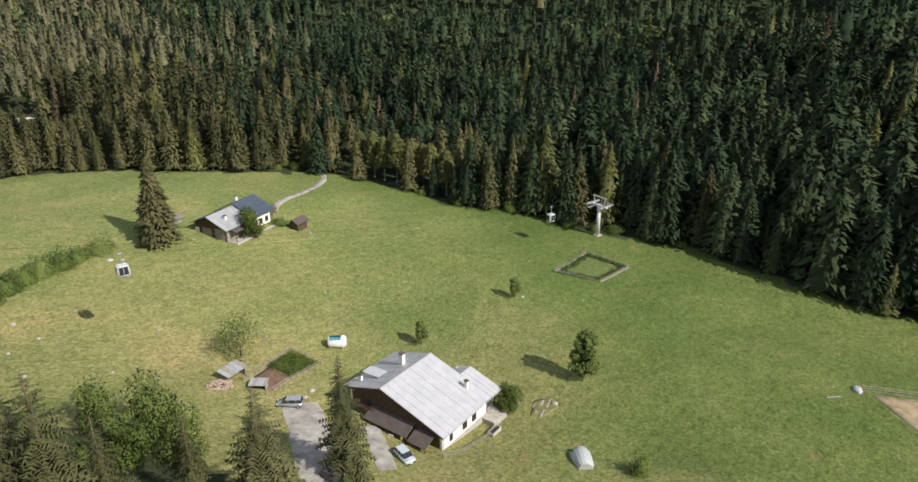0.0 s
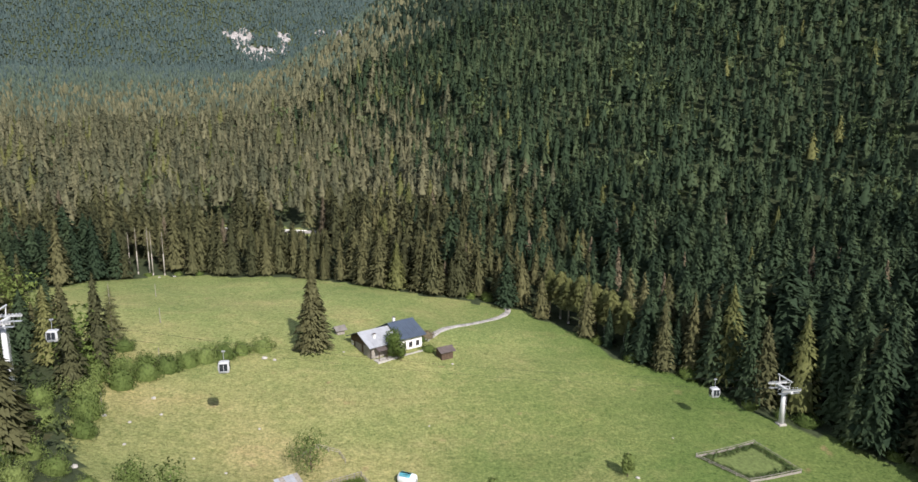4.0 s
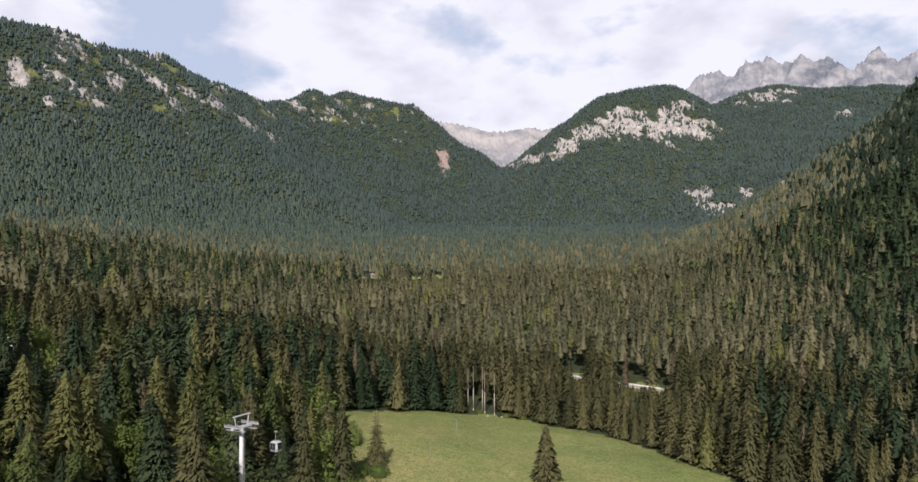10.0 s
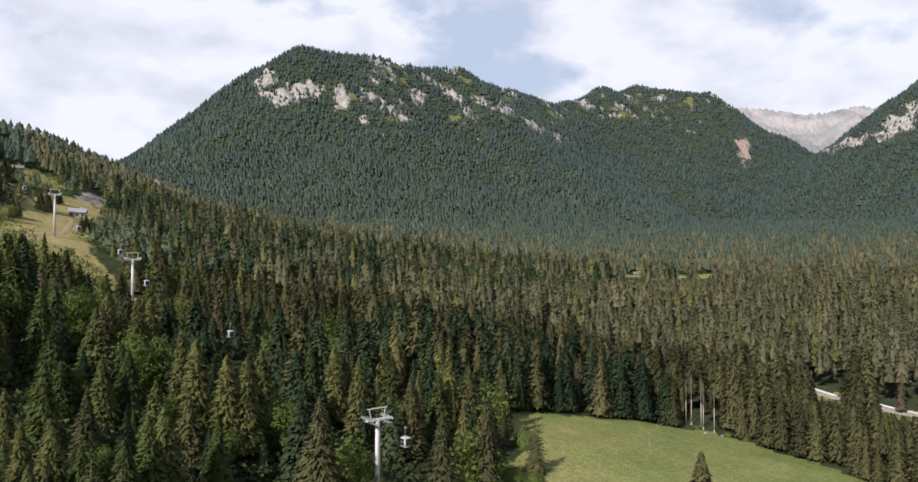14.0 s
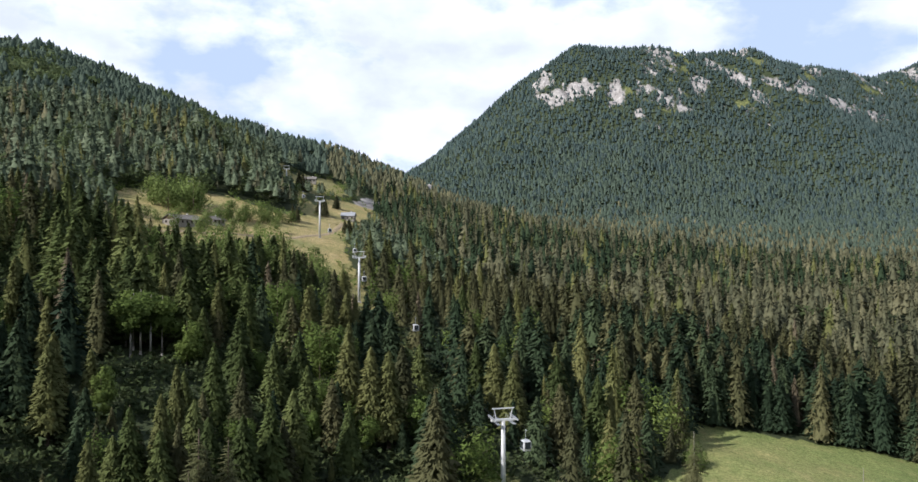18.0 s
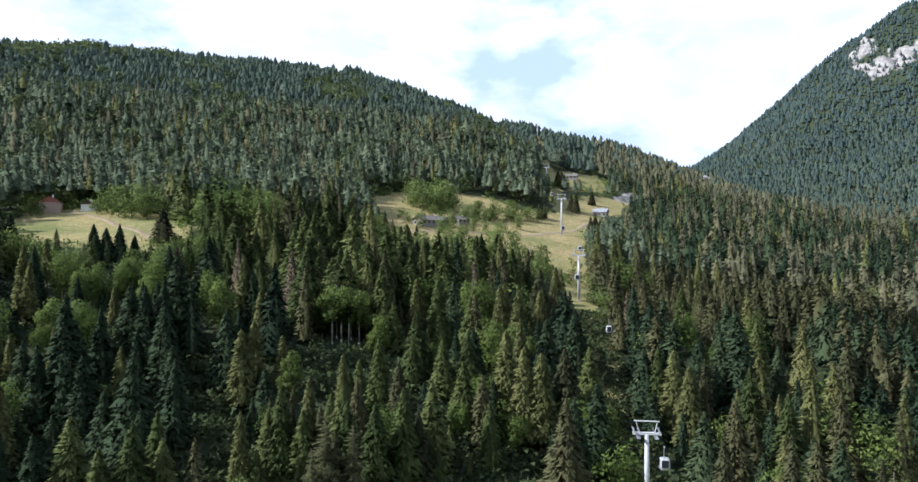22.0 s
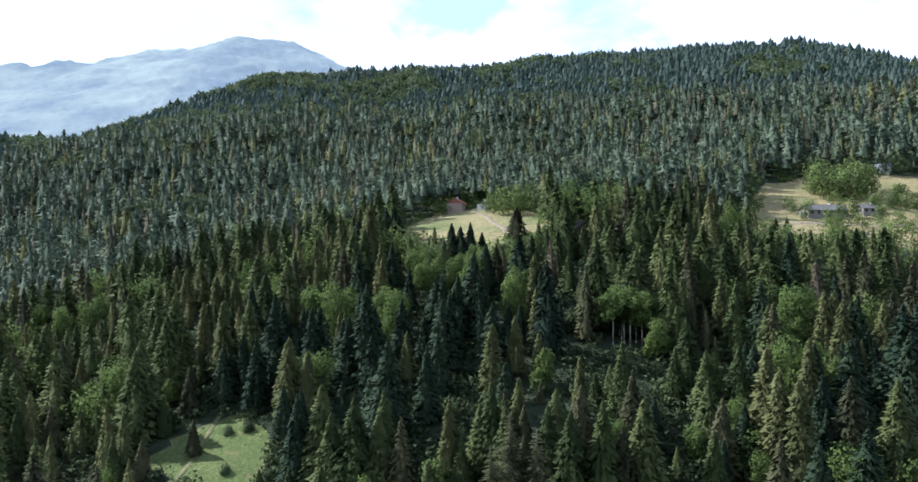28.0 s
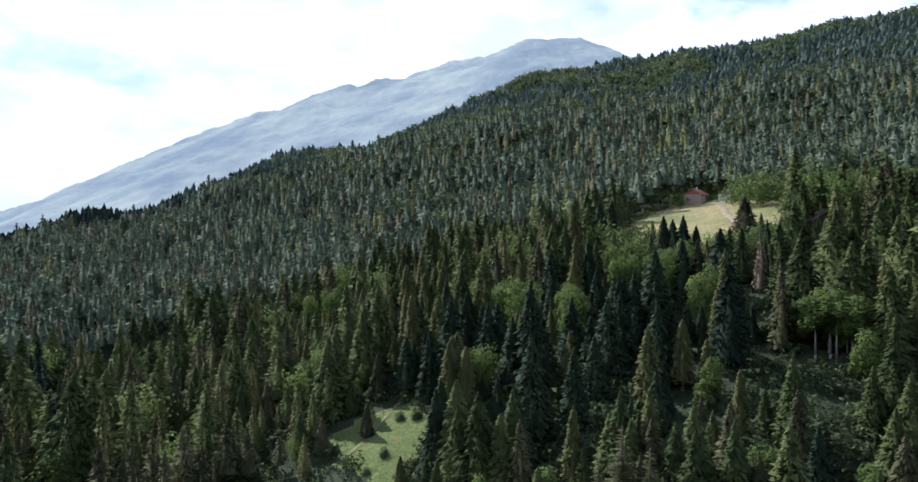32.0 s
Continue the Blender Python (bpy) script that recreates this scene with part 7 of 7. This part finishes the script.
def slab_pane(*c):
    bm = bmesh.new()
    p = [Vector(v) for v in c]
    mid = sum(p, Vector()) / 4
    out = Vector((mid.x, mid.y, 0)).normalized() * 0.03
    f, b = [bm.verts.new(v + out) for v in p], [bm.verts.new(v - out) for v in p]
    bm.faces.new(f)
    bm.faces.new(b[::-1])
    for k in range(4):
        bm.faces.new((f[k], b[k], b[(k + 1) % 4], f[(k + 1) % 4]))
    return bm


cabin = gondola_model()
spots = [(0, 0.762, 1), (0, 0.10, -1), (0, 0.955, -1), (1, 0.50, -1), (1, 0.86, 1), (2, 0.55, 1), (2, 0.2, -1), (3, 0.3, 1)]
for n, (k, s, side) in enumerate(spots):
    p = rope_point(k, s, side)
    m = pose(p.x, p.y, p.z, 0, 0, 178)
    if n == 0:
        cabin.matrix_basis = m
    else:
        copy_thing(cabin, m)

# field posts on the upper meadow
for px, py in ((-10.7, 216.3), (-3.4, 183.7), (1.5, 155.1), (-4.5, 130.0)):
    ob = new("field_post", mesh_of("field_post", bar((0, 0, -0.5), (0, 0, 4.2), 0.09, 0.07, 8), M_GREYWOOD))
    ob.location = (px, py, on_ground(px, py))
    tagged(ob, "slim weathered wooden pole on the meadow", "pole", "field poles")


# ---- single trees and bushes ----
def leaf_bush(x, y, wide, tall, seed, label="rounded dark green bush on the meadow", group="", mat=None, leaves=900, name="bush"):
    """A low mound of leaves on short stems."""
    b = thing(name, x, y, on_ground(x, y) - 0.1, seed * 47 % 360, label, "bush", group)
    r = np.random.RandomState(300 + seed)
    lumps = 26
    az, up = np.arange(lumps) * 2.39996 + r.uniform(-0.3, 0.3, lumps), r.uniform(-0.05, 0.95, lumps)
    mid = np.stack([np.cos(az) * np.sqrt(1 - up ** 2), np.sin(az) * np.sqrt(1 - up ** 2), up], -1) * r.uniform(0.55, 0.85, lumps)[:, None]
    d = r.normal(size=(leaves, 3))
    d /= np.linalg.norm(d, axis=1)[:, None]
    pick = np.arange(leaves) % lumps
    c = mid[pick] + d * (r.uniform(0.18, 0.34, lumps)[pick] * r.uniform(0.75, 1.05, leaves))[:, None]
    s1, s2 = np.cross(d, r.normal(size=(leaves, 3))), np.cross(d, r.normal(size=(leaves, 3)))
    q = 0.055 if leaves > 2000 else 0.08
    s1, s2 = [s / np.linalg.norm(s, axis=1)[:, None] * q for s in (s1, s2)]
    v = np.stack([c - s1 * 0.6, c + s1 * 0.6, c + s2 * 1.2 + d * q * 0.4], 1).reshape(-1, 3)
    n = np.repeat(d + mid[pick] * 0.5 + (0, 0, 0.25) + r.normal(size=(leaves, 3)) * 0.2, 3, 0)
    t = np.arange(3 * leaves).reshape(-1, 3)
    u, w = np.meshgrid(np.linspace(0, 6.283, 15)[:-1], np.linspace(-0.3, 1.5, 6))
    core = np.stack([np.cos(u) * np.cos(w), np.sin(u) * np.cos(w), np.sin(w)], -1).reshape(-1, 3) * 0.62
    i, j = np.meshgrid(np.arange(5), np.arange(14), indexing="ij")
    g, g1 = len(v) + i * 14 + j, len(v) + i * 14 + (j + 1) % 14
    t = np.concatenate([t, np.stack([g, g1, g1 + 14], -1).reshape(-1, 3), np.stack([g, g1 + 14, g + 14], -1).reshape(-1, 3)])
    v, t, n = outward(np.concatenate([v, core]) * (wide / 2.1, wide / 2.1, tall / 1.1) + (0, 0, 0.05 * tall), t, np.concatenate([n, core]))
    part("crown", fast_mesh("crown", v, t, mat or M_LEAF, np.full(len(v), (seed * 0.37) % 1.0), normals=n), None, b)
    bm = bmesh.new()
    for k in range(5):
        a = k * 1.256 + seed
        rod(bm, (0.1 * math.cos(a), 0.1 * math.sin(a), -0.2), (wide * 0.28 * math.cos(a), wide * 0.28 * math.sin(a), tall * 0.6), 0.06, 0.02, 5)
    part("stems", bm, M_BARK, b)
    return b


HEDGE = ((-6.8, 128, 7.5, 5), (-12, 121, 7, 4.8), (-5, 119.5, 6, 4.2), (-15.6, 131.5, 6, 4.5), (-9, 136.5, 7, 4.6), (-4.0, 143, 7.5, 4.8), (-10, 145, 7.5, 4.8), (-13, 139, 7, 4.5), (0.2, 147.5, 7, 4.4), (-5.5, 150, 7.5, 4.2), (3.8, 151.5, 7, 4.4), (7.5, 155, 6.5, 4.2), (11.2, 158, 6.5, 4.4), (15.2, 160.5, 6.5, 4.4),
         (19.0, 163.0, 5, 3.6), (24, 165, 7, 3.6), (-12.5, 161, 8, 3.2), (-17, 162.5, 6, 3), (-8, 164, 6, 2.8), (-26, 179, 6.5, 7), (-14, 152, 7, 4), (-1, 153, 6, 3.8))
for k, (hx, hy, hw, ht) in enumerate(HEDGE):
    leaf_bush(hx, hy, hw * 1.1, ht * 1.25, k + 1, "rounded hazel bush in the hedge row", "hedge row bushes", M_HAZEL, leaves=2600)
for k, (hx, hy, hw, ht) in enumerate(((95.5, 214.5, 7, 4), (90, 217, 5, 3), (101, 214, 4, 3), (122, 160, 5, 3.5), (118, 173, 5, 3), (133, 148, 7, 4.5), (139, 130, 5, 3), (147, 120, 8, 3.5), (152, 112, 6, 3), (156, 104, 5, 2.6), (143, 124, 4, 3), (-22, 262, 4, 2), (-12, 264, 4, 2), (-4, 261, 4, 2.2), (70, 50, 4, 4.2), (64.5, 169, 5, 2.2), (66, 163.5, 6, 1.8), (15.5, -18, 4, 3), (12, -14, 4.5, 3.5), (24.6, -1.8, 3.5, 3), (33, -9, 3, 2.2), (8, -19, 5, 3.5), (30, 2, 3, 2))):
    leaf_bush(hx, hy, hw, ht, k + 31, "low green bush at the meadow's edge", "bushes at the edges", M_SHRUB if hy < 10 else None)

for k, (hx, hy, hw, ht) in enumerate(((-3, 94, 6, 4.5), (-8.5, 98, 6.5, 4.5), (-5, 104, 6, 4), (-10, 108, 6.5, 4.5), (-2, 88, 6, 4.5), (-13, 103, 6, 4.5), (-9, 91, 6, 5), (-13, 114, 6, 4), (1, 99, 5, 3.5), (-6, 84, 6, 5), (4, 86, 5, 4))):
    leaf_bush(hx, hy, hw, ht, k + 61, "rounded hazel bush below the hedge row", "bushes at the corner of the meadow", M_HAZEL, leaves=2600)
leaf_bush(67.0, 171.5, 6, 2.4, 77, "yellowing bush beside the old farmhouse", "", M_DRY)
tree("spruce_tree", 36.6, 164.2, 21.5, SPRUCE_CROWNS, 3, 20, "tall full dark spruce standing alone by the farmhouse", fat=1.2)
tree("spruce_tree", 33.4, 71.8, 20, BOUGH_CROWNS, 0, 60, "tall spruce standing beside the gravel drive", fat=1.1)
tree("spruce_tree", 19.4, 65.0, 19, BOUGH_CROWNS, 1, 110, "broad spruce standing beside the gravel drive", fat=1.3)
tree("spruce_tree", -0.3, 63.8, 21.5, BOUGH_CROWNS, 2, 10, "broad drooping spruce at the corner of the meadow", fat=1.2)
tree("spruce_tree", -2.6, 68.5, 19, BOUGH_CROWNS, 3, 80, "broad drooping spruce at the corner of the meadow", fat=1.35)
tree("spruce_tree", 3.8, 62.5, 17, BOUGH_CROWNS, 0, 200, "broad drooping spruce at the corner of the meadow", fat=1.2)
tree("larch_tree", 13.1, 70.0, 13.5, BOUGH_CROWNS, 2, 80, "thin brownish larch at the corner of the meadow", fat=0.8)
tree("broadleaf_tree", 15.0, 91.0, 9.5, DARK_LEAF_CROWNS, 2, 30, "broad green ash tree at the meadow corner")
tree("broadleaf_tree", 7.6, 96.0, 7.0, DARK_LEAF_CROWNS, 0, 130, "dark rounded tree at the meadow corner")
tree("broadleaf_tree", 9.6, 90.5, 6.0, DARK_LEAF_CROWNS, 1, 80, "dark rounded tree at the meadow corner")
tree("broadleaf_tree", 9.0, 82.0, 7.5, LEAF_CROWNS, 0, 230, "light green rounded tree at the meadow corner")
tree("broadleaf_tree", 15.5, 83.0, 8.0, DARK_LEAF_CROWNS, 2, 290, "spreading dark tree below the drive", fat=0.8)
tree("broadleaf_tree", 82.8, 73.0, 10.5, ASH_CROWNS, 0, 0, "slim young ash tree standing in the meadow")
tree("broadleaf_tree", 95.1, 105.0, 5.5, ASH_CROWNS, 1, 90, "small young tree standing in the meadow")
tree("broadleaf_tree", 67.0, 101.6, 6.0, ASH_CROWNS, 1, 90, "thin young tree behind the farmhouse", fat=0.9)
tree("broadleaf_tree", 65.4, 74.2, 6.0, LEAF_CROWNS, 0, 200, "bushy tree beside the terrace")
tree("broadleaf_tree", 35.0, 113.5, 7.6, OPEN_LEAF_CROWNS, 0, 45, "spreading open tree behind the kitchen garden")
tree("broadleaf_tree", 57.5, 159.0, 8.0, LEAF_CROWNS, 0, 15, "rounded tree in front of the old farmhouse")
tree("larch_tree", -11.5, 168.6, 15, BOUGH_CROWNS, 3, 0, "sparse greyish larch standing in the meadow", trunk=PALE_TRUNK, fat=1.1)
tree("spruce_tree", 25.0, -17.5, 9.5, SPRUCE_CROWNS, 2, 0, "small spruce standing in the glade", fat=1.3)
tree("spruce_tree", 36.5, -20.0, 10, SPRUCE_CROWNS, 3, 70, "small spruce standing in the glade", fat=1.3)
tree("larch_tree", 3.0, -10.0, 20, LARCH_CROWNS, 0, 70, "yellowish larch beside the glade", fat=1.4)
tree("larch_tree", 0.0, -14.0, 19, LARCH_CROWNS, 1, 170, "yellowish larch beside the glade", fat=1.4)
tree("broadleaf_tree", -129.7, -43.5, 14, SPRUCE_CROWNS, 4, 0, "dense dark tree standing in the farm meadow", fat=1.7)
for k, (bx, by, bh) in enumerate(((-70, 46, 17), (-72, 44, 16), (-69, 48.5, 16.5), (-73, 48, 15), (-67.5, 44, 15.5), (-71, 51, 16), (-74, 42, 15))):
    tree("birch_tree", bx, by, bh, BIRCH_CROWNS, k, k * 50, "slim birch with a pale bare stem in a clump", "birch clump", PALE_TRUNK, fat=1.25)
for k, (bx, by, bh) in enumerate(((-20.6, 263.2, 17), (-21.8, 263.8, 18), (-16.6, 263.4, 17), (-26, 264.5, 18), (-29, 266, 16))):
    tree("dead_tree", bx, by, bh, BARE_CROWNS, k, k * 70, "tall bare pale trunk with a thin top", "bare trunks at the forest edge", PALE_TRUNK)
for k, (bx, by, bh) in enumerate(((113.5, 202, 15), (115, 196, 16), (118, 187, 17), (121, 182, 16), (115.8, 191, 15), (123, 175, 16), (124.5, 169, 15), (119.5, 184.5, 14), (122.5, 178.5, 15))):
    tree("larch_tree", bx, by, bh, PALE_LARCH_CROWNS, k, k * 70, "light larch with a pale stem at the forest edge", "larches at the forest edge", PALE_TRUNK, fat=1.5)
for k, (bx, by, bh) in enumerate(((88, 222, 14), (82, 221, 12), (20, 330, 16), (-90, 135, 16), (-62, 138, 15))):
    tree("dying_spruce", bx, by, bh, DRY_CROWNS, k, k * 70, "grey-brown dying spruce at the forest edge", "dying spruces")
FRUIT = ((-240, 32), (-246, 36), (-238, 52), (-250, 54), (-256, 46), (-234, 62), (-262, 60), (-245, 66), (-252, 72), (-268, 40), (-230, 40), (-226, 52), (-240, 78), (-258, 80), (-232, 88), (-272, 88), (-248, 26))
for k, (bx, by) in enumerate(FRUIT):
    tree("orchard_tree", bx, by, 6.0 + (k % 4), FAR_LEAF_CROWNS, k, k * 40, "small round fruit tree on the dry meadow", "orchard trees")
for k in range(17):
    a, d = k * 2.39996, math.sqrt((k + 0.5) / 17)
    tree("broadleaf_tree", -294 + 20 * d * math.cos(a), 36 + 15 * d * math.sin(a), 11 + (k * 37 % 17) * 0.42, FAR_LEAF_CROWNS, k, k * 40, "large rounded grey-green tree in the copse", "copse on the hillside", fat=0.95)
for k in range(17):
    s = (k + 0.5) / 17
    tree("broadleaf_tree", -272 - 33 * s + 5 * math.sin(k * 2.4), 58 + 38 * s + 5 * math.cos(k * 2.4), 6.5 + (k * 7 % 5) * 1.1, FAR_LEAF_CROWNS, k, k * 40, "rounded green tree in the long copse", "copse on the hillside", fat=0.95)
for k in range(30):
    a, d = k * 2.39996, math.sqrt((k + 0.5) / 30)
    tree("broadleaf_tree", -178 + 24 * d * math.cos(a), -34 + 20 * d * math.sin(a), 11 + (k % 5) * 1.1, FAR_LEAF_CROWNS, k, k * 40, "leafy green tree in the wood beside the farm", "leafy wood beside the farm", fat=0.9)
for k, (bx, by, bh) in enumerate(FARM_SPRUCES):
    tree("spruce_tree", bx, by, bh, DARK_SHADED_CROWNS, k, k * 70, "dark spruce standing below the farm meadow", "spruces below the farm", fat=1.45)
for k, (bx, by, bh) in enumerate(FARM_LEAFY):
    tree("broadleaf_tree", bx, by, bh, FAR_LEAF_CROWNS, k, k * 40, "rounded green tree below the farm meadow", "leafy trees below the farm", fat=0.85)
# rounded trees that close the lower edge of the ropeway meadow
for k, (bx, by, bh) in enumerate(((-179, 53, 13), (-184, 62, 15), (-192, 71, 12), (-199, 81, 14), (-206, 88, 11), (-199, 96, 13), (-202, 103, 13), (-168, 50, 13), (-172, 60, 14), (-178, 70, 13), (-184, 82, 14), (-188, 92, 13), (-187, 101, 13), (-175, 44, 12), (-165, 40, 13), (-172, 78, 14), (-176, 90, 13), (-176, 101, 14))):
    tree("broadleaf_tree", bx, by, bh, FAR_LEAF_CROWNS, k, k * 40, "rounded leafy tree below the ropeway meadow", "leafy trees below the ropeway meadow", fat=0.8)
for k, (bx, by, bh) in enumerate(((-356, 124, 14), (-360, 121, 12), (-312, 100, 11), (-316, 103, 9), (-395, 137, 11), (-433, 113, 15), (-438, 116, 13), (-430, 118, 12), (-308, 131, 9), (-311, 134, 10), (-305, 136, 8), (-302, 140, 9), (-318, 138, 8))):
    tree("spruce_tree", bx, by, bh, SPRUCE_CROWNS, k, k * 40, "dark dense spruce on the hillside meadow", "spruces on the hillside meadow", fat=1.35)
for k, (bx, by, bh) in enumerate(((-168, -87, 11), (-167, -80, 12.5), (-169, -74, 12), (-175, -69, 11), (-178, -82, 13), (-173, -101, 6.5), (-198, -138, 11), (-192, -128, 9), (-180, -92, 13), (-185, -88, 14), (-183, -96, 12), (-188, -80, 12), (-179, -100, 11), (-194, -62, 11), (-190, -58, 9), (-198, -66, 11), (-162, -123, 8), (-165, -128, 7), (-178, -61, 6), (-186, -96, 7), (-192, -104, 9), (-196, -90, 10), (-183, -55, 8), (-200, -120, 9), (-188, -135, 8))):
    tree("broadleaf_tree", bx, by, bh, FAR_LEAF_CROWNS, k, k * 40, "rounded dark green tree round the farm", "trees round the farm")
# thickets that fray the edges of the hillside meadows
_rs = np.random.RandomState(98)
_bx, _by = [], []
for _name, _n in (("farm", 90), ("lift", 170), ("upper", 60)):
    _p = MEADOWS[_name]
    for _ in range(_n):
        _k = _rs.randint(len(_p))
        (ax, ay), (bx, by), s = _p[_k], _p[(_k + 1) % len(_p)], _rs.uniform()
        _bx.append(ax + (bx - ax) * s + _rs.normal(0, 4))
        _by.append(ay + (by - ay) * s + _rs.normal(0, 4))
for _ in range(900):
    _bx.append(_rs.uniform(-255, -182))
    _by.append(_rs.uniform(-205, -105))
_bx, _by = np.array(_bx), np.array(_by)
stand("hillside_thicket", _bx, _by, height(_bx, _by), _rs.uniform(1.5, 5.0, len(_bx)), S1, M_LEAF, 99, "green shrubs fraying the edges of the hillside meadows", 1.1, "undergrowth")

# tufts of grass, clover and herbs that roughen the meadow
_rs = np.random.RandomState(102)
_hx, _hy = _rs.uniform(-60, 175, 60000), _rs.uniform(10, 265, 60000)
_ok = inside("main", _hx, _hy) & (_rs.uniform(0, 1, 60000) < np.clip(1.35 - np.hypot(_hx - 80, _hy - 60) / 150, 0.12, 1))
_hx, _hy = _hx[_ok], _hy[_ok]
_ok = ~((_hx > 29) & (_hx < 72) & (_hy > 66) & (_hy < 114)) & ~((_hx > 40) & (_hx < 72) & (_hy > 150) & (_hy < 182))
_hx, _hy = _hx[_ok], _hy[_ok]
HERBS = [leafy_tree(9, k, 1.6, -0.25, 0.55, 4) for k in (181, 182, 183)]
stand("meadow_herbs", _hx, _hy, height(_hx, _hy) + 0.32, _rs.uniform(0.08, 0.27, len(_hx)), HERBS, M_HERB, 103, "clumps of green herbs and grass all over the meadow", category="grass")

_gx, _gy = _rs.uniform(3, 42, 4500), _rs.uniform(-30, 12, 4500)
_ok = inside("glade", _gx, _gy)
_gx, _gy = _gx[_ok], _gy[_ok]
stand("glade_grass", _gx, _gy, height(_gx, _gy) + 0.2, _rs.uniform(0.1, 0.28, len(_gx)), HERBS, M_LEAF, 104, "rank unmown grass and herbs in the glade", category="grass")

# rubble, a log and a covered heap lying in the grass
_log = new("fallen_log", mesh_of("fallen_log", bar((-1.3, 0, 0.16), (1.3, 0.1, 0.2), 0.17, 0.13, 9), M_GREYWOOD))
_log.matrix_basis = pose(116.6, 43.1, on_ground(116.6, 43.1), 0, 0, -35)
tagged(_log, "short weathered log lying in the grass", "log")
_heap = bmesh.new()
bmesh.ops.create_icosphere(_heap, subdivisions=3, radius=1.0)
for _v in _heap.verts:
    _v.co *= 1 + 0.22 * noise.noise(_v.co * 2.1)
    _v.co = Vector((_v.co.x * 1.2, _v.co.y * 0.8, max(_v.co.z * 0.75, -0.1)))
_heap = new("covered_heap", mesh_of("covered_heap", _heap, M_GREYTARP, True))
_heap.matrix_basis = pose(123.2, 41.8, on_ground(123.2, 41.8) + 0.05, 0, 0, 40)
tagged(_heap, "small heap covered with grey tarpaulin by the fence", "heap")
# rank growth along the inside of the paddock fence
_rs = np.random.RandomState(107)
_e = ((113.2, 109.2), (129.2, 113.9), (131.6, 103.2), (119.6, 101.3))
_px, _py = [], []
for _k in range(520):
    (ax, ay), (bx, by), _s = _e[_k % 4], _e[(_k + 1) % 4], _rs.uniform()
    _in = abs(_rs.normal(0, 0.09))
    _px.append((ax + (bx - ax) * _s) * (1 - _in) + 123.4 * _in)
    _py.append((ay + (by - ay) * _s) * (1 - _in) + 107.0 * _in)
_px, _py = np.array(_px), np.array(_py)
stand("paddock_weeds", _px, _py, height(_px, _py) + 0.4, _rs.uniform(0.35, 0.8, len(_px)), [leafy_tree(26, k, 0.9, -0.2, 0.34, 5) for k in (191, 192, 193)], M_HERB, 108, "rank weeds along the paddock fence", category="grass")
patch("rubble_patch", ((68.2, 71.5), (71.5, 74.0), (74.6, 72.6), (73.5, 69.8), (69.6, 69.4)), M_ROUGHGRASS, "stony worn patch in the grass", "ground", 0.06)
for k in range(22):
    stone(69 + 5 * ((k * 0.618) % 1), 69.8 + 3.6 * ((k * 0.414) % 1), 0.14 + 0.12 * ((k * 0.77) % 1), 60 + k, "small pale stone in the rubble")
